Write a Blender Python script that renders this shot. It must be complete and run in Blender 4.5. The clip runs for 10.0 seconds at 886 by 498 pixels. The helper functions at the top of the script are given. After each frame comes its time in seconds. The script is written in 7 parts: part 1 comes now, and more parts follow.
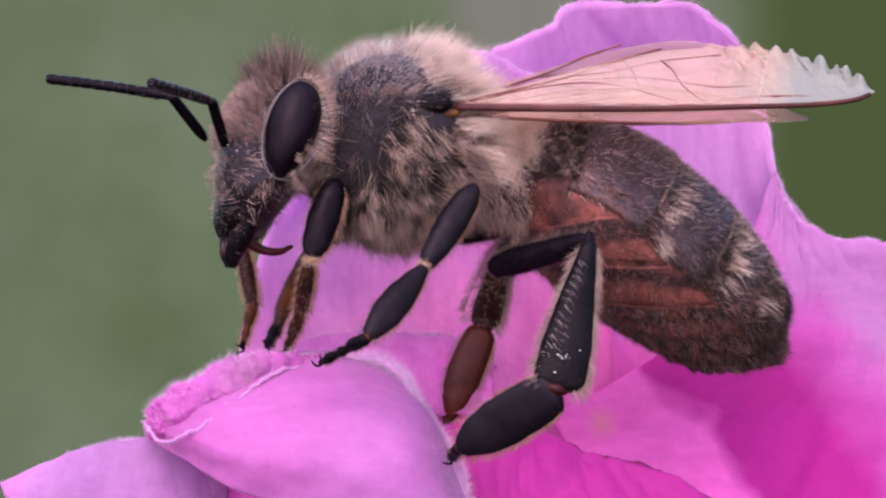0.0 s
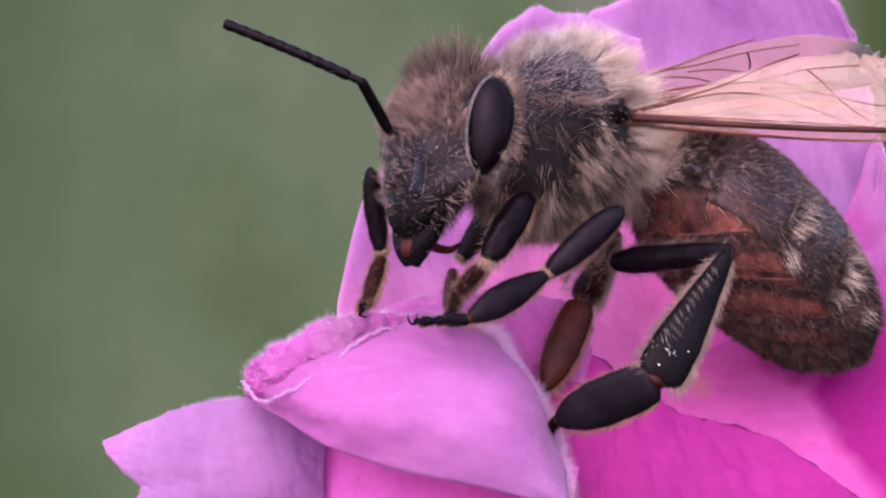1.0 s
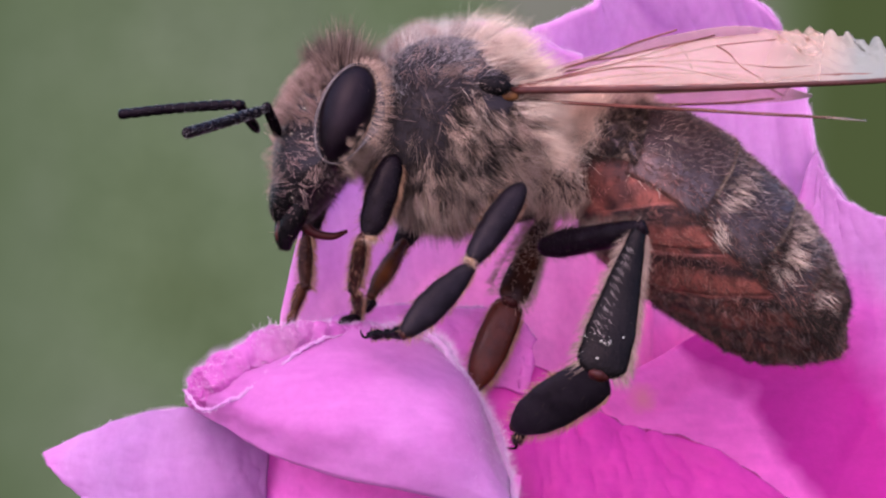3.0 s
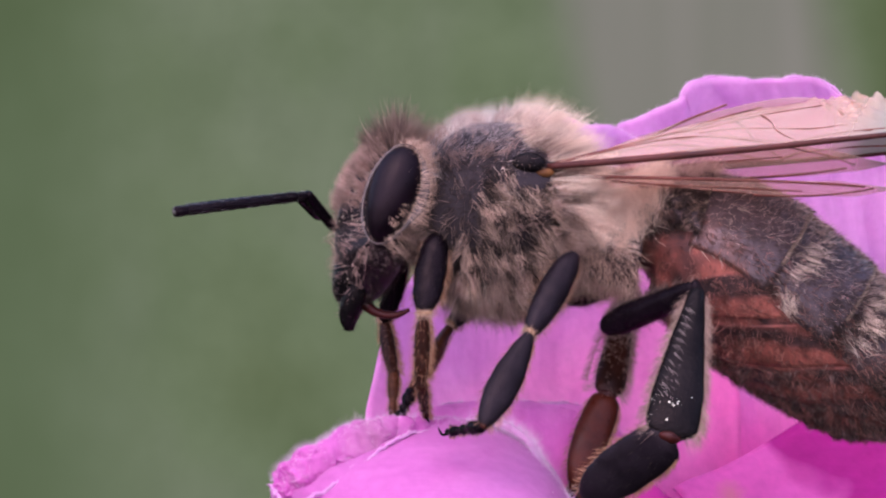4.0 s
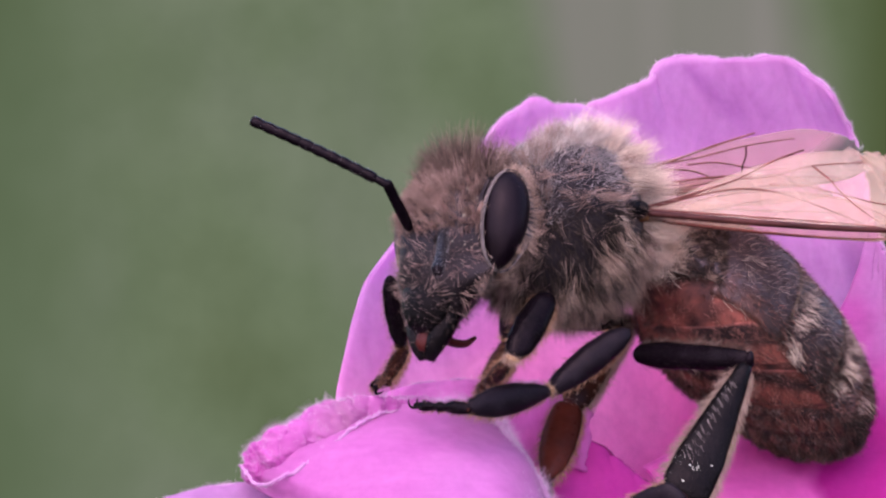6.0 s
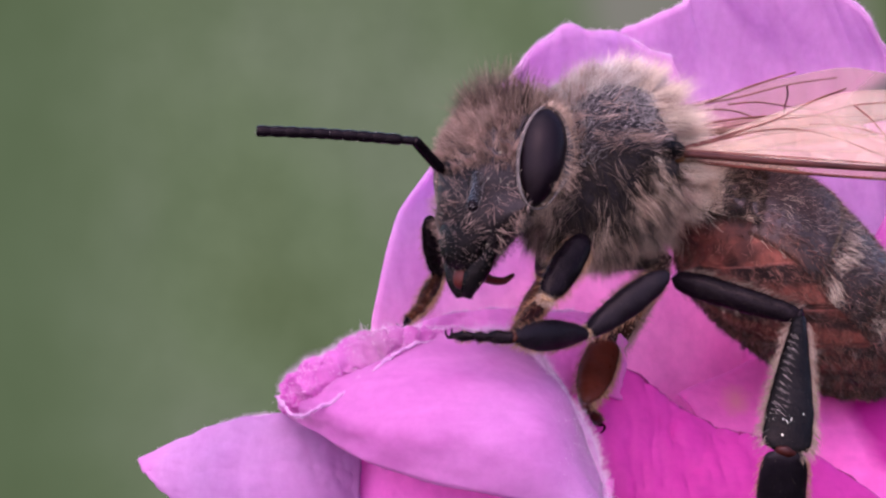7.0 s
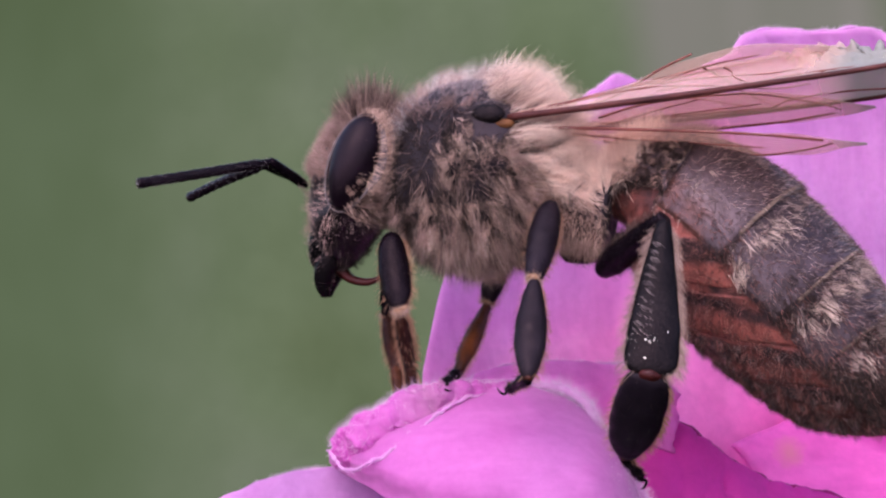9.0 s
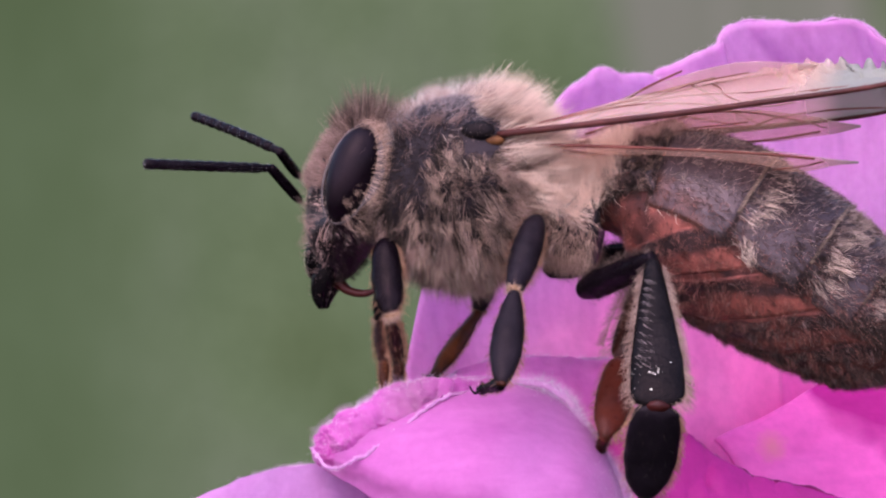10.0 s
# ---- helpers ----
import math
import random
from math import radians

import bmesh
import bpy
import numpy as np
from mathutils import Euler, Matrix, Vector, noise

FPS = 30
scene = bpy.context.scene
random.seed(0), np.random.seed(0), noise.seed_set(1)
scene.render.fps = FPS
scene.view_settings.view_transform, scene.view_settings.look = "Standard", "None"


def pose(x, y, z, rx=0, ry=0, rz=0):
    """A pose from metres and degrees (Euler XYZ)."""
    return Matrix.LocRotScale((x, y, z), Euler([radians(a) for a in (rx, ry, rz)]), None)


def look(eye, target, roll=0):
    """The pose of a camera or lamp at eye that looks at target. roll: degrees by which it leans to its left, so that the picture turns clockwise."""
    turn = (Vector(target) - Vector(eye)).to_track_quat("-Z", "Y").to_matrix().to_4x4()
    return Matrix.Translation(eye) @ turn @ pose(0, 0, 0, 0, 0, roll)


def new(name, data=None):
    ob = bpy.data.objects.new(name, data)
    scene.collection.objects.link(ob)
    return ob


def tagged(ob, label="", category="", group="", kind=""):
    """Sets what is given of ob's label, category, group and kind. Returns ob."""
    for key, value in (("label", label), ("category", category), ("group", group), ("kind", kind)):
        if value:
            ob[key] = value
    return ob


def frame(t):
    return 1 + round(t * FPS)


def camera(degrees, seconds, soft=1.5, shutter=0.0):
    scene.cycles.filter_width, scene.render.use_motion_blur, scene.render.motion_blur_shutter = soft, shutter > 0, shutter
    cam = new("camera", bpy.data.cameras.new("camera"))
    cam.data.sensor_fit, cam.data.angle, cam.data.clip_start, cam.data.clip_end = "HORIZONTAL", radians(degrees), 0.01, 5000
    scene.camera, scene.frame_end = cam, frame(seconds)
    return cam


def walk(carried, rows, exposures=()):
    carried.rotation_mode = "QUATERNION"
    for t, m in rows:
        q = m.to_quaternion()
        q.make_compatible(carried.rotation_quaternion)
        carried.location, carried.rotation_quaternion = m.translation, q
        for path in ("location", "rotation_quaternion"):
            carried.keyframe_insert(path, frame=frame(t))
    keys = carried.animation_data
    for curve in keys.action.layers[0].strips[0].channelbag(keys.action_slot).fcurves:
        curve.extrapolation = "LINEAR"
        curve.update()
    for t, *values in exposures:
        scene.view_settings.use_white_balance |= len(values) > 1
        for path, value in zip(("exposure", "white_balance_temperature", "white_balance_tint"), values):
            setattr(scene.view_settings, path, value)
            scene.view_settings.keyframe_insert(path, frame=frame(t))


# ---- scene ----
# ---------- camera ----------
cam = camera(26, 10.0, soft=2.3)
walk(cam, [
    (0, pose(0, -0.04, 0, 90.000, 0, 0.000)),
    (0.2, pose(0, -0.04, 0, 90.570, 0, -0.520)),
    (0.3, pose(0, -0.04, 0, 90.260, 0, -0.140)),
    (0.5, pose(0, -0.04, 0, 90.352, 0, 1.097)),
    (0.6, pose(0, -0.04, 0, 90.603, 0, 1.552)),
    (0.7, pose(0, -0.04, 0, 89.300, 0, 2.280)),
    (0.8, pose(0, -0.04, 0, 88.320, 0, 2.910)),
    (0.9, pose(0, -0.04, 0, 88.410, 0, 3.105)),
    (1, pose(0, -0.04, 0, 88.840, 0, 2.904)),
    (1.2, pose(0, -0.04, 0, 90.240, 0, 2.160)),
    (1.4, pose(0, -0.04, 0, 90.050, 0, 1.100)),
    (1.5, pose(0, -0.04, 0, 89.716, 0, 0.422)),
    (1.7, pose(0, -0.04, 0, 89.834, 0, -0.360)),
    (1.8, pose(0, -0.04, 0, 90.330, 0, -0.750)),
    (2, pose(0, -0.04, 0, 89.614, 0, -0.338)),
    (2.2, pose(0, -0.04, 0, 88.793, 0, 0.573)),
    (3.3, pose(0, -0.04, 0, 89.581, 0, 1.721)),
    (3.5, pose(0, -0.04, 0, 90.161, 0, 4.096)),
    (3.6, pose(0, -0.04, 0, 90.565, 0, 4.175)),
    (3.7, pose(0, -0.04, 0, 91.000, 0, 3.865)),
    (3.9, pose(0, -0.04, 0, 91.100, 0, 3.280)),
    (4, pose(0, -0.04, 0, 91.931, 0, 3.750)),
    (4.1, pose(0, -0.04, 0, 92.950, 0, 4.600)),
    (4.2, pose(0, -0.04, 0, 92.570, 0, 5.760)),
    (4.3, pose(0, -0.04, 0, 92.200, 0, 6.020)),
    (4.4, pose(0, -0.04, 0, 91.720, 0, 5.700)),
    (4.5, pose(0, -0.04, 0, 91.444, 0, 4.642)),
    (4.6, pose(0, -0.04, 0, 91.394, 0, 3.297)),
    (4.7, pose(0, -0.04, 0, 91.790, 0, 2.090)),
    (4.8, pose(0, -0.04, 0, 92.280, 0, 1.910)),
    (4.9, pose(0, -0.04, 0, 92.530, 0, 2.400)),
    (5, pose(0, -0.04, 0, 91.534, 0, 3.198)),
    (5.2, pose(0, -0.04, 0, 90.520, 0, 4.450)),
    (5.4, pose(0, -0.04, 0, 90.675, 0, 3.700)),
    (5.5, pose(0, -0.04, 0, 90.916, 0, 3.252)),
    (5.7, pose(0, -0.04, 0, 91.351, 0, 2.863)),
    (6.8, pose(0, -0.04, 0, 90.247, 0, 3.490)),
    (7, pose(0, -0.04, 0, 89.223, 0, 3.932)),
    (7.2, pose(0, -0.04, 0, 88.690, 0, 3.870)),
    (7.5, pose(0, -0.04, 0, 88.638, 0, 3.090)),
    (7.6, pose(0, -0.04, 0, 89.360, 0, 2.475)),
    (7.8, pose(0, -0.04, 0, 89.700, 0, 2.160)),
    (8, pose(0, -0.04, 0, 88.301, 0, 3.361)),
    (8.2, pose(0, -0.04, 0, 88.320, 0, 4.725)),
    (8.3, pose(0, -0.04, 0, 88.815, 0, 4.805)),
    (8.4, pose(0, -0.04, 0, 89.420, 0, 4.550)),
    (8.5, pose(0, -0.04, 0, 90.075, 0, 4.517)),
    (8.7, pose(0, -0.04, 0, 88.905, 0, 5.228)),
    (8.8, pose(0, -0.04, 0, 89.320, 0, 5.510)),
    (8.9, pose(0, -0.04, 0, 90.114, 0, 5.530)),
    (9, pose(0, -0.04, 0, 90.805, 0, 5.468)),
    (9.1, pose(0, -0.04, 0, 91.060, 0, 5.570)),
    (9.2, pose(0, -0.04, 0, 91.365, 0, 5.390)),
    (9.3, pose(0, -0.04, 0, 90.570, 0, 5.415)),
    (9.4, pose(0, -0.04, 0, 89.700, 0, 5.550)),
    (9.5, pose(0, -0.04, 0, 88.877, 0, 5.632)),
    (9.6, pose(0, -0.04, 0, 88.815, 0, 5.950)),
    (9.7, pose(0, -0.04, 0, 89.715, 0, 6.080)),
    (9.8, pose(0, -0.04, 0, 90.120, 0, 5.890)),
    (9.9, pose(0, -0.04, 0, 91.000, 0, 5.455)),
    (10, pose(0, -0.04, 0, 90.725, 0, 4.966))], exposures=[(0.0, 1.53, 6250, 23), (10.0, 1.53, 6250, 23)])

# ---------- light: bright overcast garden ----------
world = bpy.data.worlds.new("sky")
scene.world = world
world.use_nodes = True
wn = world.node_tree
sky = wn.nodes.new("ShaderNodeTexSky")
sky.sky_type, sky.sun_disc = "NISHITA", False
sky.sun_elevation, sky.sun_rotation = radians(50), radians(200)
sky.air_density, sky.dust_density, sky.ozone_density = 1.0, 3.5, 1.0
wn.nodes["Background"].inputs["Strength"].default_value = 0.15
wn.links.new(sky.outputs[0], wn.nodes["Background"].inputs[0])
sun = bpy.data.lights.new("sun", "SUN")
sun.energy, sun.angle, sun.color = 1.5, radians(130), (1.0, 0.96, 0.93)
new("sun", sun).matrix_world = look((-0.25, -0.95, 0.62), (0, 0, 0))

MM = 0.001
MOVER = {}
rng = np.random.default_rng(7)


# ---------- materials ----------
def nodes_of(name):
    m = bpy.data.materials.new(name)
    m.use_nodes = True
    return m, m.node_tree, m.node_tree.nodes["Principled BSDF"]


def noise_node(nt, scale, detail=4.0, rough=0.6, stretch=None, source="Object"):
    """Noise in the thing's own space; scale in cycles per metre."""
    tc = nt.nodes.new("ShaderNodeTexCoord")
    n = nt.nodes.new("ShaderNodeTexNoise")
    n.inputs["Scale"].default_value, n.inputs["Detail"].default_value, n.inputs["Roughness"].default_value = scale, detail, rough
    if stretch:
        mp = nt.nodes.new("ShaderNodeMapping")
        mp.inputs["Scale"].default_value = stretch
        nt.links.new(tc.outputs[source], mp.inputs[0])
        nt.links.new(mp.outputs[0], n.inputs["Vector"])
    else:
        nt.links.new(tc.outputs[source], n.inputs["Vector"])
    return n.outputs["Fac"]


def ramp(nt, fac, stops):
    r = nt.nodes.new("ShaderNodeValToRGB")
    e = r.color_ramp.elements
    while len(e) < len(stops):
        e.new(0.5)
    for el, (p, c) in zip(e, stops):
        el.position, el.color = p, (*c, 1)
    nt.links.new(fac, r.inputs[0])
    return r.outputs[0]


def mixed(nt, a, b, fac, mode="MIX"):
    m = nt.nodes.new("ShaderNodeMix")
    m.data_type, m.blend_type = "RGBA", mode
    for sock, v in ((m.inputs[6], a), (m.inputs[7], b), (m.inputs[0], fac)):
        if isinstance(v, (int, float)):
            sock.default_value = v
        elif isinstance(v, tuple):
            sock.default_value = (*v, 1)
        else:
            nt.links.new(v, sock)
    return m.outputs[2]


def bump(nt, bsdf, fac, strength, depth):
    b = nt.nodes.new("ShaderNodeBump")
    b.inputs["Strength"].default_value, b.inputs["Distance"].default_value = strength, depth
    nt.links.new(fac, b.inputs["Height"])
    nt.links.new(b.outputs[0], bsdf.inputs["Normal"])


def cuticle(name, dark, light, rough=0.35, scale=2500, relief=0.25, gloss=0.13):
    """Insect shell: fine pitted grain over broader stains."""
    m, nt, b = nodes_of(name)
    broad = noise_node(nt, scale * 0.3, 3)
    fine = noise_node(nt, scale * 4, 5)
    col = ramp(nt, broad, [(0.3, dark), (0.72, light)])
    col = mixed(nt, col, ramp(nt, fine, [(0.35, (0.5, 0.5, 0.5)), (0.7, (1, 1, 1))]), 0.6, "MULTIPLY")
    nt.links.new(col, b.inputs["Base Color"])
    b.inputs["Roughness"].default_value = rough
    rr = ramp(nt, fine, [(0.3, (rough * 0.7,) * 3), (0.7, (min(1, rough * 1.5),) * 3)])
    nt.links.new(rr, b.inputs["Roughness"])
    b.inputs["Specular IOR Level"].default_value = gloss
    b.inputs["Specular Tint"].default_value = (1.0, 0.74, 0.92, 1)
    bump(nt, b, fine, relief, 0.00003)
    return m


def banded_cuticle(name, rust, rust_light, dark, dark_light, rough=0.42, scale=1300, gloss=0.17):
    """Abdomen shell: rusty and near-black pigment, shared out by the mesh's pigment attribute with a streaky border."""
    m, nt, b = nodes_of(name)
    broad = noise_node(nt, scale * 0.6, 4)
    fine = noise_node(nt, scale * 5, 5)
    streaks = noise_node(nt, scale * 1.6, 4, 0.65, (0.45, 1, 1.2))
    at = nt.nodes.new("ShaderNodeAttribute")
    at.attribute_name = "pigment"
    mr = nt.nodes.new("ShaderNodeMath")
    mr.operation = "MULTIPLY_ADD"
    nt.links.new(streaks, mr.inputs[0])
    mr.inputs[1].default_value = 1.7
    sub = nt.nodes.new("ShaderNodeMath")
    sub.operation = "SUBTRACT"
    nt.links.new(at.outputs["Fac"], sub.inputs[0])
    sub.inputs[1].default_value = 0.85
    nt.links.new(sub.outputs[0], mr.inputs[2])
    share = ramp(nt, mr.outputs[0], [(0.15, (0, 0, 0)), (0.8, (1, 1, 1))])
    col = mixed(nt, ramp(nt, broad, [(0.3, rust), (0.72, rust_light)]), ramp(nt, broad, [(0.3, dark), (0.72, dark_light)]), share)
    col = mixed(nt, col, ramp(nt, fine, [(0.35, (0.45, 0.45, 0.45)), (0.7, (1, 1, 1))]), 0.6, "MULTIPLY")
    nt.links.new(col, b.inputs["Base Color"])
    nt.links.new(ramp(nt, fine, [(0.3, (rough * 0.7,) * 3), (0.7, (rough * 1.5,) * 3)]), b.inputs["Roughness"])
    b.inputs["Specular IOR Level"].default_value = gloss
    b.inputs["Specular Tint"].default_value = (1.0, 0.74, 0.92, 1)
    bump(nt, b, mixed(nt, fine, streaks, 0.4), 0.4, 0.00004)
    return m


def fur_material(name, dark, light, turn=0.55, bias=0.5):
    """Hair: a colour of its own for each hair; the mesh's pigment attribute darkens whole locks."""
    m, nt, b = nodes_of(name)
    geo = nt.nodes.new("ShaderNodeNewGeometry")
    dark, light = (dark[0], dark[1] * 0.97, dark[2]), (light[0], light[1] * 0.97, light[2])
    col = ramp(nt, geo.outputs["Random Per Island"], [(0.0, dark), (turn, tuple(p + (q - p) * bias for p, q in zip(dark, light))), (1.0, light)])
    at = nt.nodes.new("ShaderNodeAttribute")
    at.attribute_name = "pigment"
    col = mixed(nt, col, tuple(0.3 * q for q in dark), at.outputs["Fac"])
    nt.links.new(col, b.inputs["Base Color"])
    b.inputs["Roughness"].default_value = 0.55
    b.inputs["Specular IOR Level"].default_value = 0.16
    tr = nt.nodes.new("ShaderNodeBsdfTranslucent")
    nt.links.new(col, tr.inputs[0])
    mx = nt.nodes.new("ShaderNodeMixShader")
    mx.inputs[0].default_value = 0.5
    nt.links.new(b.outputs[0], mx.inputs[1])
    nt.links.new(tr.outputs[0], mx.inputs[2])
    nt.links.new(mx.outputs[0], nt.nodes["Material Output"].inputs[0])
    return m


def petal_material(name, pale, deep, throat, axis, lo, hi, veins=(1, 1, 1), stain=None, sheer=0.6, stops=None):
    """Petal: pigment deepening towards the flower's throat (a gradient along axis, mm), veins, thin enough for light to
    pass; stops can paint shade in.
    """
    m, nt, b = nodes_of(name)
    tc = nt.nodes.new("ShaderNodeTexCoord")
    dot = nt.nodes.new("ShaderNodeVectorMath")
    dot.operation = "DOT_PRODUCT"
    dot.inputs[1].default_value = Vector(axis).normalized()
    nt.links.new(tc.outputs["Object"], dot.inputs[0])
    mr = nt.nodes.new("ShaderNodeMapRange")
    mr.inputs["From Min"].default_value, mr.inputs["From Max"].default_value = lo * MM, hi * MM
    nt.links.new(dot.outputs["Value"], mr.inputs["Value"])
    blot = noise_node(nt, 260, 3)
    ad = nt.nodes.new("ShaderNodeMath")
    ad.operation = "MULTIPLY_ADD"
    nt.links.new(blot, ad.inputs[0])
    ad.inputs[1].default_value = 0.5
    sub = nt.nodes.new("ShaderNodeMath")
    sub.operation = "SUBTRACT"
    nt.links.new(mr.outputs[0], sub.inputs[0])
    sub.inputs[1].default_value = 0.25
    nt.links.new(sub.outputs[0], ad.inputs[2])
    col = ramp(nt, ad.outputs[0], stops or [(0.0, pale), (0.5, deep), (1.0, throat)])
    vein = noise_node(nt, 420, 6, 0.65, veins)
    fine = noise_node(nt, 5200, 3, 0.6)
    col = mixed(nt, col, ramp(nt, vein, [(0.35, (0.82, 0.68, 0.82)), (0.58, (1, 1, 1))]), 0.6, "MULTIPLY")
    col = mixed(nt, col, ramp(nt, fine, [(0.3, (0.88, 0.84, 0.88)), (0.65, (1, 1, 1))]), 0.6, "MULTIPLY")
    hairline = noise_node(nt, 1500, 5, 0.6, tuple(0.25 if v < 1 else v for v in veins))
    col = mixed(nt, col, ramp(nt, hairline, [(0.38, (0.86, 0.76, 0.86)), (0.58, (1, 1, 1))]), 0.55, "MULTIPLY")
    if stain:
        sp = nt.nodes.new("ShaderNodeSeparateXYZ")
        nt.links.new(tc.outputs["Object"], sp.inputs[0])
        off = nt.nodes.new("ShaderNodeCombineXYZ")
        for k, axis_name in ((0, "X"), (1, "Z")):
            away = nt.nodes.new("ShaderNodeMath")
            away.operation = "SUBTRACT"
            nt.links.new(sp.outputs[axis_name], away.inputs[0])
            away.inputs[1].default_value = stain[k] * MM
            nt.links.new(away.outputs[0], off.inputs[k])
        far = nt.nodes.new("ShaderNodeVectorMath")
        far.operation = "LENGTH"
        nt.links.new(off.outputs[0], far.inputs[0])
        ring = nt.nodes.new("ShaderNodeMath")
        ring.operation = "MULTIPLY_ADD"
        nt.links.new(noise_node(nt, 2200, 3), ring.inputs[0])
        ring.inputs[1].default_value = 0.0006
        nt.links.new(far.outputs["Value"], ring.inputs[2])
        spot = nt.nodes.new("ShaderNodeMapRange")
        spot.inputs["From Min"].default_value, spot.inputs["From Max"].default_value = 0.00072, 0.0003
        nt.links.new(ring.outputs[0], spot.inputs["Value"])
        col = mixed(nt, col, (0.72, 0.24, 0.4), spot.outputs[0])
    nt.links.new(col, b.inputs["Base Color"])
    b.inputs["Roughness"].default_value = 0.62
    b.inputs["Specular IOR Level"].default_value = 0.25
    b.inputs["Sheen Weight"].default_value, b.inputs["Sheen Roughness"].default_value = 0.25, 0.4
    tr = nt.nodes.new("ShaderNodeBsdfTranslucent")
    nt.links.new(col, tr.inputs[0])
    mx = nt.nodes.new("ShaderNodeMixShader")
    mx.inputs[0].default_value = sheer
    nt.links.new(b.outputs[0], mx.inputs[1])
    nt.links.new(tr.outputs[0], mx.inputs[2])
    nt.links.new(mx.outputs[0], nt.nodes["Material Output"].inputs[0])
    bump(nt, b, mixed(nt, mixed(nt, fine, vein, 0.5), hairline, 0.4), 0.45, 0.0001)
    return m


def membrane_material(name):
    m, nt, b = nodes_of(name)
    cloud = noise_node(nt, 900, 4)
    b.inputs["Roughness"].default_value = 0.5
    b.inputs["Specular IOR Level"].default_value = 0.25
    tc = nt.nodes.new("ShaderNodeTexCoord")
    sep = nt.nodes.new("ShaderNodeSeparateXYZ")
    nt.links.new(tc.outputs["Object"], sep.inputs[0])
    worn = nt.nodes.new("ShaderNodeMapRange")
    worn.inputs["From Min"].default_value, worn.inputs["From Max"].default_value = 6.0 * MM, 6.9 * MM
    nt.links.new(sep.outputs["X"], worn.inputs["Value"])
    skin = ramp(nt, cloud, [(0.3, (0.5, 0.35, 0.32)), (0.7, (0.68, 0.53, 0.48))])
    skin = mixed(nt, skin, (0.28, 0.28, 0.265), worn.outputs[0])
    nt.links.new(skin, b.inputs["Base Color"])
    tl = nt.nodes.new("ShaderNodeBsdfTranslucent")
    nt.links.new(mixed(nt, (0.68, 0.46, 0.4), (0.28, 0.28, 0.25), worn.outputs[0]), tl.inputs[0])
    m1 = nt.nodes.new("ShaderNodeMixShader")
    m1.inputs[0].default_value = 0.4
    nt.links.new(b.outputs[0], m1.inputs[1])
    nt.links.new(tl.outputs[0], m1.inputs[2])
    clear = nt.nodes.new("ShaderNodeBsdfTransparent")
    clear.inputs[0].default_value = (1.0, 0.93, 0.9, 1)
    m2 = nt.nodes.new("ShaderNodeMixShader")
    nt.links.new(ramp(nt, worn.outputs[0], [(0.0, (0.7, 0.7, 0.7)), (1.0, (0.2, 0.2, 0.2))]), m2.inputs[0])
    nt.links.new(m1.outputs[0], m2.inputs[1])
    nt.links.new(clear.outputs[0], m2.inputs[2])
    nt.links.new(m2.outputs[0], nt.nodes["Material Output"].inputs[0])
    bump(nt, b, cloud, 0.3, 0.00005)
    return m


BLACK = cuticle("black_cuticle", (0.0015, 0.0012, 0.0016), (0.008, 0.006, 0.008), 0.34, gloss=0.2)
GLOSS = cuticle("glossy_black_cuticle", (0.0012, 0.001, 0.0012), (0.005, 0.004, 0.005), 0.2, 2500, 0.9, 0.06)
LEG = cuticle("leg_cuticle", (0.001, 0.0006, 0.0012), (0.006, 0.0035, 0.006), 0.2, 1800, 0.45, 0.045)
LEG_RED = cuticle("russet_leg_cuticle", (0.008, 0.002, 0.0014), (0.075, 0.012, 0.006), 0.35, 1500, 0.25, 0.13)
RUSSET = cuticle("dark_russet_leg_cuticle", (0.004, 0.0015, 0.0015), (0.04, 0.01, 0.005), 0.35, 2600, 0.35, 0.1)
AMBER = cuticle("amber_cuticle", (0.006, 0.0025, 0.002), (0.085, 0.023, 0.007), 0.4, 3600, 0.4)
HINGE = cuticle("amber_hinge", (0.05, 0.018, 0.007), (0.17, 0.07, 0.024), 0.5, 6000, 0.4)
EDGE = cuticle("plate_edge", (0.05, 0.034, 0.03), (0.16, 0.11, 0.09), 0.55)
SHELL = cuticle("thorax_cuticle", (0.005, 0.004, 0.005), (0.026, 0.02, 0.026), 0.45, 1400, 0.4, 0.09)
TERGITE = banded_cuticle("abdomen_cuticle", (0.035, 0.011, 0.007), (0.17, 0.05, 0.024), (0.006, 0.004, 0.005), (0.045, 0.03, 0.036), 0.36, gloss=0.42)
BELLY = banded_cuticle("belly_cuticle", (0.05, 0.014, 0.012), (0.29, 0.08, 0.066), (0.007, 0.0045, 0.005), (0.036, 0.017, 0.018), 0.5)
EYE = cuticle("compound_eye", (0.002, 0.001, 0.002), (0.006, 0.003, 0.006), 0.34, 6000, 0.12, 0.085)
RED = cuticle("red_brown_mouthpart", (0.01, 0.003, 0.003), (0.06, 0.01, 0.009), 0.35)
VEIN = cuticle("wing_vein", (0.02, 0.006, 0.006), (0.075, 0.022, 0.02), 0.4)
VEIN_THIN = cuticle("thin_wing_vein", (0.07, 0.02, 0.018), (0.2, 0.065, 0.055), 0.4)
MEMBRANE = membrane_material("wing_membrane")
FUR_PALE = fur_material("buff_fur", (0.31, 0.2, 0.185), (0.74, 0.54, 0.495))
FUR_BROWN = fur_material("brown_fur", (0.02, 0.012, 0.012), (0.5, 0.36, 0.32), 0.6, 0.25)
FUR_CROWN = fur_material("crown_fur", (0.07, 0.04, 0.037), (0.55, 0.38, 0.335), 0.6, 0.35)
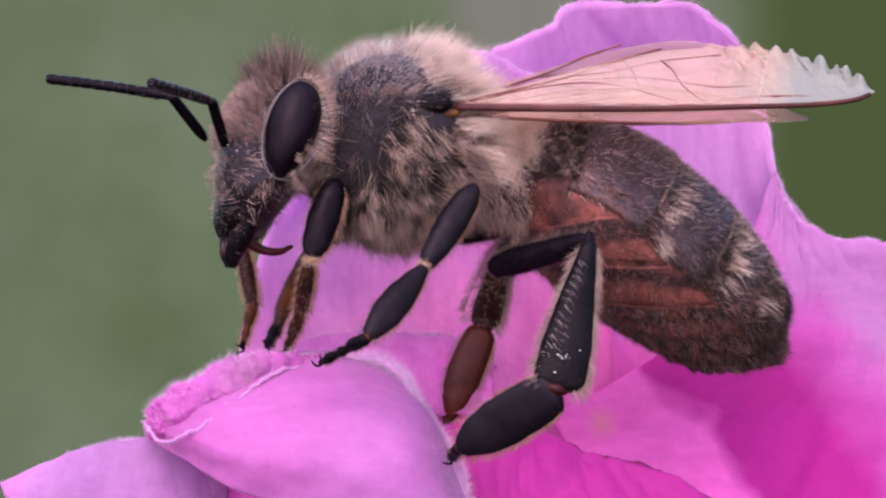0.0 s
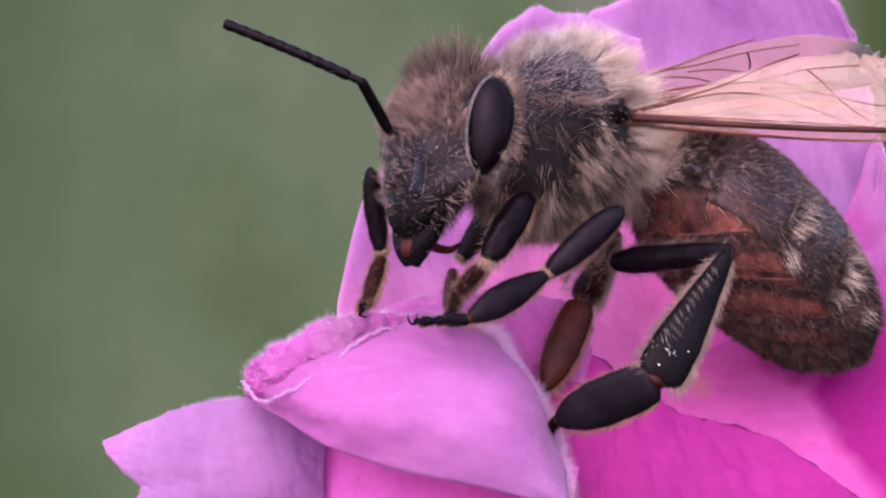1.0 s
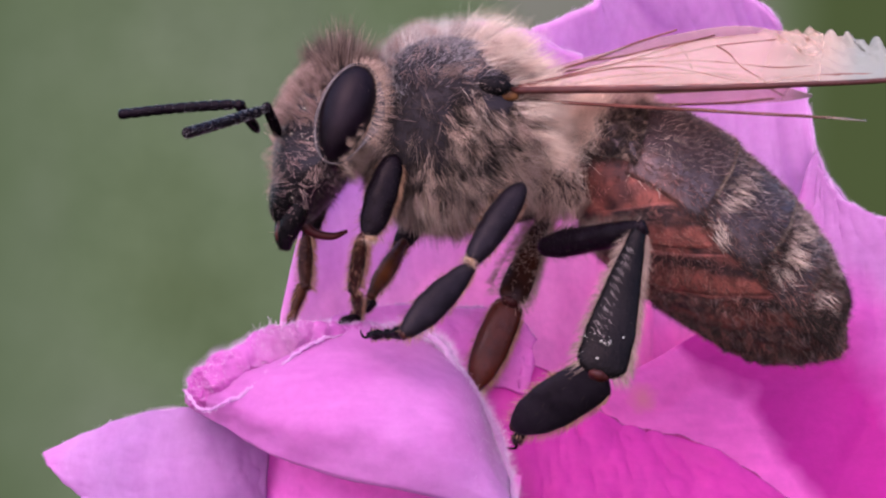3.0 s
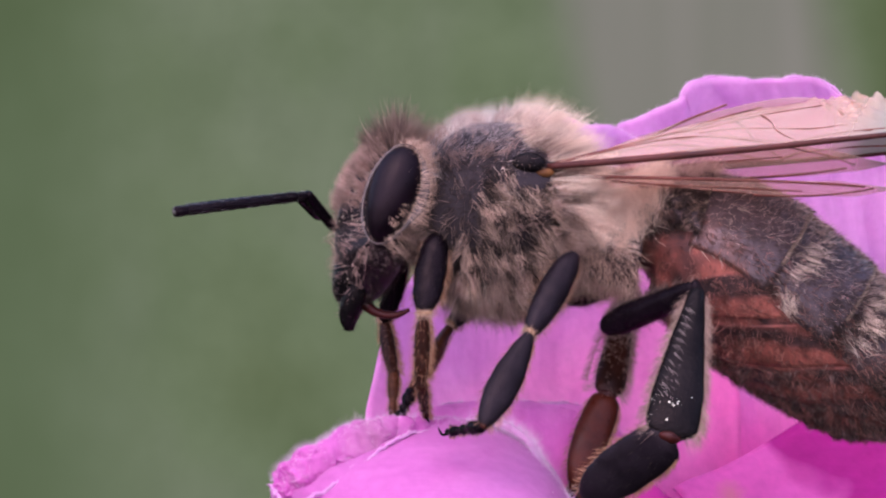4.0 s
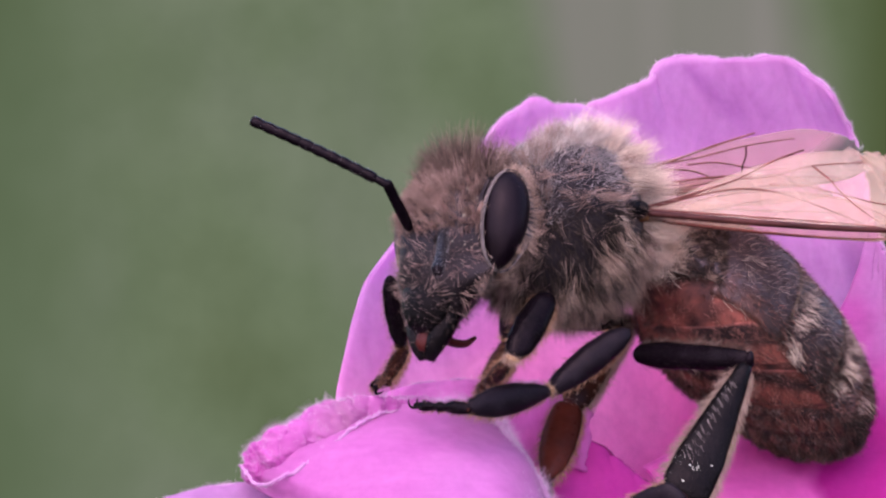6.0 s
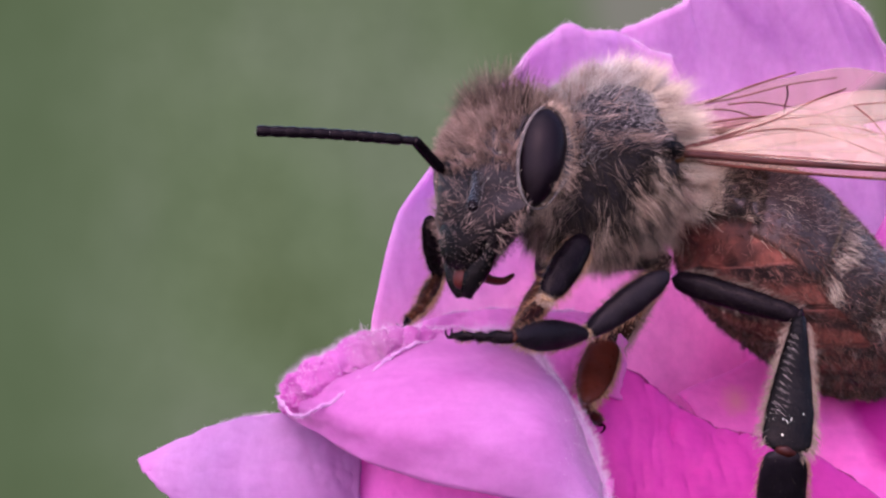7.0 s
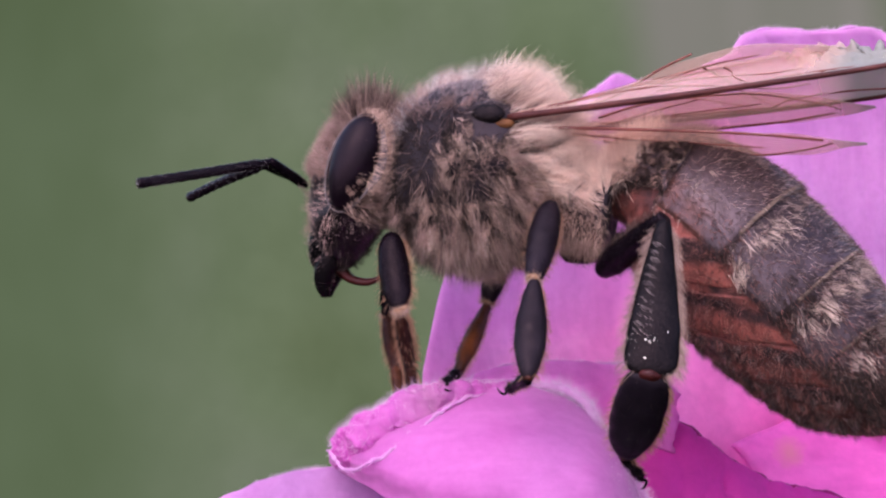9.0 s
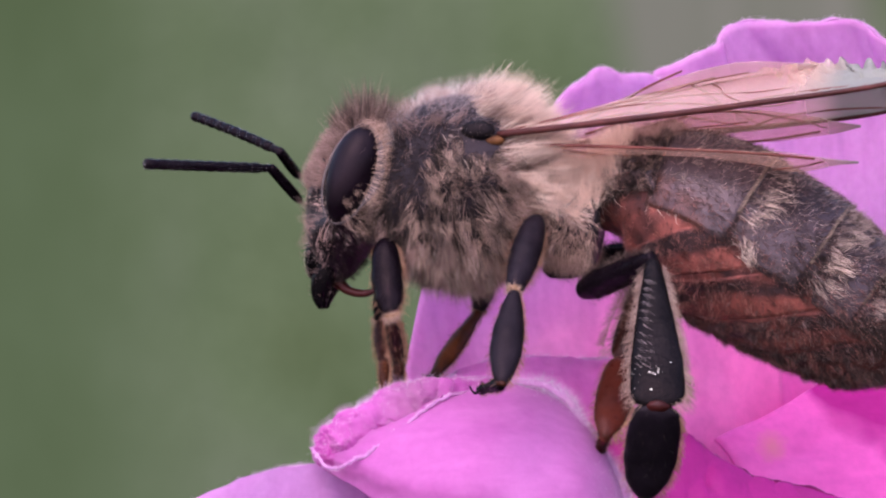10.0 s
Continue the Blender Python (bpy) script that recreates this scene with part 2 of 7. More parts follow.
FUR_TAN = fur_material("tan_fur", (0.24, 0.155, 0.13), (0.76, 0.56, 0.48))
FUR_DARK = fur_material("dark_fur", (0.005, 0.0035, 0.004), (0.06, 0.04, 0.035))
FUR_RUST = fur_material("rusty_fur", (0.06, 0.022, 0.02), (0.52, 0.24, 0.21))
FUR_GREY = fur_material("grey_short_fur", (0.16, 0.14, 0.16), (0.6, 0.55, 0.56))
FUR_DUSK = fur_material("dusky_fur", (0.02, 0.011, 0.012), (0.5, 0.35, 0.34), 0.7, 0.22)
FUR_SLATE = fur_material("slate_short_fur", (0.13, 0.11, 0.125), (0.6, 0.52, 0.56), 0.6, 0.4)
FUR_BAND = fur_material("grey_buff_fur", (0.24, 0.175, 0.165), (0.8, 0.64, 0.59), 0.5, 0.5)
FUR_FACE = fur_material("buff_grey_face_fur", (0.1, 0.072, 0.072), (0.58, 0.44, 0.42), 0.6, 0.4)
FUR_COMB = fur_material("dull_comb_fur", (0.08, 0.06, 0.065), (0.5, 0.42, 0.42), 0.6, 0.4)
FUR_BASKET = fur_material("wispy_leg_fur", (0.16, 0.1, 0.085), (0.6, 0.44, 0.39))
FUR_BLACK = fur_material("black_short_fur", (0.0015, 0.001, 0.0015), (0.012, 0.008, 0.009))
FUR_MIST = fur_material("misty_pale_fur", (0.42, 0.35, 0.34), (0.88, 0.8, 0.78))
FUR_CREAM = fur_material("cream_fur", (0.68, 0.53, 0.46), (0.97, 0.83, 0.74))
DOWN = fur_material("petal_down", (0.6, 0.4, 0.6), (0.9, 0.75, 0.9))
BUFF_JOINT = cuticle("buff_joint", (0.13, 0.066, 0.038), (0.3, 0.175, 0.11), 0.5)
SLATE = cuticle("slate_leg_cuticle", (0.002, 0.0014, 0.0024), (0.011, 0.0075, 0.0125), 0.4, 1500, 0.3, 0.09)
RIM = cuticle("grey_eye_rim", (0.03, 0.023, 0.027), (0.19, 0.15, 0.16), 0.7, 9000, 0.8)
FUR_GOLD = fur_material("golden_fringe", (0.22, 0.1, 0.06), (0.62, 0.38, 0.27))
GLINT = cuticle("pale_glint", (0.6, 0.55, 0.5), (0.85, 0.82, 0.78), 0.3, gloss=0.5)
POLLEN = cuticle("pollen", (0.28, 0.23, 0.19), (0.55, 0.48, 0.42), 0.6)
PETAL_PALE = petal_material("petal_lilac", None, None, None, (1, 0, -0.25), -9.5, -3.5, (1, 1, 0.25), stops=[(0.16, (0.76, 0.14, 0.6)), (0.4, (0.56, 0.25, 0.56)), (0.6, (0.5, 0.24, 0.53)), (0.9, (0.52, 0.22, 0.53))])
PETAL_FRONT = petal_material("petal_orchid_pink", (0.6, 0.165, 0.52), (0.59, 0.18, 0.53), (0.56, 0.24, 0.56), (0.9, 0, -0.5), -4.5, 3.0, (0.4, 1, 1))
PETAL_ROLL = petal_material("petal_rim_pink", None, None, None, (1, 0, 0), -7, -2, stops=[(0.0, (0.56, 0.1, 0.46)), (0.25, (0.64, 0.14, 0.53)), (0.45, (0.62, 0.17, 0.54)), (0.62, (0.5, 0.2, 0.42)), (0.8, (0.64, 0.16, 0.55)), (1.0, (0.48, 0.1, 0.4))])
PETAL_BACK = petal_material("petal_soft_pink", (0.75, 0.39, 0.74), (0.92, 0.37, 0.74), (0.97, 0.22, 0.68), (0.6, 0, -1), -3, 5.5, (1, 1, 0.2), sheer=0.75)
PETAL_TOP = petal_material("petal_pale_lilac", (0.72, 0.35, 0.68), (0.8, 0.47, 0.78), (0.95, 0.2, 0.66), (-0.25, 0, -1), -4.5, 2.2, (1, 1, 0.2), sheer=0.7)
# the sharp step to deep magenta paints the shaded side of a ridge
PETAL_HOT = petal_material("petal_hot_pink", None, None, None, (0.815, 0, 0.579), 0.0, 9.0, (0.3, 1, 1), stain=(3.7, -4.05),
                           stops=[(0.0, (0.92, 0.2, 0.67)), (0.22, (0.9, 0.17, 0.64)), (0.29, (0.54, 0.014, 0.32)), (0.5, (0.52, 0.012, 0.31)), (0.64, (0.6, 0.1, 0.47)), (0.8, (0.54, 0.22, 0.52))])
PETAL_INNER = petal_material("petal_mottled_pink", (0.86, 0.34, 0.78), (0.86, 0.27, 0.74), (0.8, 0.2, 0.66), (0.1, 0, -1), 1.5, 4, (1, 1, 0.3), sheer=0.7)
PETAL_EDGE = petal_material("petal_edge_white", (0.72, 0.4, 0.7), (0.7, 0.36, 0.68), (0.74, 0.3, 0.66), (0.2, 0, -1), 0, 7)
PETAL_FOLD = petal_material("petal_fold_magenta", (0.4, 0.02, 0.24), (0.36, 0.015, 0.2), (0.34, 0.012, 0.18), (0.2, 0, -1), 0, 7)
PETAL_MID = petal_material("petal_bright_pink", (0.92, 0.2, 0.72), (0.92, 0.2, 0.72), (0.9, 0.2, 0.7), (0.2, 0, -1), 3, 7)
PETAL_DEEP = petal_material("petal_magenta", (0.66, 0.045, 0.43), (0.6, 0.04, 0.4), (0.58, 0.038, 0.37), (0.2, 0, -1), 3, 7, (0.3, 1, 1))


# ---------- mesh helpers ----------
def place_mesh(name, verts, faces, material, parent, label="", smooth=True, thick=0.0, kind="", pigment=None):
    """Verts in mm, in the parent's space."""
    me = bpy.data.meshes.new(name)
    me.from_pydata((np.asarray(verts, float) * MM).tolist(), [], faces)
    me.materials.append(material)
    if smooth:
        me.polygons.foreach_set("use_smooth", [True] * len(me.polygons))
    if pigment is not None:
        me.attributes.new("pigment", "FLOAT", "POINT").data.foreach_set("value", np.asarray(pigment, float).ravel())
    ob = new(name, me)
    ob.parent = parent
    if thick:
        so = ob.modifiers.new("thickness", "SOLIDIFY")
        so.thickness, so.offset = thick * MM, -1
    return tagged(ob, label, kind=kind)


def sheet(grid, wrap=False, flip=False):
    """Verts and faces of an n x m grid of points; wrap joins the last column to the first."""
    n, m = grid.shape[:2]
    f = []
    for i in range(n - 1):
        for j in range(m if wrap else m - 1):
            k = (j + 1) % m
            f.append((i * m + j, i * m + k, (i + 1) * m + k, (i + 1) * m + j))
    return grid.reshape(-1, 3), [q[::-1] for q in f] if flip else f


def spline(points, t):
    """Catmull-Rom through points at parameters t in 0..1."""
    p = np.asarray(points, float)
    n = len(p) - 1
    x = np.clip(np.asarray(t) * n, 0, n - 1e-6)
    i = x.astype(int)
    u = (x - i)[:, None]
    q = np.vstack([2 * p[0] - p[1], p, 2 * p[-1] - p[-2]])
    a, b, c, d = q[i], q[i + 1], q[i + 2], q[i + 3]
    return 0.5 * (2 * b + (c - a) * u + (2 * a - 5 * b + 4 * c - d) * u**2 + (3 * b - a - 3 * c + d) * u**3)


def cage_surface(cage, n, m):
    c = np.asarray(cage, float)
    rows = np.stack([spline(r, np.linspace(0, 1, m)) for r in c])
    return np.stack([spline(rows[:, j], np.linspace(0, 1, n)) for j in range(m)], 1)


def loft(path, ry, rz, rings=24, sides=16, hint=(0, 1, 0)):
    """A tube of elliptic section along a path through points: ry across (along hint), rz the other way, both given at those points."""
    t = np.linspace(0, 1, rings)
    p = spline(path, t)
    a = np.maximum(spline(np.c_[ry], t)[:, 0], 0.003)
    b = np.maximum(spline(np.c_[rz], t)[:, 0], 0.003)
    d = np.gradient(p, axis=0)
    d /= np.linalg.norm(d, axis=1)[:, None]
    h = np.asarray(hint, float)
    y = h - (d @ h)[:, None] * d
    y /= np.linalg.norm(y, axis=1)[:, None]
    z = np.cross(d, y)
    ang = np.linspace(0, 2 * np.pi, sides, endpoint=False)
    g = p[:, None] + a[:, None, None] * np.cos(ang)[None, :, None] * y[:, None] + b[:, None, None] * np.sin(ang)[None, :, None] * z[:, None]
    v, f = sheet(g, True)
    k = len(v)
    return np.vstack([v, p[0], p[-1]]), f + [(k, (j + 1) % sides, j) for j in range(sides)] + [(k + 1, k - sides + j, k - sides + (j + 1) % sides) for j in range(sides)]


def blob(centre, radii, turn=None, n=20, m=28, shape=None):
    """An ellipsoid; shape(unit directions, points) may bend it."""
    th = np.linspace(0.02, np.pi - 0.02, n)
    ph = np.linspace(0, 2 * np.pi, m, endpoint=False)
    u = np.stack([np.sin(th)[:, None] * np.cos(ph), np.sin(th)[:, None] * np.sin(ph), np.repeat(np.cos(th)[:, None], m, 1)], -1)
    p = u * np.asarray(radii)
    if shape:
        p = shape(u, p)
    if turn is not None:
        p = p @ np.asarray(turn).T
    v, f = sheet(p + np.asarray(centre), True, True)
    k = len(v)
    return np.vstack([v, v[:m].mean(0), v[-m:].mean(0)]), f + [(k, j, (j + 1) % m) for j in range(m)] + [(k + 1, k - m + (j + 1) % m, k - m + j) for j in range(m)]


def joined(*pieces):
    vs, fs, k = [], [], 0
    for v, f in pieces:
        vs.append(np.asarray(v, float))
        fs += [tuple(i + k for i in q) for q in f]
        k += len(v)
    return np.vstack(vs), fs


def hairs(roots, ways, lengths, radius, curl):
    """Tapered bent hairs, three-sided: roots, unit directions, lengths; curl: the vector by which the tips bend over."""
    roots, ways = np.asarray(roots), np.asarray(ways)
    n = len(roots)
    lengths = np.broadcast_to(lengths, n)[:, None]
    r = np.broadcast_to(radius, n)[:, None]
    side = np.cross(ways, rng.normal(size=(n, 3)))
    side /= np.linalg.norm(side, axis=1)[:, None] + 1e-9
    other = np.cross(ways, side)
    mid = roots + ways * lengths * 0.55 + np.asarray(curl) * lengths * 0.18
    tip = roots + ways * lengths + np.asarray(curl) * lengths * 0.6
    ring = [math.cos(a) * side + math.sin(a) * other for a in (0, 2.0944, 4.18879)]
    v = np.stack([roots + r * q for q in ring] + [mid + 0.75 * r * q for q in ring] + [tip], 1).reshape(-1, 3)
    base = np.arange(n)[:, None] * 7
    quads = np.array([[0, 1, 4, 3], [1, 2, 5, 4], [2, 0, 3, 5]])
    tris = np.array([[3, 4, 6], [4, 5, 6], [5, 3, 6]])
    f = [tuple(q) for q in (base[:, :, None] + quads[None]).reshape(-1, 4).tolist()]
    f += [tuple(q) for q in (base[:, :, None] + tris[None]).reshape(-1, 3).tolist()]
    return v, f


def on_mesh(ob, count, keep=None):
    """Random points (mm) and normals on a mesh in its own space, by area; keep(p, n) gives each one's chance."""
    me = ob.data
    me.calc_loop_triangles()
    co = np.empty(len(me.vertices) * 3)
    me.vertices.foreach_get("co", co)
    co = co.reshape(-1, 3) / MM
    tri = np.empty(len(me.loop_triangles) * 3, int)
    me.loop_triangles.foreach_get("vertices", tri)
    a, b, c = (co[tri.reshape(-1, 3)[:, k]] for k in range(3))
    nr = np.cross(b - a, c - a)
    area = np.linalg.norm(nr, axis=1) + 1e-12
    pick = rng.choice(len(a), count, p=area / area.sum())
    u, w = rng.random((2, count))
    flip = u + w > 1
    u, w = np.where(flip, 1 - u, u)[:, None], np.where(flip, 1 - w, w)[:, None]
    p = a[pick] * (1 - u - w) + b[pick] * u + c[pick] * w
    nn = nr[pick] / area[pick][:, None]
    if keep is not None:
        ok = rng.random(count) < keep(p, nn)
        p, nn = p[ok], nn[ok]
    return p, nn


def fur(name, ob, count, length, material, lean=(0, 0, 0), spread=0.35, radius=0.011, keep=None, curl=(0, 0, 0), label="", clump=0.0, locks=0, shade=0.0):
    """Fur over a mesh: lean is added to the normals; length may be a function of the points; locks: tufts into which the tips draw together."""
    p, n = on_mesh(ob, count, keep)
    ln = lean(p, n) if callable(lean) else np.asarray(lean, float)
    d = n + ln + rng.normal(scale=spread, size=n.shape)
    if clump:
        d += clump * np.array([noise.noise_vector(Vector(q * 3.2)) for q in p]).reshape(-1, 3)
    d /= np.linalg.norm(d, axis=1)[:, None]
    size = (length(p) if callable(length) else length) * rng.uniform(0.55, 1.15, len(p))
    pigment = None
    if locks and len(p) > locks:
        seeds = rng.choice(len(p), locks, replace=False)
        own = np.concatenate([np.argmin((q**2).sum(1)[:, None] - 2 * q @ p[seeds].T + (p[seeds] ** 2).sum(1)[None], 1) for q in np.array_split(p, 8)])
        tip = p[seeds] + d[seeds] * size.mean()
        pull = (tip[own] - p) + 0.12 * rng.normal(size=p.shape) * size[:, None]
        pull /= np.linalg.norm(pull, axis=1)[:, None]
        d = 0.3 * d + 0.7 * pull
        d /= np.linalg.norm(d, axis=1)[:, None]
        pigment = (shade * rng.random(locks) ** 1.5)[own].repeat(7)
    v, f = hairs(p - 0.02 * n, d, size, radius, np.asarray(curl, float) + rng.normal(scale=0.2, size=n.shape))
    return place_mesh(name, v, f, material, ob, label, smooth=False, kind="stuff", pigment=pigment)


def smoothstep(x, lo, hi):
    t = np.clip((x - lo) / (hi - lo), 0, 1)
    return t * t * (3 - 2 * t)


# ---------- distance: a glowing sheet painted as an out-of-focus garden ---
def make_backdrop():
    m, nt, b = nodes_of("glowing_garden_sheet")
    tc = nt.nodes.new("ShaderNodeTexCoord")
    sep = nt.nodes.new("ShaderNodeSeparateXYZ")
    nt.links.new(tc.outputs["Object"], sep.inputs[0])
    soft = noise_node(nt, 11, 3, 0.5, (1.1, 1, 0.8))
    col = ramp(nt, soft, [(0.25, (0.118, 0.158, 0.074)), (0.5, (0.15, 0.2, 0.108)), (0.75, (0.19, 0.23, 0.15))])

    def band(out, a, b_):
        mr = nt.nodes.new("ShaderNodeMapRange")
        mr.interpolation_type = "SMOOTHSTEP"
        mr.inputs["From Min"].default_value, mr.inputs["From Max"].default_value = a, b_
        nt.links.new(out, mr.inputs["Value"])
        return mr.outputs[0]

    def times(a, c):
        mu = nt.nodes.new("ShaderNodeMath")
        mu.operation = "MULTIPLY"
        nt.links.new(a, mu.inputs[0])
        nt.links.new(c, mu.inputs[1])
        return mu.outputs[0]

    lean = nt.nodes.new("ShaderNodeMath")
    lean.operation = "MULTIPLY_ADD"
    nt.links.new(sep.outputs["Z"], lean.inputs[0])
    lean.inputs[1].default_value = 0.22
    nt.links.new(sep.outputs["X"], lean.inputs[2])
    slant = lean.outputs[0]
    mottle = noise_node(nt, 34, 3, 0.55)
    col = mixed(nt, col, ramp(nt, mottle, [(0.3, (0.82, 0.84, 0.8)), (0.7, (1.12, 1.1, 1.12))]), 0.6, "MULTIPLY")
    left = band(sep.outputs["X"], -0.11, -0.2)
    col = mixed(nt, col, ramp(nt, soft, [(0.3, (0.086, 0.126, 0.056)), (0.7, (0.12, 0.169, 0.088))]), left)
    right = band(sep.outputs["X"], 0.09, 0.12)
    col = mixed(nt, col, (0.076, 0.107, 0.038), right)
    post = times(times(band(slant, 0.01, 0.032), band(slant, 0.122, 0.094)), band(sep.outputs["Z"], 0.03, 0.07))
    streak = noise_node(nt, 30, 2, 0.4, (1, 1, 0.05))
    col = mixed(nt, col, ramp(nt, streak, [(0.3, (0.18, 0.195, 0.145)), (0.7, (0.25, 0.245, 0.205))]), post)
    # the sheet emits its own light, with the garden's lit tones painted in
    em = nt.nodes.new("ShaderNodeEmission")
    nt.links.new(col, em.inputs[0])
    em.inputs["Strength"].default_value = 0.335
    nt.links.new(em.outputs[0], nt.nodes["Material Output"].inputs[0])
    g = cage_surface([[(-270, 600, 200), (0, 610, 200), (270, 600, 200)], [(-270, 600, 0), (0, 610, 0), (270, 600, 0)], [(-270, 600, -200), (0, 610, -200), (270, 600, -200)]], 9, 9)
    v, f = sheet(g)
    tagged(place_mesh("backdrop", v, f, m, None), "glowing sheet painted as a blurred green garden with a pale grey post far behind", "garden", kind="structure")


make_backdrop()

# ---------- flower: control cages of its petals, mm ----------
CAGE_FRONT = [
    [(-6.06, -0.60, -3.88), (-5.15, -1.50, -4.27), (-4.16, -2.20, -4.73), (-2.91, -2.60, -5.07), (-1.14, -2.80, -5.41), (0.51, -2.40, -5.84)],
    [(-6.13, -0.60, -3.72), (-5.06, -1.70, -3.77), (-3.80, -2.50, -3.96), (-2.34, -2.80, -4.10), (-0.76, -2.80, -4.48), (0.58, -2.20, -5.67)],
    [(-6.18, -0.40, -3.63), (-5.19, -1.20, -3.24), (-3.88, -1.70, -3.03), (-2.18, -1.90, -3.07), (-0.55, -1.90, -3.64), (0.54, -1.60, -5.36)],
    [(-6.20, 0.00, -3.55), (-5.44, -0.20, -2.85), (-4.16, -0.10, -2.34), (-2.29, 0.00, -2.18), (-0.46, -0.20, -2.98), (0.49, -0.60, -5.09)],
    [(-6.07, 0.50, -3.57), (-5.43, 0.60, -3.00), (-4.14, 0.90, -2.64), (-2.34, 1.00, -2.52), (-0.59, 0.70, -3.40), (0.37, 0.20, -5.32)]]
CAGE_LOWER = [
    [(-9.24, 0.30, -5.00), (-8.35, 0.30, -4.56), (-7.29, 0.30, -4.17), (-6.22, 0.30, -4.00), (-5.28, 0.40, -4.15), (-4.56, 0.50, -4.52)],
    [(-9.00, 0.00, -5.29), (-8.04, -0.10, -5.04), (-6.98, -0.10, -4.92), (-5.94, 0.00, -4.82), (-5.14, 0.20, -4.84), (-4.57, 0.40, -4.98)],
    [(-8.31, -0.20, -5.91), (-7.65, -0.30, -5.83), (-6.83, -0.30, -5.72), (-5.79, -0.20, -5.67), (-5.11, 0.00, -5.64), (-4.60, 0.30, -5.68)],
    [(-9.17, -0.30, -6.42), (-8.00, -0.30, -6.65), (-6.83, -0.30, -6.77), (-5.79, -0.20, -6.79), (-5.11, 0.00, -6.70), (-4.65, 0.30, -6.63)]]
CAGE_UNDER = [
    [(-4.81, 0.90, -4.69), (-3.40, 0.60, -4.53), (-1.59, 0.20, -4.72), (0.79, 0.40, -5.46)],
    [(-4.70, 0.70, -5.50), (-3.24, 0.10, -5.42), (-1.45, -0.40, -5.70), (0.66, 0.00, -6.11)],
    [(-4.73, 0.60, -6.44), (-3.20, -0.30, -6.36), (-1.43, -0.90, -6.44), (0.65, -0.40, -6.75)],
    [(-4.73, 0.60, -7.28), (-3.20, -0.40, -7.22), (-1.42, -1.00, -7.22), (0.65, -0.60, -7.41)]]
CAGE_BACK = [
    [(-2.30, 3.50, 2.55), (-1.25, 3.80, 3.70), (-0.65, 4.00, 4.33), (0.05, 4.20, 4.63), (1.00, 4.50, 4.47), (2.32, 4.80, 3.97)],
    [(-3.89, 3.40, 0.52), (-2.39, 4.20, 1.44), (-0.84, 4.80, 1.86), (0.48, 5.00, 1.87), (1.81, 5.20, 1.88), (3.14, 5.20, 1.61)],
    [(-4.39, 3.00, -1.25), (-2.90, 4.00, -0.89), (-1.11, 4.80, -0.78), (0.48, 5.00, -0.78), (2.07, 5.00, -1.05), (3.92, 5.00, -1.58)],
    [(-4.54, 2.40, -2.48), (-3.10, 3.20, -2.53), (-1.34, 3.80, -2.57), (0.47, 4.00, -2.84), (2.15, 4.00, -3.61), (3.84, 4.00, -4.39)],
    [(-4.46, 1.60, -3.91), (-3.02, 2.00, -3.95), (-1.30, 2.40, -4.23), (0.45, 2.60, -4.75), (2.10, 3.00, -5.31), (3.75, 3.00, -5.81)]]
CAGE_TOP = [
    [(1.16, 6.00, 4.75), (2.59, 6.00, 5.36), (2.94, 6.20, 5.84), (4.44, 6.30, 5.96), (6.00, 6.20, 5.89), (7.06, 6.00, 4.96)],
    [(1.31, 6.20, 3.28), (2.69, 6.60, 3.72), (4.10, 7.00, 4.03), (5.48, 7.00, 4.03), (6.70, 6.80, 3.87), (7.67, 6.40, 3.70)],
    [(1.58, 6.20, 1.24), (2.96, 6.60, 1.52), (4.37, 7.00, 1.54), (5.76, 7.00, 1.54), (7.08, 6.60, 1.52), (8.01, 6.00, 1.64)],
    [(2.27, 6.40, -1.49), (3.67, 6.90, -1.37), (5.11, 7.40, -1.38), (6.50, 7.40, -1.38), (7.85, 7.10, -1.10), (9.04, 6.80, 0.29)],
    [(2.93, 6.00, -4.19), (4.31, 6.30, -4.35), (5.71, 6.60, -4.38), (7.08, 6.60, -4.38), (8.42, 6.40, -4.09), (9.78, 6.40, -2.17)]]
CAGE_RIGHT = [
    [(7.99, 6.30, 1.92), (8.21, 6.00, 1.23), (8.67, 5.60, 0.55), (9.57, 5.40, 0.21), (10.46, 5.20, 0.12), (12.40, 5.00, -0.38)],
    [(7.38, 5.90, 0.28), (8.00, 5.60, -0.39), (8.73, 5.20, -0.92), (9.62, 5.00, -1.31), (10.77, 4.80, -1.57), (12.42, 4.60, -2.09)],
    [(6.20, 5.20, -1.58), (7.20, 4.80, -2.23), (8.32, 4.40, -2.73), (9.32, 4.20, -3.24), (10.57, 4.00, -3.61), (12.39, 4.00, -4.13)],
    [(4.37, 4.20, -2.85), (5.62, 3.80, -3.60), (6.98, 3.40, -4.46), (8.22, 3.20, -5.08), (9.70, 3.00, -5.56), (12.11, 3.00, -6.07)],
    [(2.21, 2.60, -3.75), (3.43, 2.20, -5.08), (5.15, 2.00, -6.30), (6.98, 1.90, -7.14), (8.83, 1.90, -7.64), (11.82, 2.00, -8.15)]]
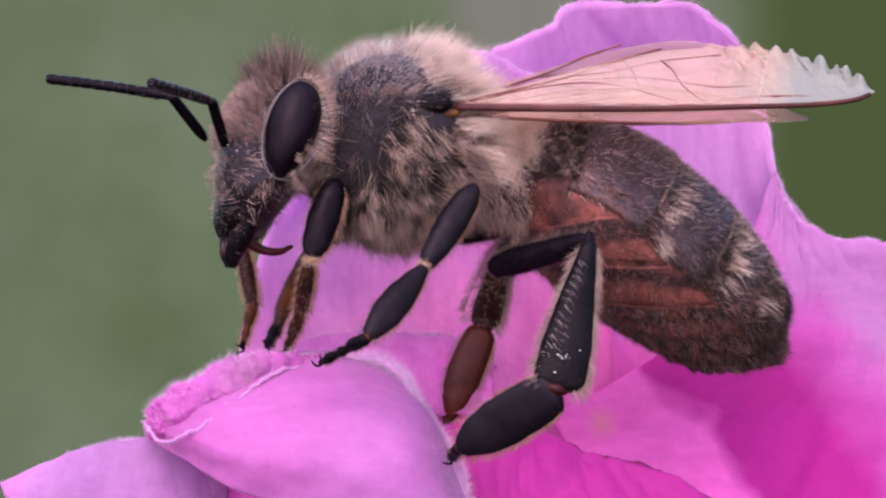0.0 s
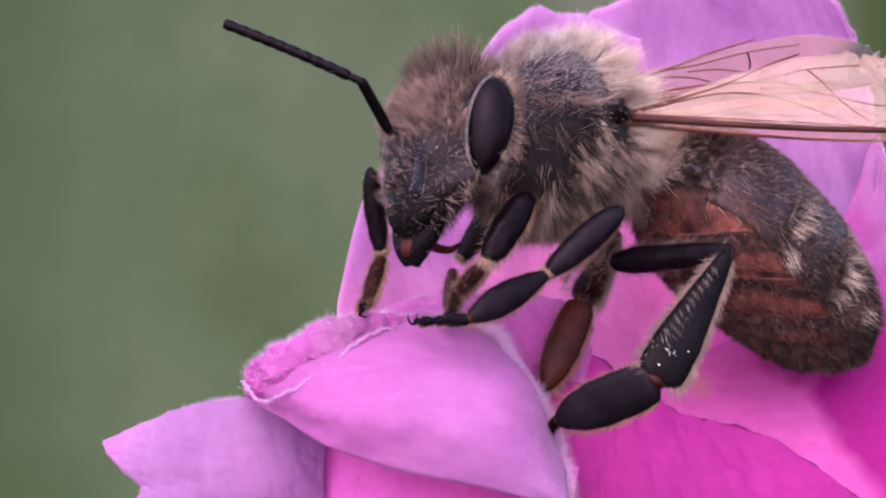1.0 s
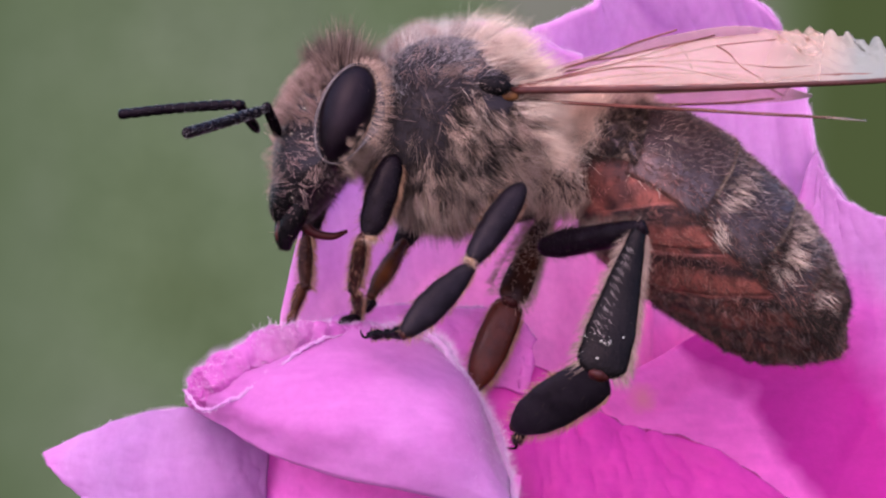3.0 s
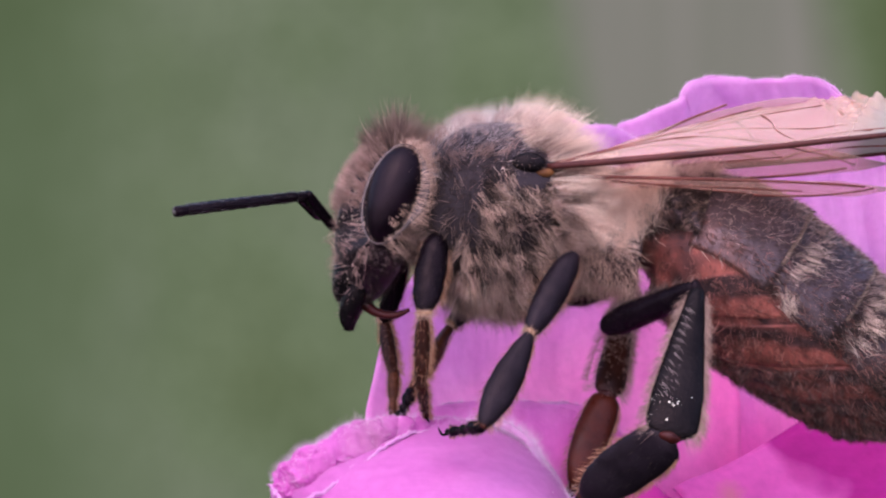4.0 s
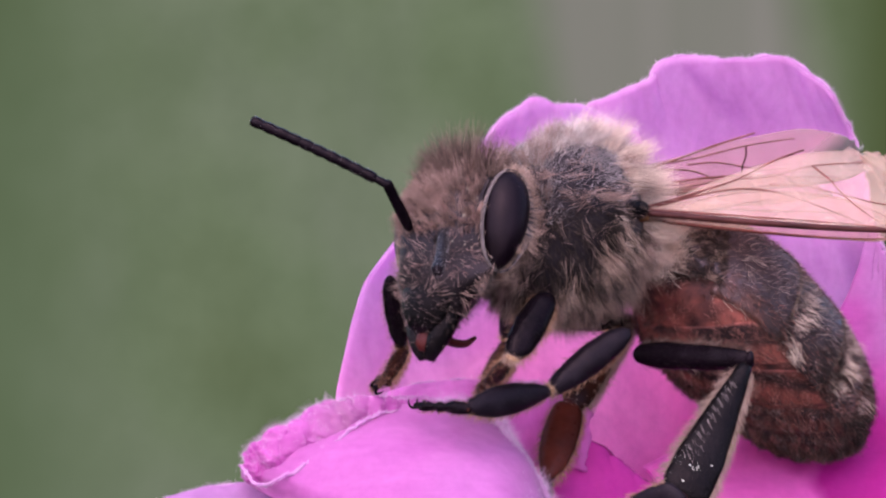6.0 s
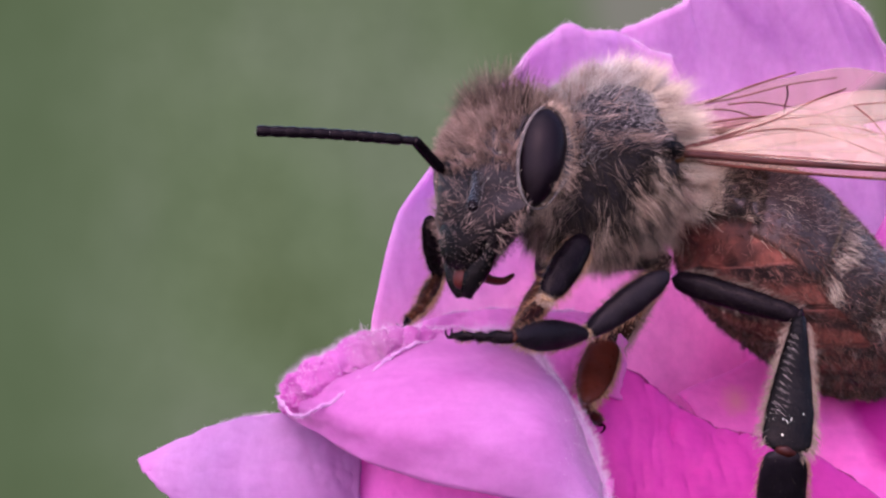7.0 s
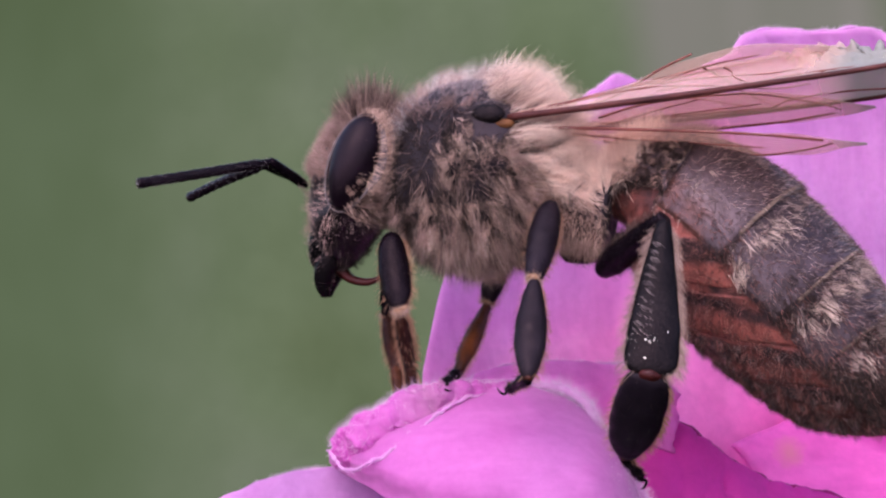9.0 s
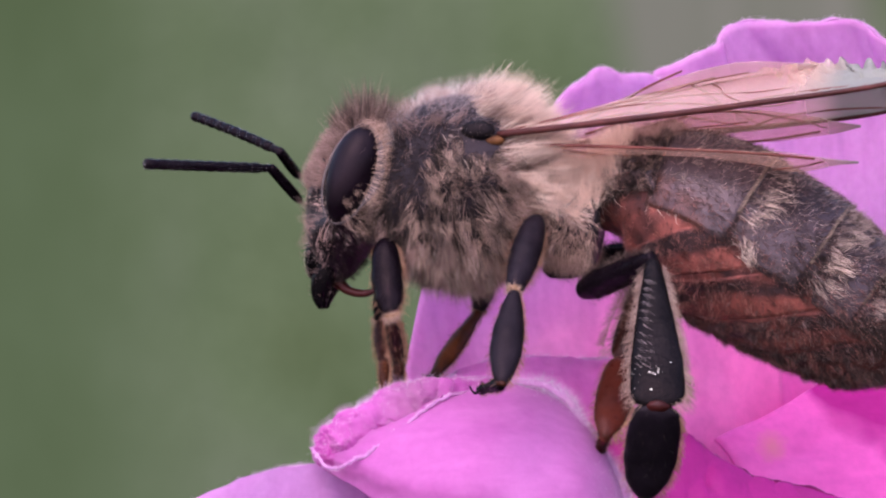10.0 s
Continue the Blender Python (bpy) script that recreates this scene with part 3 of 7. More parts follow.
CAGE_CREASE = [
    [(-1.30, 1.20, -3.70), (0.80, 1.40, -3.04), (2.15, 1.50, -3.96), (3.37, 1.50, -4.51), (5.02, 1.30, -4.99), (7.29, 1.20, -6.55)],
    [(-1.30, 0.60, -4.49), (0.79, 0.70, -4.54), (2.11, 0.80, -5.03), (3.44, 0.80, -5.39), (5.00, 0.80, -5.88), (7.16, 0.80, -7.08)],
    [(-0.28, 0.20, -5.79), (0.78, 0.20, -6.03), (2.08, 0.20, -6.26), (3.50, 0.20, -6.50), (5.04, 0.20, -6.74), (7.06, 0.20, -7.56)],
    [(-0.28, 0.00, -7.17), (0.78, 0.00, -7.29), (2.07, 0.00, -7.41), (3.60, 0.00, -7.53), (5.14, 0.00, -7.64), (7.02, 0.00, -8.00)]]
CAGE_INNER = [
    [(-3.60, 1.90, -2.30), (-2.80, 2.10, -1.98), (-1.90, 2.20, -1.86), (-0.95, 2.25, -1.90), (-0.10, 2.25, -1.94), (0.55, 2.20, -2.06), (1.10, 2.05, -2.55)],
    [(-3.60, 1.70, -2.80), (-2.80, 1.80, -2.60), (-1.90, 1.80, -2.50), (-0.95, 1.85, -2.55), (-0.10, 1.85, -2.60), (0.55, 1.85, -2.75), (1.05, 1.80, -3.10)],
    [(-3.60, 1.50, -3.70), (-2.80, 1.50, -3.60), (-1.90, 1.50, -3.60), (-0.95, 1.50, -3.60), (-0.10, 1.55, -3.60), (0.50, 1.60, -3.65), (0.95, 1.60, -3.80)]]
EDGE_LINE = [
    [(-2.46, -0.10, -2.34), (-1.51, -0.20, -2.26), (-0.81, -0.35, -2.65), (-0.53, -0.80, -3.45), (-0.07, -0.70, -3.87), (0.39, -0.80, -4.72), (0.61, -1.80, -5.73)]]
SPECK = [
    [(-0.65, -1.05, -3.37)]]
SEAM_LINE = [
    [(-6.11, -1.00, -3.49), (-5.65, -1.45, -3.85), (-5.12, -1.80, -3.70), (-4.49, -1.65, -3.28), (-3.92, -1.50, -2.86), (-3.38, -1.10, -2.50), (-2.82, -0.55, -2.36)]]
ROLL_LINE = [
    [(-6.01, -0.90, -3.58), (-5.65, -1.00, -3.46), (-4.97, -1.15, -3.08), (-4.07, -1.00, -2.61), (-3.18, -0.60, -2.40), (-2.45, -0.20, -2.33)]]


def wrinkled(grid, amount, along, across, seed):
    """Fine folds: ripples that run along the petal, and broader waves."""
    n, m = grid.shape[:2]
    du, dv = np.gradient(grid, axis=0), np.gradient(grid, axis=1)
    nr = np.cross(du, dv)
    nr /= np.linalg.norm(nr, axis=2)[:, :, None] + 1e-9
    out = grid.copy()
    for i in range(n):
        for j in range(m):
            s = noise.noise(Vector((i / n * along + seed, j / m * across, seed))) + 0.5 * noise.noise(Vector((i / n * along * 2.3, j / m * across * 2.7 + seed, 3 + seed)))
            out[i, j] += nr[i, j] * amount * s
    return out


MOVER["flower"] = flower = tagged(new("flower"), "pink flower with wide overlapping petals and a curled downy rim", "flower")


def petal(name, cage, material, label, thick=0.12, n=56, m=64, amount=0.06, along=6, across=9, seed=0.0, edge=0.05, rims="", rim_mat=None):
    g = wrinkled(cage_surface(cage, n, m), amount, along, across, seed)
    # uneven free edges
    for row, inner in ((g[0], g[3]), (g[-1], g[-4])):
        for j in range(m):
            row[j] += (row[j] - inner[j]) * edge * 6 * noise.noise(Vector((j * 0.13, seed, 1.7)))
    v, f = sheet(g)
    ob = place_mesh(name, v, f, material, flower, label, thick=thick)
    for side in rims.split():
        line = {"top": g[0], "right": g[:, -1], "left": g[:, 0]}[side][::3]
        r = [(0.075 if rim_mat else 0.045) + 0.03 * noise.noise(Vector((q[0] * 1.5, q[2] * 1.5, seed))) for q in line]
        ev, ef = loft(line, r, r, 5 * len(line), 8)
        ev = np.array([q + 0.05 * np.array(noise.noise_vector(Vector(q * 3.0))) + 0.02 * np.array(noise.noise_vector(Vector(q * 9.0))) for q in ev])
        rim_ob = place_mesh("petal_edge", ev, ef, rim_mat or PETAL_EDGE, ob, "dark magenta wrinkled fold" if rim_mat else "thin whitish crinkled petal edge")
        if not rim_mat:
            fur("down", rim_ob, 1500, 0.14, DOWN, spread=0.8, radius=0.0026, label="fine white down")
    return ob


def set_back(cage, far):
    """The cage moved away by far mm along the lines from 40 mm in front."""
    c = np.asarray(cage, float)
    o = np.array([0, -40.0, 0])
    return o + (c - o) * (1 + far / 41)


petal("petal", set_back(CAGE_BACK, 2.0), PETAL_BACK, "broad soft pink back petal", amount=0.1, seed=1.0, rims="top")
petal("petal", set_back(CAGE_TOP, 2.0), PETAL_TOP, "pale pink upright petal with a wavy top edge", amount=0.12, along=3, across=10, seed=2.0, rims="top right")
petal("petal", set_back(CAGE_RIGHT, 1.7), PETAL_HOT, "hot pink petal, its ridge's shaded side painted deep magenta", amount=0.12, seed=3.0, rims="top")
petal("petal", CAGE_INNER, PETAL_INNER, "short bright pink inner petal with a pale crinkled edge", amount=0.08, along=5, across=14, seed=8.0, n=36, edge=0.03, rims="top")
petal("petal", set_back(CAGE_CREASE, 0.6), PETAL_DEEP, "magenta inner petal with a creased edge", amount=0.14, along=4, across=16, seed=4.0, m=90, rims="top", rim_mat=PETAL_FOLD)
petal("petal", CAGE_UNDER, PETAL_MID, "hot pink petal under the folded one", amount=0.05, seed=5.0)
petal("petal", CAGE_LOWER, PETAL_PALE, "pale lilac petal with a ragged tip", amount=0.05, seed=6.0, rims="top")
front_petal = petal("petal", CAGE_FRONT, PETAL_FRONT, "folded orchid pink petal with a downy edge", amount=0.06, seed=7.0)


def rolled_rim():
    """The petal's edge, rolled over into a crumpled tube."""
    v, f = loft(ROLL_LINE[0], [0.14, 0.24, 0.26, 0.24, 0.17, 0.06], [0.24, 0.44, 0.48, 0.42, 0.3, 0.1], 120, 48)
    v = np.array([q + 0.13 * np.array(noise.noise_vector(Vector(q * 2.2))) + 0.07 * np.array(noise.noise_vector(Vector(q * 5.0))) + 0.05 * np.array(noise.noise_vector(Vector(q * 11.0))) + 0.02 * np.array(noise.noise_vector(Vector(q * 23.0))) for q in v])
    return place_mesh("rolled_rim", v, f, PETAL_ROLL, front_petal, "crumpled rolled petal rim")


def curled_edge():
    """The petal's thin free edge, curled and whitish, with a small knot."""
    v, f = loft(EDGE_LINE[0], [0.05, 0.07, 0.09, 0.16, 0.1, 0.08, 0.05], [0.05, 0.07, 0.09, 0.18, 0.1, 0.08, 0.05], 90, 14)
    v = np.array([q + 0.07 * np.array(noise.noise_vector(Vector(q * 4.0))) + 0.03 * np.array(noise.noise_vector(Vector(q * 11.0))) for q in v])
    return place_mesh("curled_edge", v, f, PETAL_EDGE, front_petal, "thin curled whitish petal edge")


def rim_seam():
    """The raw border of the rolled-over edge, a thin crinkled ridge."""
    v, f = loft(SEAM_LINE[0], [0.02, 0.035, 0.035, 0.035, 0.035, 0.03, 0.02], [0.02, 0.035, 0.035, 0.035, 0.035, 0.03, 0.02], 140, 10)
    v = np.array([q + 0.05 * np.array(noise.noise_vector(Vector(q * 3.5))) + 0.06 * np.array(noise.noise_vector(Vector(q * 9.0))) for q in v])
    return place_mesh("rim_seam", v, f, PETAL_EDGE, front_petal, "thin crinkled whitish border of the rolled rim")


seam = rim_seam()
fur("down", seam, 700, 0.09, DOWN, spread=0.8, radius=0.0022, label="fine white down")
edge_roll = curled_edge()
fur("down", edge_roll, 5000, 0.26, DOWN, spread=0.8, radius=0.0026, label="fine white down")
speck_at = np.array(SPECK[0][0])
place_mesh("speck", *blob(speck_at, (0.09, 0.06, 0.11), n=8, m=10, shape=lambda u, p: p * (1 + 0.3 * np.sin(5 * u[..., :1] + 3 * u[..., 2:]))), POLLEN, front_petal, "small whitish speck stuck to the edge")
rim = rolled_rim()
fur("down", rim, 6000, 0.2, DOWN, spread=0.7, radius=0.0024, keep=lambda p, n: 0.12 + 0.88 * smoothstep(n[:, 2] - n[:, 0], 0.5, 1.1), label="fine white down")
fur("down", front_petal, 2600, 0.11, DOWN, spread=0.8, radius=0.0022,
    keep=lambda p, n: smoothstep(p[:, 2], -2.9, -2.4) * (p[:, 1] > -0.6) * 0.9 + (p[:, 0] > -0.35) * (p[:, 2] < -2.9) * 0.5, label="fine white down on the edge")

# ---------- the bee ----------
bee = tagged(new("bee"), "brown and grey furry honey bee standing on the petals", "bee")
MOVER["bee"] = bee


def thorax_shape(u, p):
    q = p.copy()
    q[..., 0] += 0.2
    q[..., 2] += 0.06 * np.exp(-(((q[..., 0] + 0.85) / 0.6) ** 2)) * np.maximum(u[..., 2], 0)
    q[..., 2] *= np.where(u[..., 2] > 0, 1.0, 0.97)
    return q


thorax = place_mesh("thorax", *blob((-0.1, 0, 0.15), (1.95, 1.68, 1.95), n=32, m=48, shape=thorax_shape), SHELL, bee, "dark grey thorax under buff fur")


def disc(p):
    """1 on the nearly bare shields on the shoulders of the thorax, with an uneven border."""
    wob = 0.25 * np.array([noise.noise(Vector(q * 1.7)) for q in p]) + 0.12 * rng.normal(size=len(p))
    return smoothstep(p[:, 2] + wob, 1.05, 1.4) * (1 - smoothstep(np.abs(p[:, 0] + 0.35) + wob, 0.85, 1.3)) * smoothstep(np.abs(p[:, 1]) + 0.4 * wob, 0.05, 0.4)


def joint_bare(p):
    """0 round the wing joints, 1 elsewhere."""
    return smoothstep(np.linalg.norm(np.c_[p[:, 0] - 0.75, np.abs(p[:, 1]) - 1.45, p[:, 2] - 1.0], axis=1), 0.35, 0.6)


def patches(p, scale=2.2, seed=0.0):
    """Uneven growth, 0 to 1."""
    return smoothstep(np.array([noise.noise(Vector(q * scale + seed)) for q in p]), -0.35, 0.25)


def dark_side(p):
    """1 on the nearly black strip behind the collar."""
    w = 0.3 * np.array([noise.noise(Vector(q * 1.9 + 4.0)) for q in p])
    return (1 - smoothstep(np.abs(p[:, 0] + 1.0 - 0.25 * p[:, 2] + w), 0.15, 0.5)) * smoothstep(p[:, 2] + w, -1.0, -0.5) * (1 - smoothstep(p[:, 2] + w, 0.6, 1.0))


def buff(p, n):
    """Where the pale fur is thick: collar, hind end, underside (paler to imitate petal bounce) and the ridge over the
    shields.
    """
    zone = np.maximum.reduce([smoothstep(p[:, 2], 1.0, 1.4), smoothstep(p[:, 0], 0.95, 1.35), smoothstep(-p[:, 0], 1.25, 1.55), smoothstep(-p[:, 2], 0.95, 1.45)])
    return joint_bare(p) * (1 - 0.97 * disc(p)) * (1 - 0.8 * dark_side(p)) * (0.05 * patches(p) + 0.95 * zone * (0.45 + 0.55 * patches(p, 3.4, 11.0)))


def flank(p):
    """1 on the sides, below the shields."""
    return (1 - smoothstep(p[:, 2], 0.6, 1.2)) * (1 - 0.4 * dark_side(p))


def ridge(p):
    """1 along the top of the back."""
    return (1 - smoothstep(np.abs(p[:, 1]), 0.2, 0.55)) * smoothstep(p[:, 2], 1.2, 1.6)


fur("fur", thorax, 30000, 0.9, FUR_CREAM, lean=(0.6, 0, 0.15), spread=0.3, radius=0.0046, clump=0.5, locks=90, shade=0.25, keep=lambda p, n: joint_bare(p) * smoothstep(p[:, 0] + 0.5 * p[:, 2], 1.1, 1.6), curl=(0.2, 0, -0.2), label="long cream fur at the waist")
fur("fur", thorax, 74000, lambda p: 0.4 + 0.15 * smoothstep(p[:, 2], 0.2, 1.4), FUR_PALE, lean=(0.2, 0, 0.05), spread=0.3, radius=0.0036, clump=0.6, locks=700, shade=0.5, keep=buff, curl=(0.3, 0, -0.2), label="buff fur")
fur("fur", thorax, 60000, lambda p: 0.5 + 0.16 * smoothstep(p[:, 0], -0.3, 0.8), FUR_MIST, lean=(0.25, 0, 0.35), spread=0.4, radius=0.0022, clump=0.4, keep=lambda p, n: 0.8 * ridge(p), curl=(0.3, 0, 0), label="long pale fur along the back")
fur("fur", thorax, 16000, 0.42, FUR_GREY, lean=(-0.1, 0, 0.3), spread=0.35, radius=0.0042, clump=0.5,
    keep=lambda p, n: smoothstep(-p[:, 0], 0.95, 1.35) * smoothstep(p[:, 2], 0.3, 0.8) * (0.3 + 0.7 * patches(p, 2.0, 21.0)), curl=(0.1, 0, 0.1), label="grey collar fur")
fur("fur", thorax, 34000, 0.5, FUR_BROWN, lean=(0.35, 0, -0.6), spread=0.16, radius=0.0042, clump=1.0, locks=380, shade=1.0,
    keep=lambda p, n: joint_bare(p) * flank(p) * (0.06 + 0.94 * patches(p, 2.6, 3.0) ** 2) * (0.4 + 0.6 * smoothstep(p[:, 0] - 0.5 * p[:, 2], -1.1, -0.2)), curl=(0.2, 0, -0.5), label="brown fur")
fur("fur", thorax, 46000, 0.46, FUR_TAN, lean=(0.3, 0, -0.5), spread=0.14, radius=0.004, clump=1.3, locks=320, shade=0.45,
    keep=lambda p, n: joint_bare(p) * flank(p) * (0.1 + 0.9 * patches(p, 3.0, 8.0) ** 2) * smoothstep(p[:, 0] - 0.6 * p[:, 2], -0.9, 0.0) * smoothstep(p[:, 0] + 0.5 * p[:, 2], -1.6, -0.9), curl=(0.2, 0, -0.4), label="tan tufts")
fur("fur", thorax, 9000, 0.4, FUR_CREAM, lean=(0.1, 0, -0.7), spread=0.2, radius=0.004, clump=1.6, locks=60, shade=0.4,
    keep=lambda p, n: joint_bare(p) * (1 - smoothstep(np.linalg.norm(np.c_[p[:, 0] - 0.3, np.abs(p[:, 1]) - 1.5, p[:, 2] - 0.55], axis=1), 0.35, 0.75)) * patches(p, 3.6, 31.0), curl=(0.1, 0, -0.4), label="pale tufts below the wing joint")
# the cream colour here also carries light bounced up from the petals
fur("fur", thorax, 16000, 0.5, FUR_CREAM, lean=(0.1, 0, -0.6), spread=0.35, radius=0.004, clump=0.6, locks=110, shade=0.3, keep=lambda p, n: 0.8 * smoothstep(-p[:, 2], 1.15, 1.55), curl=(0.1, 0, -0.2), label="pale fur under the chest, lightened for light off the petals")
fur("fur", thorax, 14000, 0.26, FUR_DARK, lean=(0.3, 0, -0.4), spread=0.35, radius=0.006, keep=lambda p, n: joint_bare(p) * (1 - smoothstep(p[:, 2], 0.9, 1.35)), label="dark under fur")
fur("fur", thorax, 60000, 0.14, FUR_SLATE, lean=(1.2, 0, 0), spread=0.25, radius=0.0042, keep=lambda p, n: disc(p) * (0.35 + 0.65 * patches(p, 2.4, 17.0)), label="short slate grey fur")
for side in (-1, 1):
    tegula = place_mesh("tegula", *blob((0.66, 1.47 * side, 1.03), (0.36, 0.13, 0.21), n=14, m=20), GLOSS, bee, "glossy dark brown wing joint plate")
    fur("fur", tegula, 90, 0.12, FUR_BROWN, lean=(0.2, 0, -0.4), spread=0.4, radius=0.005)
    place_mesh("wing_sclerite", *blob((0.98, 1.38 * side, 0.84), (0.22, 0.1, 0.1), n=10, m=14), HINGE, bee, "amber wing hinge")

# waist between thorax and abdomen
waist = place_mesh("waist", *loft([(1.2, 0, -0.2), (2.0, 0, -0.5), (2.5, 0, -0.62), (3.0, 0, -0.7)], [1.1, 0.8, 0.75, 0.8], [1.15, 0.8, 0.75, 0.8]), SHELL, bee, "narrow dark waist")
fur("fur", waist, 16000, 0.7, FUR_CREAM, lean=(0.1, 0, 0.5), spread=0.4, radius=0.0045, clump=0.6, locks=70, shade=0.3, keep=lambda p, n: (np.abs(n[:, 0]) < 0.85) * smoothstep(n[:, 2], -0.4, 0.1))
fur("fur", waist, 9000, 0.5, FUR_TAN, lean=(0.2, 0, -0.4), spread=0.35, radius=0.0045, clump=0.6, keep=lambda p, n: (np.abs(n[:, 0]) < 0.85) * smoothstep(-n[:, 2], -0.3, 0.2))

# ---------- abdomen ----------
AB = np.array([2.1, 0, -0.5])
LINE = np.array([(2.3, 0, -0.62), (3.0, 0, -0.45), (4.1, 0, -0.78), (5.4, 0, -1.6), (6.6, 0, -2.43), (7.5, 0, -3.14), (8.2, 0, -3.7), (8.85, 0, -4.2)]) - AB
RY = [0.35, 1.15, 1.75, 1.9, 1.8, 1.48, 0.98, 0.16]
RZ = [0.4, 1.22, 1.74, 1.85, 1.7, 1.45, 1.0, 0.16]
belly_v, belly_f = loft(LINE, RY, RZ, 110, 72)
abdomen = place_mesh("abdomen", belly_v, belly_f, BELLY, bee, "russet brown belly", pigment=0.28 + 0.7 * np.array([noise.noise(Vector(q * 1.6)) + 0.5 * noise.noise(Vector(q * 4.0)) for q in belly_v]) + 0.4 * smoothstep(belly_v[:, 0], 3.0, 6.0) + 0.25 * (1 - smoothstep(belly_v[:, 0], 0.3, 1.0)))
MOVER["abdomen"] = abdomen


def ring_point(t, ang, swell):
    """On the abdomen at t along it and ang from its back, radians."""
    p = spline(LINE, t)
    e = 1e-3
    d = spline(LINE, np.clip(t + e, 0, 1)) - spline(LINE, np.clip(t - e, 0, 1))
    d /= np.linalg.norm(d, axis=1)[:, None]
    y = np.array([0, 1.0, 0])
    z = np.cross(d, y)
    z *= np.sign(z[:, 2])[:, None]
    a, b = spline(np.c_[RY], t)[:, 0] * swell, spline(np.c_[RZ], t)[:, 0] * swell
    return p[:, None] + (a[:, None] * np.sin(ang))[:, :, None] * y + (b[:, None] * np.cos(ang))[:, :, None] * z[:, None]


def plate(t0, t1, lo, hi, swell0, swell1, n=14, m=36, skew=0.0, seed=0.0):
    t = np.linspace(t0, t1, n)
    k = np.linspace(0, 1, n)
    sw = swell0 + (swell1 - swell0) * k**1.5
    half = np.linspace(lo, hi, m)[None, :].repeat(n, 0)
    mid = (lo + hi) / 2
    cols = []
    for j in range(m):
        off = abs(half[0, j] - mid) / (hi - mid)
        wob = 0.005 * noise.noise(Vector((j * 0.3, seed, t0 * 9)))
        cols.append(ring_point(np.clip(t + skew * off + wob, 0, 0.995), half[:, j:j + 1], sw)[:, 0])
    g = np.stack(cols, 1)
    return sheet(g, flip=True)


fur("fur", abdomen, 18000, 0.2, FUR_RUST, locks=420, shade=1.0, lean=(0.6, 0, -0.5), spread=0.3, clump=0.5, radius=0.004, keep=lambda p, n: smoothstep(-n[:, 2], -0.6, 0.1), label="brown belly hair")
EDGES = [0.03, 0.21, 0.38, 0.54, 0.69, 0.84, 0.985]
for k in range(6):
    a = radians((84, 95, 99, 100, 100, 100)[k])
    across = np.abs(np.linspace(-1, 1, 56))[None, :].repeat(16, 0)
    along = np.linspace(0, 1, 16)[:, None].repeat(56, 1)
    te = place_mesh("tergite", *plate(EDGES[k], min(EDGES[k + 1] + 0.012, 0.99), -a, a, 1.0, 1.05, 16, 56), TERGITE, abdomen, "dark brown back plate with rusty flanks and a pale hind edge", thick=0.04,
                    pigment=1 - (0.1, 0.5, 0.25, 0.15, 0.1, 0.1)[k] * smoothstep(across, (0.5, 0.66, 0.7, 0.7, 0.7, 0.7)[k], 0.9) * (1 - 0.6 * smoothstep(along, 0.5, 0.9)) + 0.14 * max(0, k - 2))
    cut0, cut1 = EDGES[k], EDGES[k + 1]
    place_mesh("hind_edge", *plate(cut1 + 0.005, cut1 + 0.012, -a * 0.8, a * 0.8, 1.056, 1.058, 4), EDGE, abdomen, "pale tan plate edge", thick=0.008)
    back = (0.55, 0, -0.45)
    if k == 0:
        fur("fur", te, 22000, 0.6, FUR_CREAM, lean=(0.2, 0, 0.3), spread=0.4, radius=0.0042, curl=(0.3, 0, 0), clump=0.6, label="long cream fur",
            keep=lambda p, n: (1 - smoothstep(p[:, 0] - 0.25 * p[:, 2], 0.3, 0.8)) * smoothstep(p[:, 2], -0.1, 0.6))
        fur("fur", te, 16000, 0.26, FUR_DUSK, lean=(0.3, 0, -0.2), spread=0.3, radius=0.005, clump=0.9, locks=120, shade=0.7, curl=(0.2, 0, -0.3), label="dark tuft with tan tips",
            keep=lambda p, n: smoothstep(np.abs(p[:, 1]), 0.45, 0.8) * smoothstep(p[:, 0], 0.35, 0.7))
        fur("fur", te, 5000, 0.3, FUR_TAN, lean=(0.3, 0, -0.5), spread=0.25, radius=0.0045, clump=1.2, locks=60, curl=(0.2, 0, -0.4), label="tan tips",
            keep=lambda p, n: smoothstep(np.abs(p[:, 1]), 0.45, 0.8) * smoothstep(p[:, 0], 0.35, 0.7) * patches(p, 4.0, 9.0))
        fur("fur", te, 6000, 0.32, FUR_DARK, lean=(0.3, 0, -0.9), spread=0.35, radius=0.0046, clump=0.8, locks=90, shade=0.6, curl=(0.2, 0, -0.3), label="dark hair along the lower margin",
            keep=lambda p, n: smoothstep(-n[:, 2], -0.45, -0.15))
        fur("fur", te, 14000, 0.36, FUR_PALE, lean=back, spread=0.4, radius=0.0045, clump=0.5, curl=(0.3, 0, 0), keep=lambda p, n: 1 - smoothstep(np.abs(p[:, 1]), 0.5, 0.9), label="buff fur over the back")
    else:
        fur("fur", te, 4500, 0.14, FUR_DUSK, lean=back, spread=0.4, radius=0.005, curl=(0.3, 0, -0.2), clump=0.4)
        fur("fur", te, (0, 2200, 1400, 1600, 1200, 800)[k], 0.19, FUR_BAND, lean=back, spread=0.4, radius=0.0034, curl=(0.3, 0, 0), clump=0.6, label="thin greyish hair over the back",
            keep=lambda p, n: smoothstep(n[:, 2], 0.1, 0.6) * (0.4 + 0.6 * patches(p, 2.2, 13.0)))
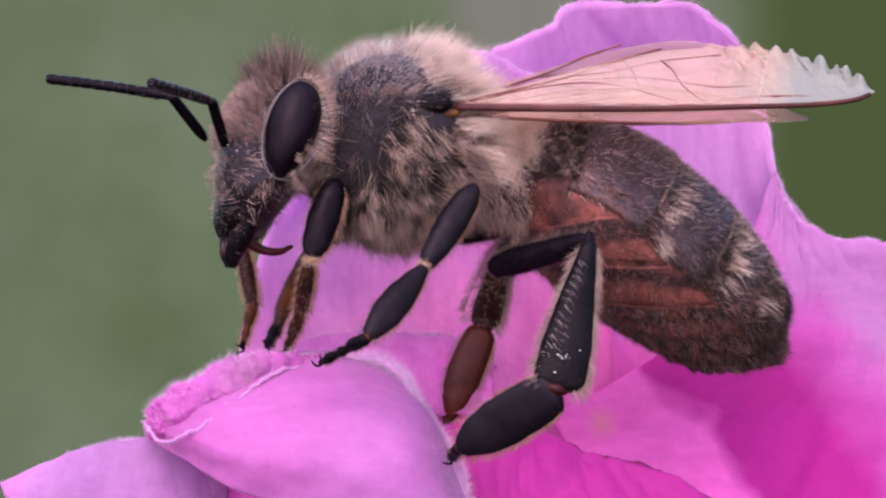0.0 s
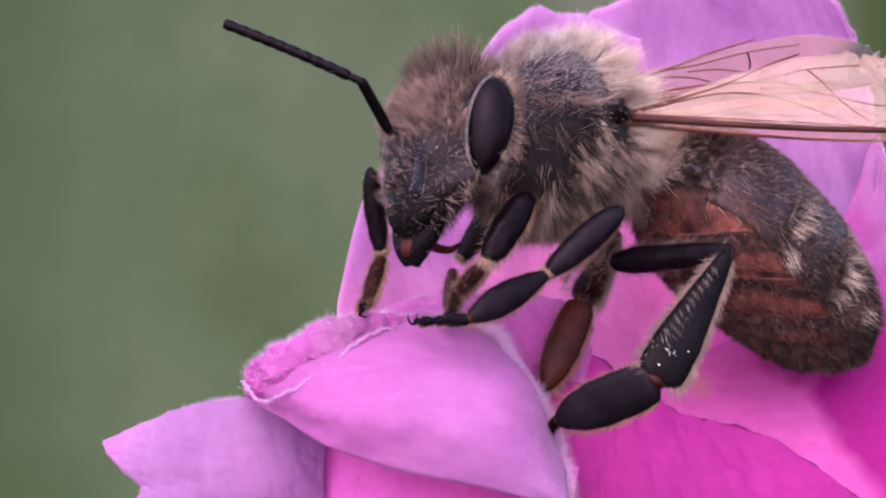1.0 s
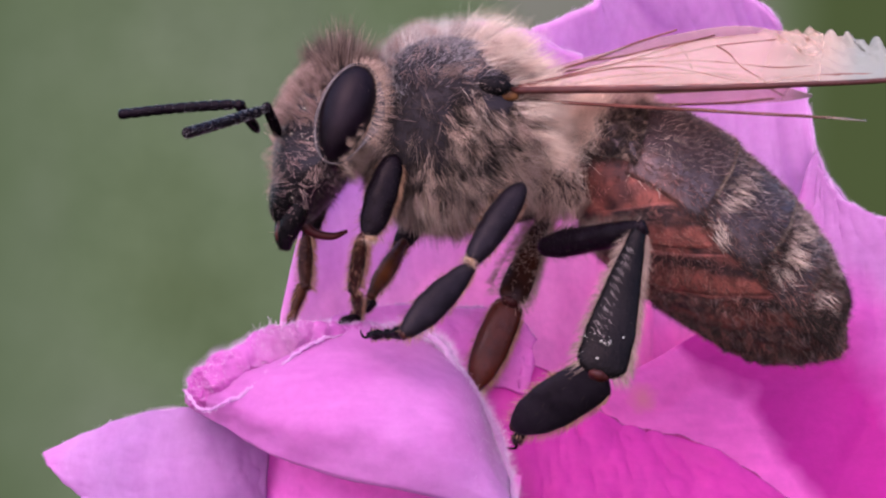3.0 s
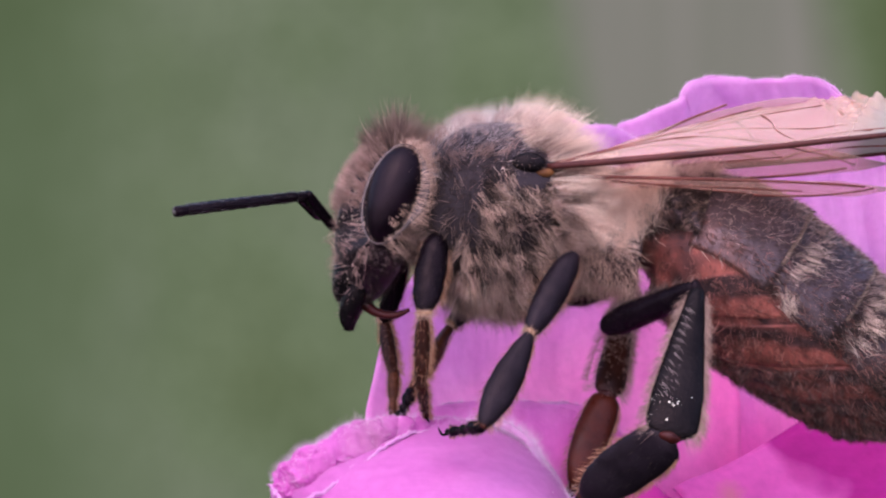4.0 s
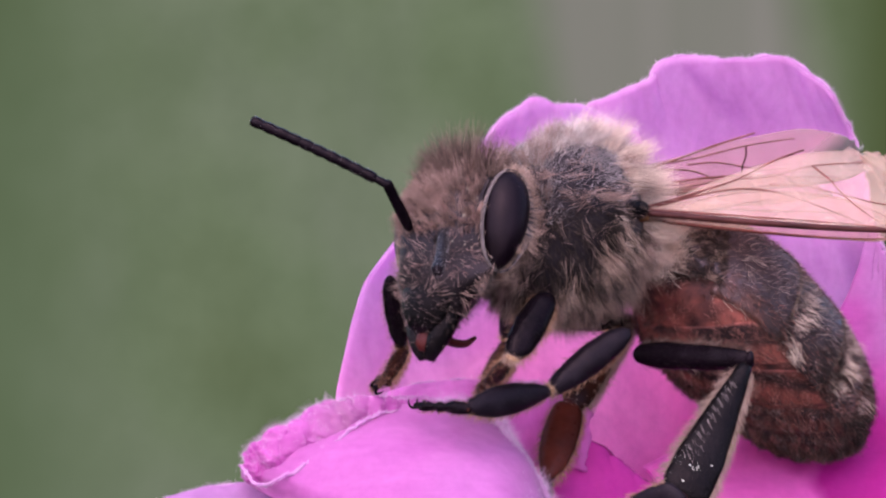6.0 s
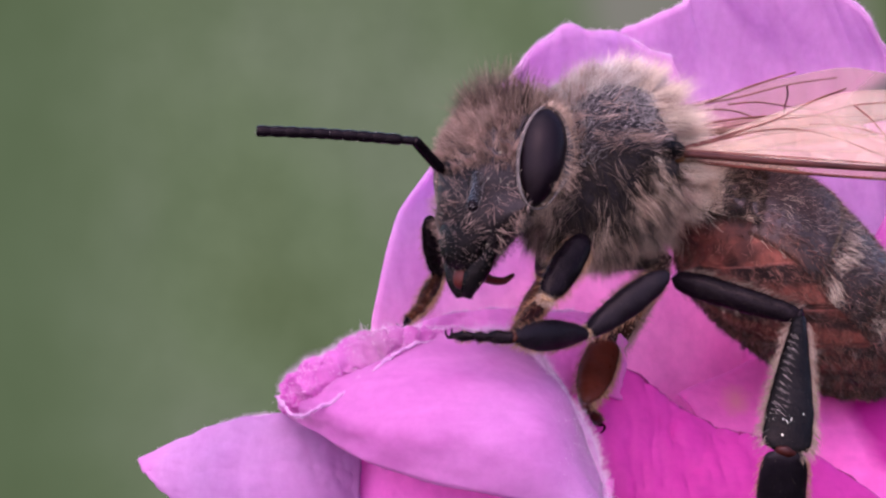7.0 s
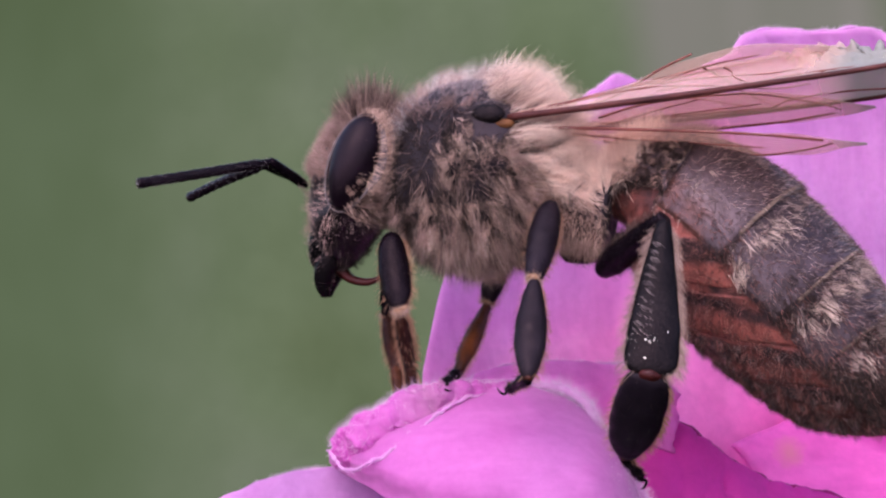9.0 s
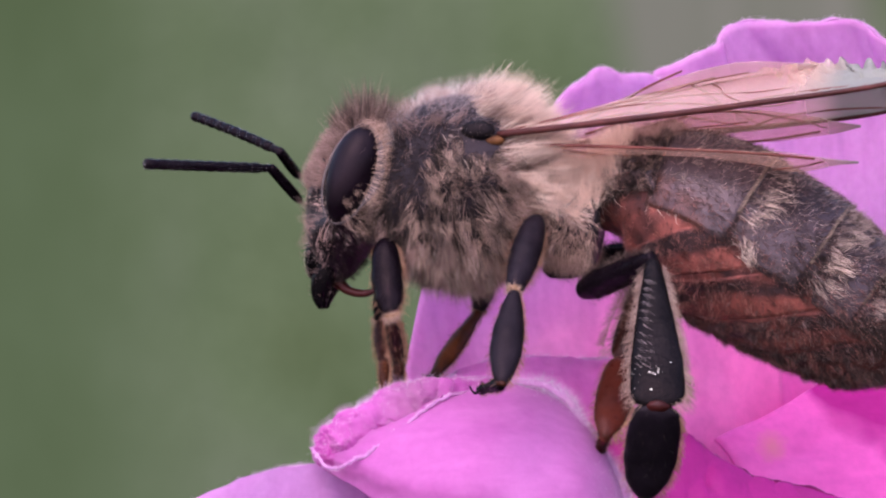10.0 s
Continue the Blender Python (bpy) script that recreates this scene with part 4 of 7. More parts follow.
    fur("fur", te, 1200 if k < 2 else 900, 0.22, FUR_RUST, lean=(0.5, 0, -0.9), spread=0.35, radius=0.0048, clump=0.5, curl=(0.2, 0, -0.3),
        keep=lambda p, n: smoothstep(-n[:, 2], -0.55, -0.1) * smoothstep(np.abs(n[:, 1]), 0.3, 0.7), label="rusty flank hair")
    fur("fur", te, 4500 if k < 2 else 5000, 0.26, FUR_DARK, lean=(0.6, 0, -0.8), spread=0.35, radius=0.0048, clump=0.6, curl=(0.2, 0, -0.3),
        keep=lambda p, n: smoothstep(-n[:, 2], -0.6, -0.2) * patches(p, 1.5, 2.0), label="dark flank hair")
    band = spline(LINE, np.array([cut0 + (0.035 if k else 0.1)]))[0]
    nxt = spline(LINE, np.array([cut0 + 0.1 + (0.06 if not k else 0)]))[0]
    dirn = (nxt - band) / np.linalg.norm(nxt - band)
    if k == 0:
        continue
    fur("hair_band", te, (0, 1200, 11000, 15000, 11000, 1200)[k], 0.2, FUR_BAND, lean=back, spread=0.35, clump=0.6, radius=0.0046, locks=110, shade=0.5,
        keep=lambda p, n, o=band, d=dirn: np.exp(-((((p - o) @ d) / 0.2) ** 2)) * (0.05 + 0.95 * patches(p, 3.1, 5.0) ** 2) * (1 - 0.9 * smoothstep(-n[:, 2], -0.15, 0.2)), curl=(0.3, 0, -0.2), label="pale hair band")
    fur("hair_tuft", te, (0, 1500, 6000, 5500, 1600, 0)[k], 0.4, FUR_CREAM, lean=(0.5, 0, -0.6), spread=0.3, clump=1.0, radius=0.0044, locks=30, shade=0.4,
        keep=lambda p, n, o=band, d=dirn: np.exp(-((((p - o) @ d - 0.12) / 0.22) ** 2)) * patches(p, 3.4, 25.0) ** 2 * smoothstep(np.abs(n[:, 1]), 0.55, 0.85) * (1 - smoothstep(-n[:, 2], -0.1, 0.2)), curl=(0.3, 0, -0.3), label="pale hair tuft on the flank")
for k in range(1, 6):
    lo, hi = radians(88), radians(272)
    stripe = np.linspace(0, 1, 16)[:, None].repeat(50, 1)
    blotch = np.array([[0.55 + 0.9 * noise.noise(Vector((i * 0.12, j * 0.16, k * 3.3))) for j in range(50)] for i in range(16)])
    st = place_mesh("sternite", *plate(EDGES[k + 1] - 0.36, EDGES[k + 1] - 0.22, lo, hi, 1.002, 1.012, 16, 50, skew=0.34, seed=k), BELLY, abdomen, "rusty belly plate with a dark band", thick=0.02,
                    pigment=(0, 0.05, 0.14, 0.26, 0.38, 0.48)[k] + 1.3 * np.clip(blotch, 0, 1) * smoothstep(stripe, -0.1, 0.25) * (1 - smoothstep(stripe, 0.3, 0.75)))
    fur("fur", st, 2600, 0.2, FUR_RUST, lean=(0.7, 0, -0.5), spread=0.4, radius=0.0034, clump=0.6, locks=60, shade=0.8)
    fur("fur", st, 3200 if k > 2 else 500, 0.22, FUR_DUSK, lean=(0.7, 0, -0.4), spread=0.4, radius=0.0036, clump=0.8, locks=70, shade=0.7, label="brown hair on the hind belly")
    fur("fur", st, 1500, 0.18, FUR_DARK, lean=(0.9, 0, -0.3), spread=0.3, clump=0.8, radius=0.0045, keep=lambda p, n: patches(p, 2.4, 7.0) ** 2)

# ---------- head ----------

def clear_of_eyes(p):
    """0 over the compound eyes, 1 elsewhere."""
    d = np.linalg.norm(np.c_[(p[:, 0] - 0.3) / np.where(p[:, 0] < 0.3, 0.52, 0.75), (np.abs(p[:, 1]) - 1.22) / np.where(np.abs(p[:, 1]) < 1.22, 0.46, 0.6), (p[:, 2] - 0.45) / 1.12], axis=1)
    return smoothstep(d, 0.98, 1.12)


def head_shape(u, p):
    z = u[..., 2]
    q = p.copy()
    width = 0.6 + 0.4 * smoothstep(z, -1.0, 0.25)
    deep = 0.85 + 0.15 * smoothstep(z, -1.0, 0.2)
    q[..., 1] *= width
    q[..., 0] = q[..., 0] * deep - 0.06 - 0.2 * (0.5 - q[..., 2])
    q[..., 0] += 0.42 * smoothstep(np.abs(u[..., 1]), 0.35, 0.8) * smoothstep(-u[..., 0], 0.0, 0.4) * smoothstep(z, -0.45, 0.0)
    return q


head = place_mesh("head", *blob((0.1, 0, -0.1), (0.88, 1.55, 1.72), n=36, m=48, shape=head_shape), BLACK, bee, "dark furry triangular head")
MOVER["head"] = head


def eye_shape(u, p):
    q = p.copy()
    q[..., 0] *= 1 - 0.18 * u[..., 2] * -1
    return q


for side in (-1, 1):
    turn = np.array(Euler((radians(9 * side), radians(17), radians(14 * side))).to_matrix())
    eye = place_mesh("compound_eye", *blob((0.31, 1.14 * side, 0.45), (0.51, 0.54, 1.04), turn, 28, 36, eye_shape), EYE, head, "large glossy black-violet compound eye")
    a = np.linspace(0, 2 * np.pi, 48, endpoint=False)
    ring = np.stack([np.where(np.cos(a) < 0, 0.55, 0.54) * np.cos(a), (0.02 + 0.03 * np.maximum(0, -np.cos(a))) * side, 1.07 * np.sin(a)], 1) @ turn.T + np.array([0.31, 1.22 * side, 0.45])
    tube = []
    for j in range(48):
        rad = ring[j] - ring.mean(0)
        rad /= np.linalg.norm(rad)
        yv = np.array([0, 1.0, 0])
        wide = 0.018 + 0.1 * max(0.0, math.cos(a[j])) ** 2 * float(smoothstep(math.sin(a[j]), -0.75, 0.1)) + 0.02 * max(0.0, -math.cos(a[j]))
        tube.append([ring[j] + (wide * math.cos(b) + wide - 0.018) * rad + 0.045 * math.sin(b) * yv for b in np.linspace(0, 2 * np.pi, 8, endpoint=False)])
    tube = np.array(tube + [tube[0]])
    place_mesh("eye_rim", *sheet(tube, True), RIM, head, "grey eye rim")
    roots = ring.repeat(48, 0) + rng.normal(scale=0.05, size=(48 * 48, 3))
    out = roots - ring.mean(0)
    out /= np.linalg.norm(out, axis=1)[:, None]
    d = out * 1.0 + np.array([0.25, 0.06 * side, -0.1]) + rng.normal(scale=0.2, size=out.shape)
    d /= np.linalg.norm(d, axis=1)[:, None]
    length = 0.08 + 0.24 * smoothstep(out[:, 0], 0.0, 0.7)
    ok = rng.random(len(roots)) < (0.03 + 0.9 * smoothstep(out[:, 0], 0.0, 0.5)) * smoothstep(out[:, 2], -0.95, -0.6)
    roots, d, length = roots[ok], d[ok], length[ok]
    place_mesh("eye_fringe", *hairs(roots, d, length * rng.uniform(0.6, 1.2, len(roots)), 0.0045, (0.2, 0, -0.2)), FUR_TAN, head, "tan hair fringe round the eye", smooth=False, kind="stuff")
    mand = place_mesh("mandible", *loft([(-0.38, 0.42 * side, -1.3), (-0.56, 0.34 * side, -1.7), (-0.66, 0.2 * side, -2.05), (-0.66, 0.09 * side, -2.32)], [0.22, 0.24, 0.19, 0.09], [0.24, 0.25, 0.2, 0.1], 20, 14), GLOSS, head, "dark mandible with a reddish tip")
    fur("fur", mand, 90, 0.14, FUR_BROWN, spread=0.6, radius=0.006)

for x, y, z in ((0.05, 0, 1.58), (0.22, 0.3, 1.58), (0.22, -0.3, 1.58)):
    place_mesh("ocellus", *blob((x, y, z), (0.1, 0.1, 0.1), n=10, m=14), EYE, head, "tiny glossy simple eye")
clypeus = place_mesh("clypeus", *blob((-0.62, 0, -1.0), (0.36, 0.66, 0.82), np.array(Euler((0, radians(14), 0)).to_matrix()), 20, 28), GLOSS, head, "glossy black domed face plate")
place_mesh("labrum", *blob((-0.74, 0, -1.9), (0.12, 0.2, 0.26), np.array(Euler((0, radians(14), 0)).to_matrix()), 12, 18), RED, head, "dark reddish upper lip")
place_mesh("proboscis", *loft([(-0.4, 0, -1.7), (-0.1, -0.05, -1.95), (0.3, -0.1, -2.02), (0.62, -0.1, -1.9)], [0.16, 0.13, 0.1, 0.04], [0.15, 0.1, 0.08, 0.04], 20, 12), RED, head, "folded red-brown tongue")
fur("fur", head, 20000, lambda p: 0.3 + 0.32 * smoothstep(p[:, 2] + 0.3 * p[:, 0], 0.7, 1.6) + 0.25 * smoothstep(p[:, 0] + 0.5 * p[:, 2], 0.7, 1.2), FUR_CROWN, lean=(-0.1, 0, 0.55), spread=0.35, clump=0.4, radius=0.005, locks=260, shade=0.7,
    keep=lambda p, n: smoothstep(0.6 * p[:, 2] + p[:, 0], 0.35, 0.85) * clear_of_eyes(p), curl=(-0.1, 0, 0.2), label="brown crown fur")
fur("fur", head, 75000, 0.32, FUR_PALE, lean=(-0.3, 0, 0.3), spread=0.4, clump=0.5, radius=0.0044, locks=340, shade=0.6,
    keep=lambda p, n: clear_of_eyes(p) * smoothstep(-n[:, 0], -0.3, 0.3) * (0.03 + 0.97 * smoothstep(p[:, 2], 0.05, 0.6) * (0.25 + 0.75 * patches(p, 3.0, 41.0))) * (1 - 0.7 * smoothstep(0.6 * p[:, 2] + p[:, 0], 0.4, 0.9)), label="pale face fur")
fur("fur", head, 18000, 0.42, FUR_TAN, lean=(0.5, 0, -0.2), spread=0.35, clump=0.4, locks=220, shade=0.5, radius=0.005,
    keep=lambda p, n: smoothstep(n[:, 0], 0.05, 0.5) * smoothstep(p[:, 2] + 0.5 * p[:, 0], -0.8, 0.0), label="buff fur behind the head")
fur("fur", head, 5000, 0.2, FUR_DARK, lean=(0.4, 0, -0.4), spread=0.35, clump=0.4, radius=0.0045,
    keep=lambda p, n: smoothstep(n[:, 0], -0.2, 0.2) * clear_of_eyes(p) * (1 - smoothstep(p[:, 2], -0.8, 0.2)), label="dark cheek fur")
fur("fur", head, 22000, 0.17, FUR_FACE, lean=(0.3, 0, -0.7), spread=0.4, radius=0.0022, locks=60, shade=0.7, keep=lambda p, n: clear_of_eyes(p) * (0.12 + 0.88 * smoothstep(p[:, 2], -1.2, -0.3)) * (1 - smoothstep(p[:, 2], 0.2, 0.6)) * smoothstep(n[:, 0], -0.6, 0.0), label="sparse pale cheek hair")
fur("fur", head, 7000, 0.13, FUR_FACE, lean=(-0.1, 0, -0.2), spread=0.35, radius=0.0018, keep=lambda p, n: (0.35 + 0.65 * patches(p, 2.4, 51.0)) * clear_of_eyes(p) * smoothstep(-n[:, 0], 0.0, 0.4) * (1 - smoothstep(p[:, 2], 0.4, 1.0)), label="short buff face hair")
fur("fur", clypeus, 900, 0.1, FUR_FACE, lean=(0, 0, -0.5), spread=0.4, radius=0.0018)
gp, gn = on_mesh(head, 420, lambda p, n: smoothstep(-n[:, 0], 0.2, 0.6) * clear_of_eyes(p))
place_mesh("pollen", *joined(*[blob(p + n * 0.05, (s, s, s), n=5, m=6) for p, n, s in zip(gp, gn, 0.007 + 0.018 * rng.random(len(gp)) ** 3)]), POLLEN, head, "scattered pale pollen grains", kind="stuff")

# antennae: a stalk and a jointed whip each
for key, side in (("ant_l", -1), ("ant_r", 1)):
    sc = place_mesh("antenna_stalk", *loft([(-0.04, 0, 0), (0.2, 0, 0), (0.9, 0, 0), (1.24, 0, 0), (1.3, 0, 0)], [0.06, 0.11, 0.11, 0.1, 0.04], [0.06, 0.11, 0.11, 0.1, 0.04], 20, 12), LEG, head, "black antenna stalk")
    xs, rs = [], []
    for j in range(11):
        for q, r in ((0.04, 0.1), (0.5, 0.115), (0.96, 0.102)):
            xs.append((j + q) * 3.1 / 11)
            rs.append(r * (0.75 if j == 0 else 1))
    xs, rs = [-0.02] + xs + [3.1], [0.03] + rs + [0.03]
    wh = place_mesh("antenna_whip", *loft([(q, 0, -0.03 * math.sin(q)) for q in xs], rs, rs, 100, 12), LEG, head, "black jointed antenna whip")
    # the near whip's thicker grey down imitates the glare on it
    fur("down", wh, 1500 if side < 0 else 500, 0.05, FUR_GREY, lean=(0.8, 0, 0), spread=0.3, radius=0.004)
    MOVER[key + "0"], MOVER[key + "1"] = sc, wh

# ---------- legs: each runs along its own x from the joint before ----------
def leg_piece(key, name, length, stations, material, label, fringe=0, fringe_len=0.2, fringe_mat=None, hair=120, parent=None):
    """stations: (share of the length, half depth, half width)."""
    s = [(-0.03, 0.02, 0.02)] + list(stations) + [(1.02, 0.02, 0.02)]
    xs = np.array([q[0] for q in s])
    t = np.linspace(-0.03, 1.02, 40)
    # even spacing along the axis
    ry = np.interp(t, xs, [q[1] for q in s])
    rz = np.interp(t, xs, [q[2] for q in s])
    for _ in range(2):
        ry[1:-1] = (ry[:-2] + 2 * ry[1:-1] + ry[2:]) / 4
        rz[1:-1] = (rz[:-2] + 2 * rz[1:-1] + rz[2:]) / 4
    path = [(q * length, 0, 0) for q in t]
    v, f = loft(path, ry, rz, 40, 20)
    v = np.array([q + np.array([0, 1, 1]) * 0.022 * np.array(noise.noise_vector(Vector((q[0] * 3.0, q[1] * 5.0, q[2] * 5.0 + length)))) for q in v])
    ob = place_mesh(name, v, f, material, bee, label)
    MOVER[key] = ob
    if hair:
        fur("fur", ob, hair * 5, 0.09, FUR_BLACK, lean=(1.4, 0, 0), spread=0.3, radius=0.0045)
        fur("fur", ob, hair, 0.12, FUR_DARK, lean=(1.2, 0, 0), spread=0.3, radius=0.004)
    if fringe:
        fringe = int(fringe * 1.1)
        x = rng.uniform(0.05, 1.0, fringe) * length
        w = np.interp(x / length, t, rz)
        sgn = np.where(rng.random(fringe) < 0.2, -1, 1)
        roots = np.stack([x, rng.normal(scale=0.06, size=fringe), sgn * w * 0.97], 1)
        d = np.stack([np.full(fringe, 0.8), rng.normal(scale=0.3, size=fringe), sgn * 0.8], 1) + rng.normal(scale=0.15, size=(fringe, 3))
        d /= np.linalg.norm(d, axis=1)[:, None]
        place_mesh("fringe", *hairs(roots, d, fringe_len * rng.uniform(0.3, 1.15, fringe), 0.0042, (0.3, 0, 0)), fringe_mat or FUR_GOLD, ob, "golden hair fringe", smooth=False, kind="stuff")
    return ob


def foot(ob, length, material):
    """Two claws and a pad at the end of a tarsus."""
    for side in (-1, 1):
        place_mesh("claw", *loft([(length * 0.93, 0.03 * side, 0), (length + 0.08, 0.1 * side, 0.03), (length + 0.14, 0.13 * side, -0.08), (length + 0.12, 0.13 * side, -0.15)], [0.03, 0.03, 0.02, 0.006], [0.03, 0.03, 0.02, 0.006], 10, 8), material, ob, "hooked claw")
    place_mesh("pad", *blob((length + 0.03, 0, -0.02), (0.09, 0.07, 0.05), n=8, m=12), material, ob, "soft foot pad")


def knee(ob, length, size, material, label="pale buff leg joint"):
    """A lopsided joint knob with a soft skin fold."""
    v, f = blob((length, 0, 0), (size * 0.42, size * 0.72, size * 0.8), n=10, m=14)
    v = np.array([q + 0.05 * np.array(noise.noise_vector(Vector(q * 6.0))) for q in v])
    knob = place_mesh("joint", v, f, material, ob, label)
    if material is BUFF_JOINT:
        fur("fur", knob, 420, 0.13, FUR_TAN, lean=(0.5, 0, 0), spread=0.5, radius=0.0042, label="soft buff hair")


U = 1 / 85
for sd in "lr":
    near = sd == "l"
    shell = LEG if near else LEG_RED
    dark = LEG
    fat = 1.0 if near else 0.7
    slim = 1.0 if near else 0.6
    fe = leg_piece(f"fore_{sd}0", "fore_femur", 152 * U, [(0, 0.13 * fat, 0.16 * fat), (0.15, 0.22 * fat, 0.28 * fat), (0.5, 0.24 * fat, 0.33 * fat), (0.8, 0.2 * fat, 0.28 * fat), (0.94, 0.14, 0.19 * fat), (1, 0.1, 0.14)], dark, "black furry front thigh", 200, 0.2, FUR_GOLD, 260)
    knee(fe, 152 * U, 0.19, BUFF_JOINT)
    fb = leg_piece(f"fore_{sd}1", "fore_tibia", 125 * U, [(0, 0.08, 0.11), (0.3, 0.12, 0.16), (0.8, 0.12, 0.15), (1, 0.08, 0.1)], RUSSET, "dark brown front shin", 420, 0.2, FUR_GOLD, 240)
    fur("fur", fb, 220, 0.16, FUR_GOLD, lean=(0.9, 0, 0), spread=0.35, radius=0.0036, clump=0.5, label="buff shin hair")
    knee(fb, 125 * U, 0.14, RUSSET, "red-brown leg joint")
    ft = leg_piece(f"fore_{sd}2", "fore_tarsus", 92 * U, [(0, 0.09, 0.11), (0.25, 0.11, 0.13), (0.5, 0.09, 0.1), (0.55, 0.06, 0.07), (0.75, 0.08, 0.09), (0.8, 0.05, 0.06), (1, 0.07, 0.08)], RUSSET if near else AMBER, "thin jointed front foot", 260, 0.14)
    fur("fur", ft, 160, 0.12, FUR_GOLD, lean=(0.9, 0, 0), spread=0.35, radius=0.0034, label="buff foot hair")
    foot(ft, 92 * U, dark)
    me_ = leg_piece(f"mid_{sd}0", "middle_femur", 180 * U, [(0, 0.13, 0.14), (0.15, 0.22, 0.26), (0.5, 0.24, 0.31), (0.85, 0.19, 0.24), (1, 0.12, 0.15)], SLATE, "slate black middle thigh", 160, 0.18, FUR_GOLD, 200)
    knee(me_, 180 * U, 0.2, BUFF_JOINT)
    mb = leg_piece(f"mid_{sd}1", "middle_tibia", 190 * U, [(0, 0.09, 0.11), (0.15, 0.14, 0.2 * slim), (0.45, 0.19, 0.31 * slim), (0.7, 0.19, 0.31 * slim), (0.9, 0.14, 0.21 * slim), (1, 0.09, 0.12)], SLATE if near else AMBER, "slate black middle shin with a golden fringe", 260, 0.16, None, 200)
    knee(mb, 190 * U, 0.12, RUSSET, "red-brown leg joint")
    mt = leg_piece(f"mid_{sd}2", "middle_tarsus", (112 if near else 80) * U, [(0, 0.09, 0.11), (0.3, 0.12, 0.14), (0.45, 0.07, 0.07), (0.6, 0.1, 0.11), (0.65, 0.06, 0.06), (0.85, 0.11, 0.12), (1, 0.06, 0.07)], dark, "jointed dark middle foot", 80, 0.12)
    foot(mt, (112 if near else 80) * U, dark)
    hf = (232 if near else 200) * U
    he = leg_piece(f"hind_{sd}0", "hind_femur", hf, [(0, 0.18, 0.2), (0.2, 0.26, 0.29), (0.7, 0.22, 0.26), (1, 0.13, 0.17)], dark, "dark hairy hind thigh", 300, 0.24, FUR_BROWN, 400)
    knee(he, hf, 0.2, LEG, "dark leg joint")
    thin = 1.0 if near else 0.66
    hx = leg_piece(f"hind_{sd}1", "hind_tibia", 280 * U, [(0, 0.11, 0.14), (0.12, 0.15, 0.2 * thin), (0.4, 0.19, 0.35 * thin), (0.7, 0.2, 0.48 * thin), (0.9, 0.19, 0.52 * thin), (0.97, 0.15, 0.46 * thin), (1, 0.12, 0.42 * thin)], GLOSS if near else RUSSET, "broad glossy black hind shin with a pale hair fringe", 900, 0.3, FUR_BASKET, 60)
    knee(hx, 280 * U, 0.24, RED, "dark red-brown pollen press")
    if near:
        # tiny white flecks stand in for the bright reflections low on the shin
        gp, gn = on_mesh(hx, 900, lambda p, n: smoothstep(np.abs(n[:, 1]), 0.5, 0.8) * np.exp(-(((p[:, 0] - 2.75) / 0.22) ** 2)) * patches(p, 4.0, 3.0) ** 5)
        place_mesh("glint_flecks", *joined(*[blob(p, (q * rng.uniform(0.5, 1.6), 0.2 * q, q * rng.uniform(0.5, 2.0)), n=5, m=6) for p, q in zip(gp, 0.004 + 0.014 * rng.random(len(gp)) ** 3)]), GLINT, hx, "pale wax crumbs on the shin", kind="stuff")
        rows_x = np.repeat(np.arange(0.6, 2.5, 0.17), 18)
        side_y = np.where(rng.random(len(rows_x)) < 0.5, -1.0, 1.0)
        roots = np.stack([rows_x + rng.normal(scale=0.012, size=len(rows_x)), side_y * 0.17, -np.interp(rows_x, [0.4, 1.3, 2.3, 3.0], [0.2, 0.32, 0.44, 0.48]) * rng.uniform(0.35, 0.9, len(rows_x))], 1)
        way = np.stack([np.full(len(roots), 0.75), 0.25 * side_y, np.full(len(roots), 0.6)], 1) + rng.normal(scale=0.06, size=roots.shape)
        place_mesh("comb_hair", *hairs(roots, way / np.linalg.norm(way, axis=1)[:, None], rng.uniform(0.14, 0.28, len(roots)), 0.0032, (0, 0, 0)), FUR_COMB, hx, "slanting rows of short grey hairs", smooth=False, kind="stuff")
    else:
        fur("fur", hx, 3000, 0.3, FUR_TAN, lean=(0.7, 0, 0), spread=0.4, radius=0.0045, keep=lambda p, n: 1 - 0.9 * smoothstep(p[:, 0], 1.6, 2.6), label="buff fur on the upper shin")
    x = rng.uniform(0.1, 0.98, 420) * 280 * U
    edge = np.interp(x / (280 * U), [0, 0.12, 0.4, 0.7, 0.9, 1], [0.14, 0.2, 0.35, 0.48, 0.52, 0.4])
    way = np.stack([rng.normal(0.35, 0.35, 420), rng.normal(scale=0.5, size=420), np.full(420, -1.0)], 1)
    way /= np.linalg.norm(way, axis=1)[:, None]
    place_mesh("basket_hair", *hairs(np.stack([x, rng.normal(scale=0.08, size=420), -edge * 0.95], 1), way, rng.uniform(0.08, 0.42, 420), 0.004, (0.3, 0, 0.5)), FUR_BASKET, hx, "long wispy pale basket hairs", smooth=False, kind="stuff")
    hb = (206 if near else 185) * U
    w = 1.0 if near else 0.78
    hy = leg_piece(f"hind_{sd}2", "hind_basitarsus", hb, [(0, 0.12, 0.34 * w), (0.06, 0.15, 0.42 * w), (0.2, 0.17, 0.48 * w), (0.55, 0.18, 0.5 * w), (0.8, 0.16, 0.4 * w), (0.97, 0.11, 0.2 * w), (1, 0.08, 0.13)], SLATE if near else shell, "flat slate black hind foot plate" if near else "flat russet hind foot plate", 520, 0.2, None, 160)
    knee(hy, hb, 0.13, RUSSET, "red-brown leg joint")
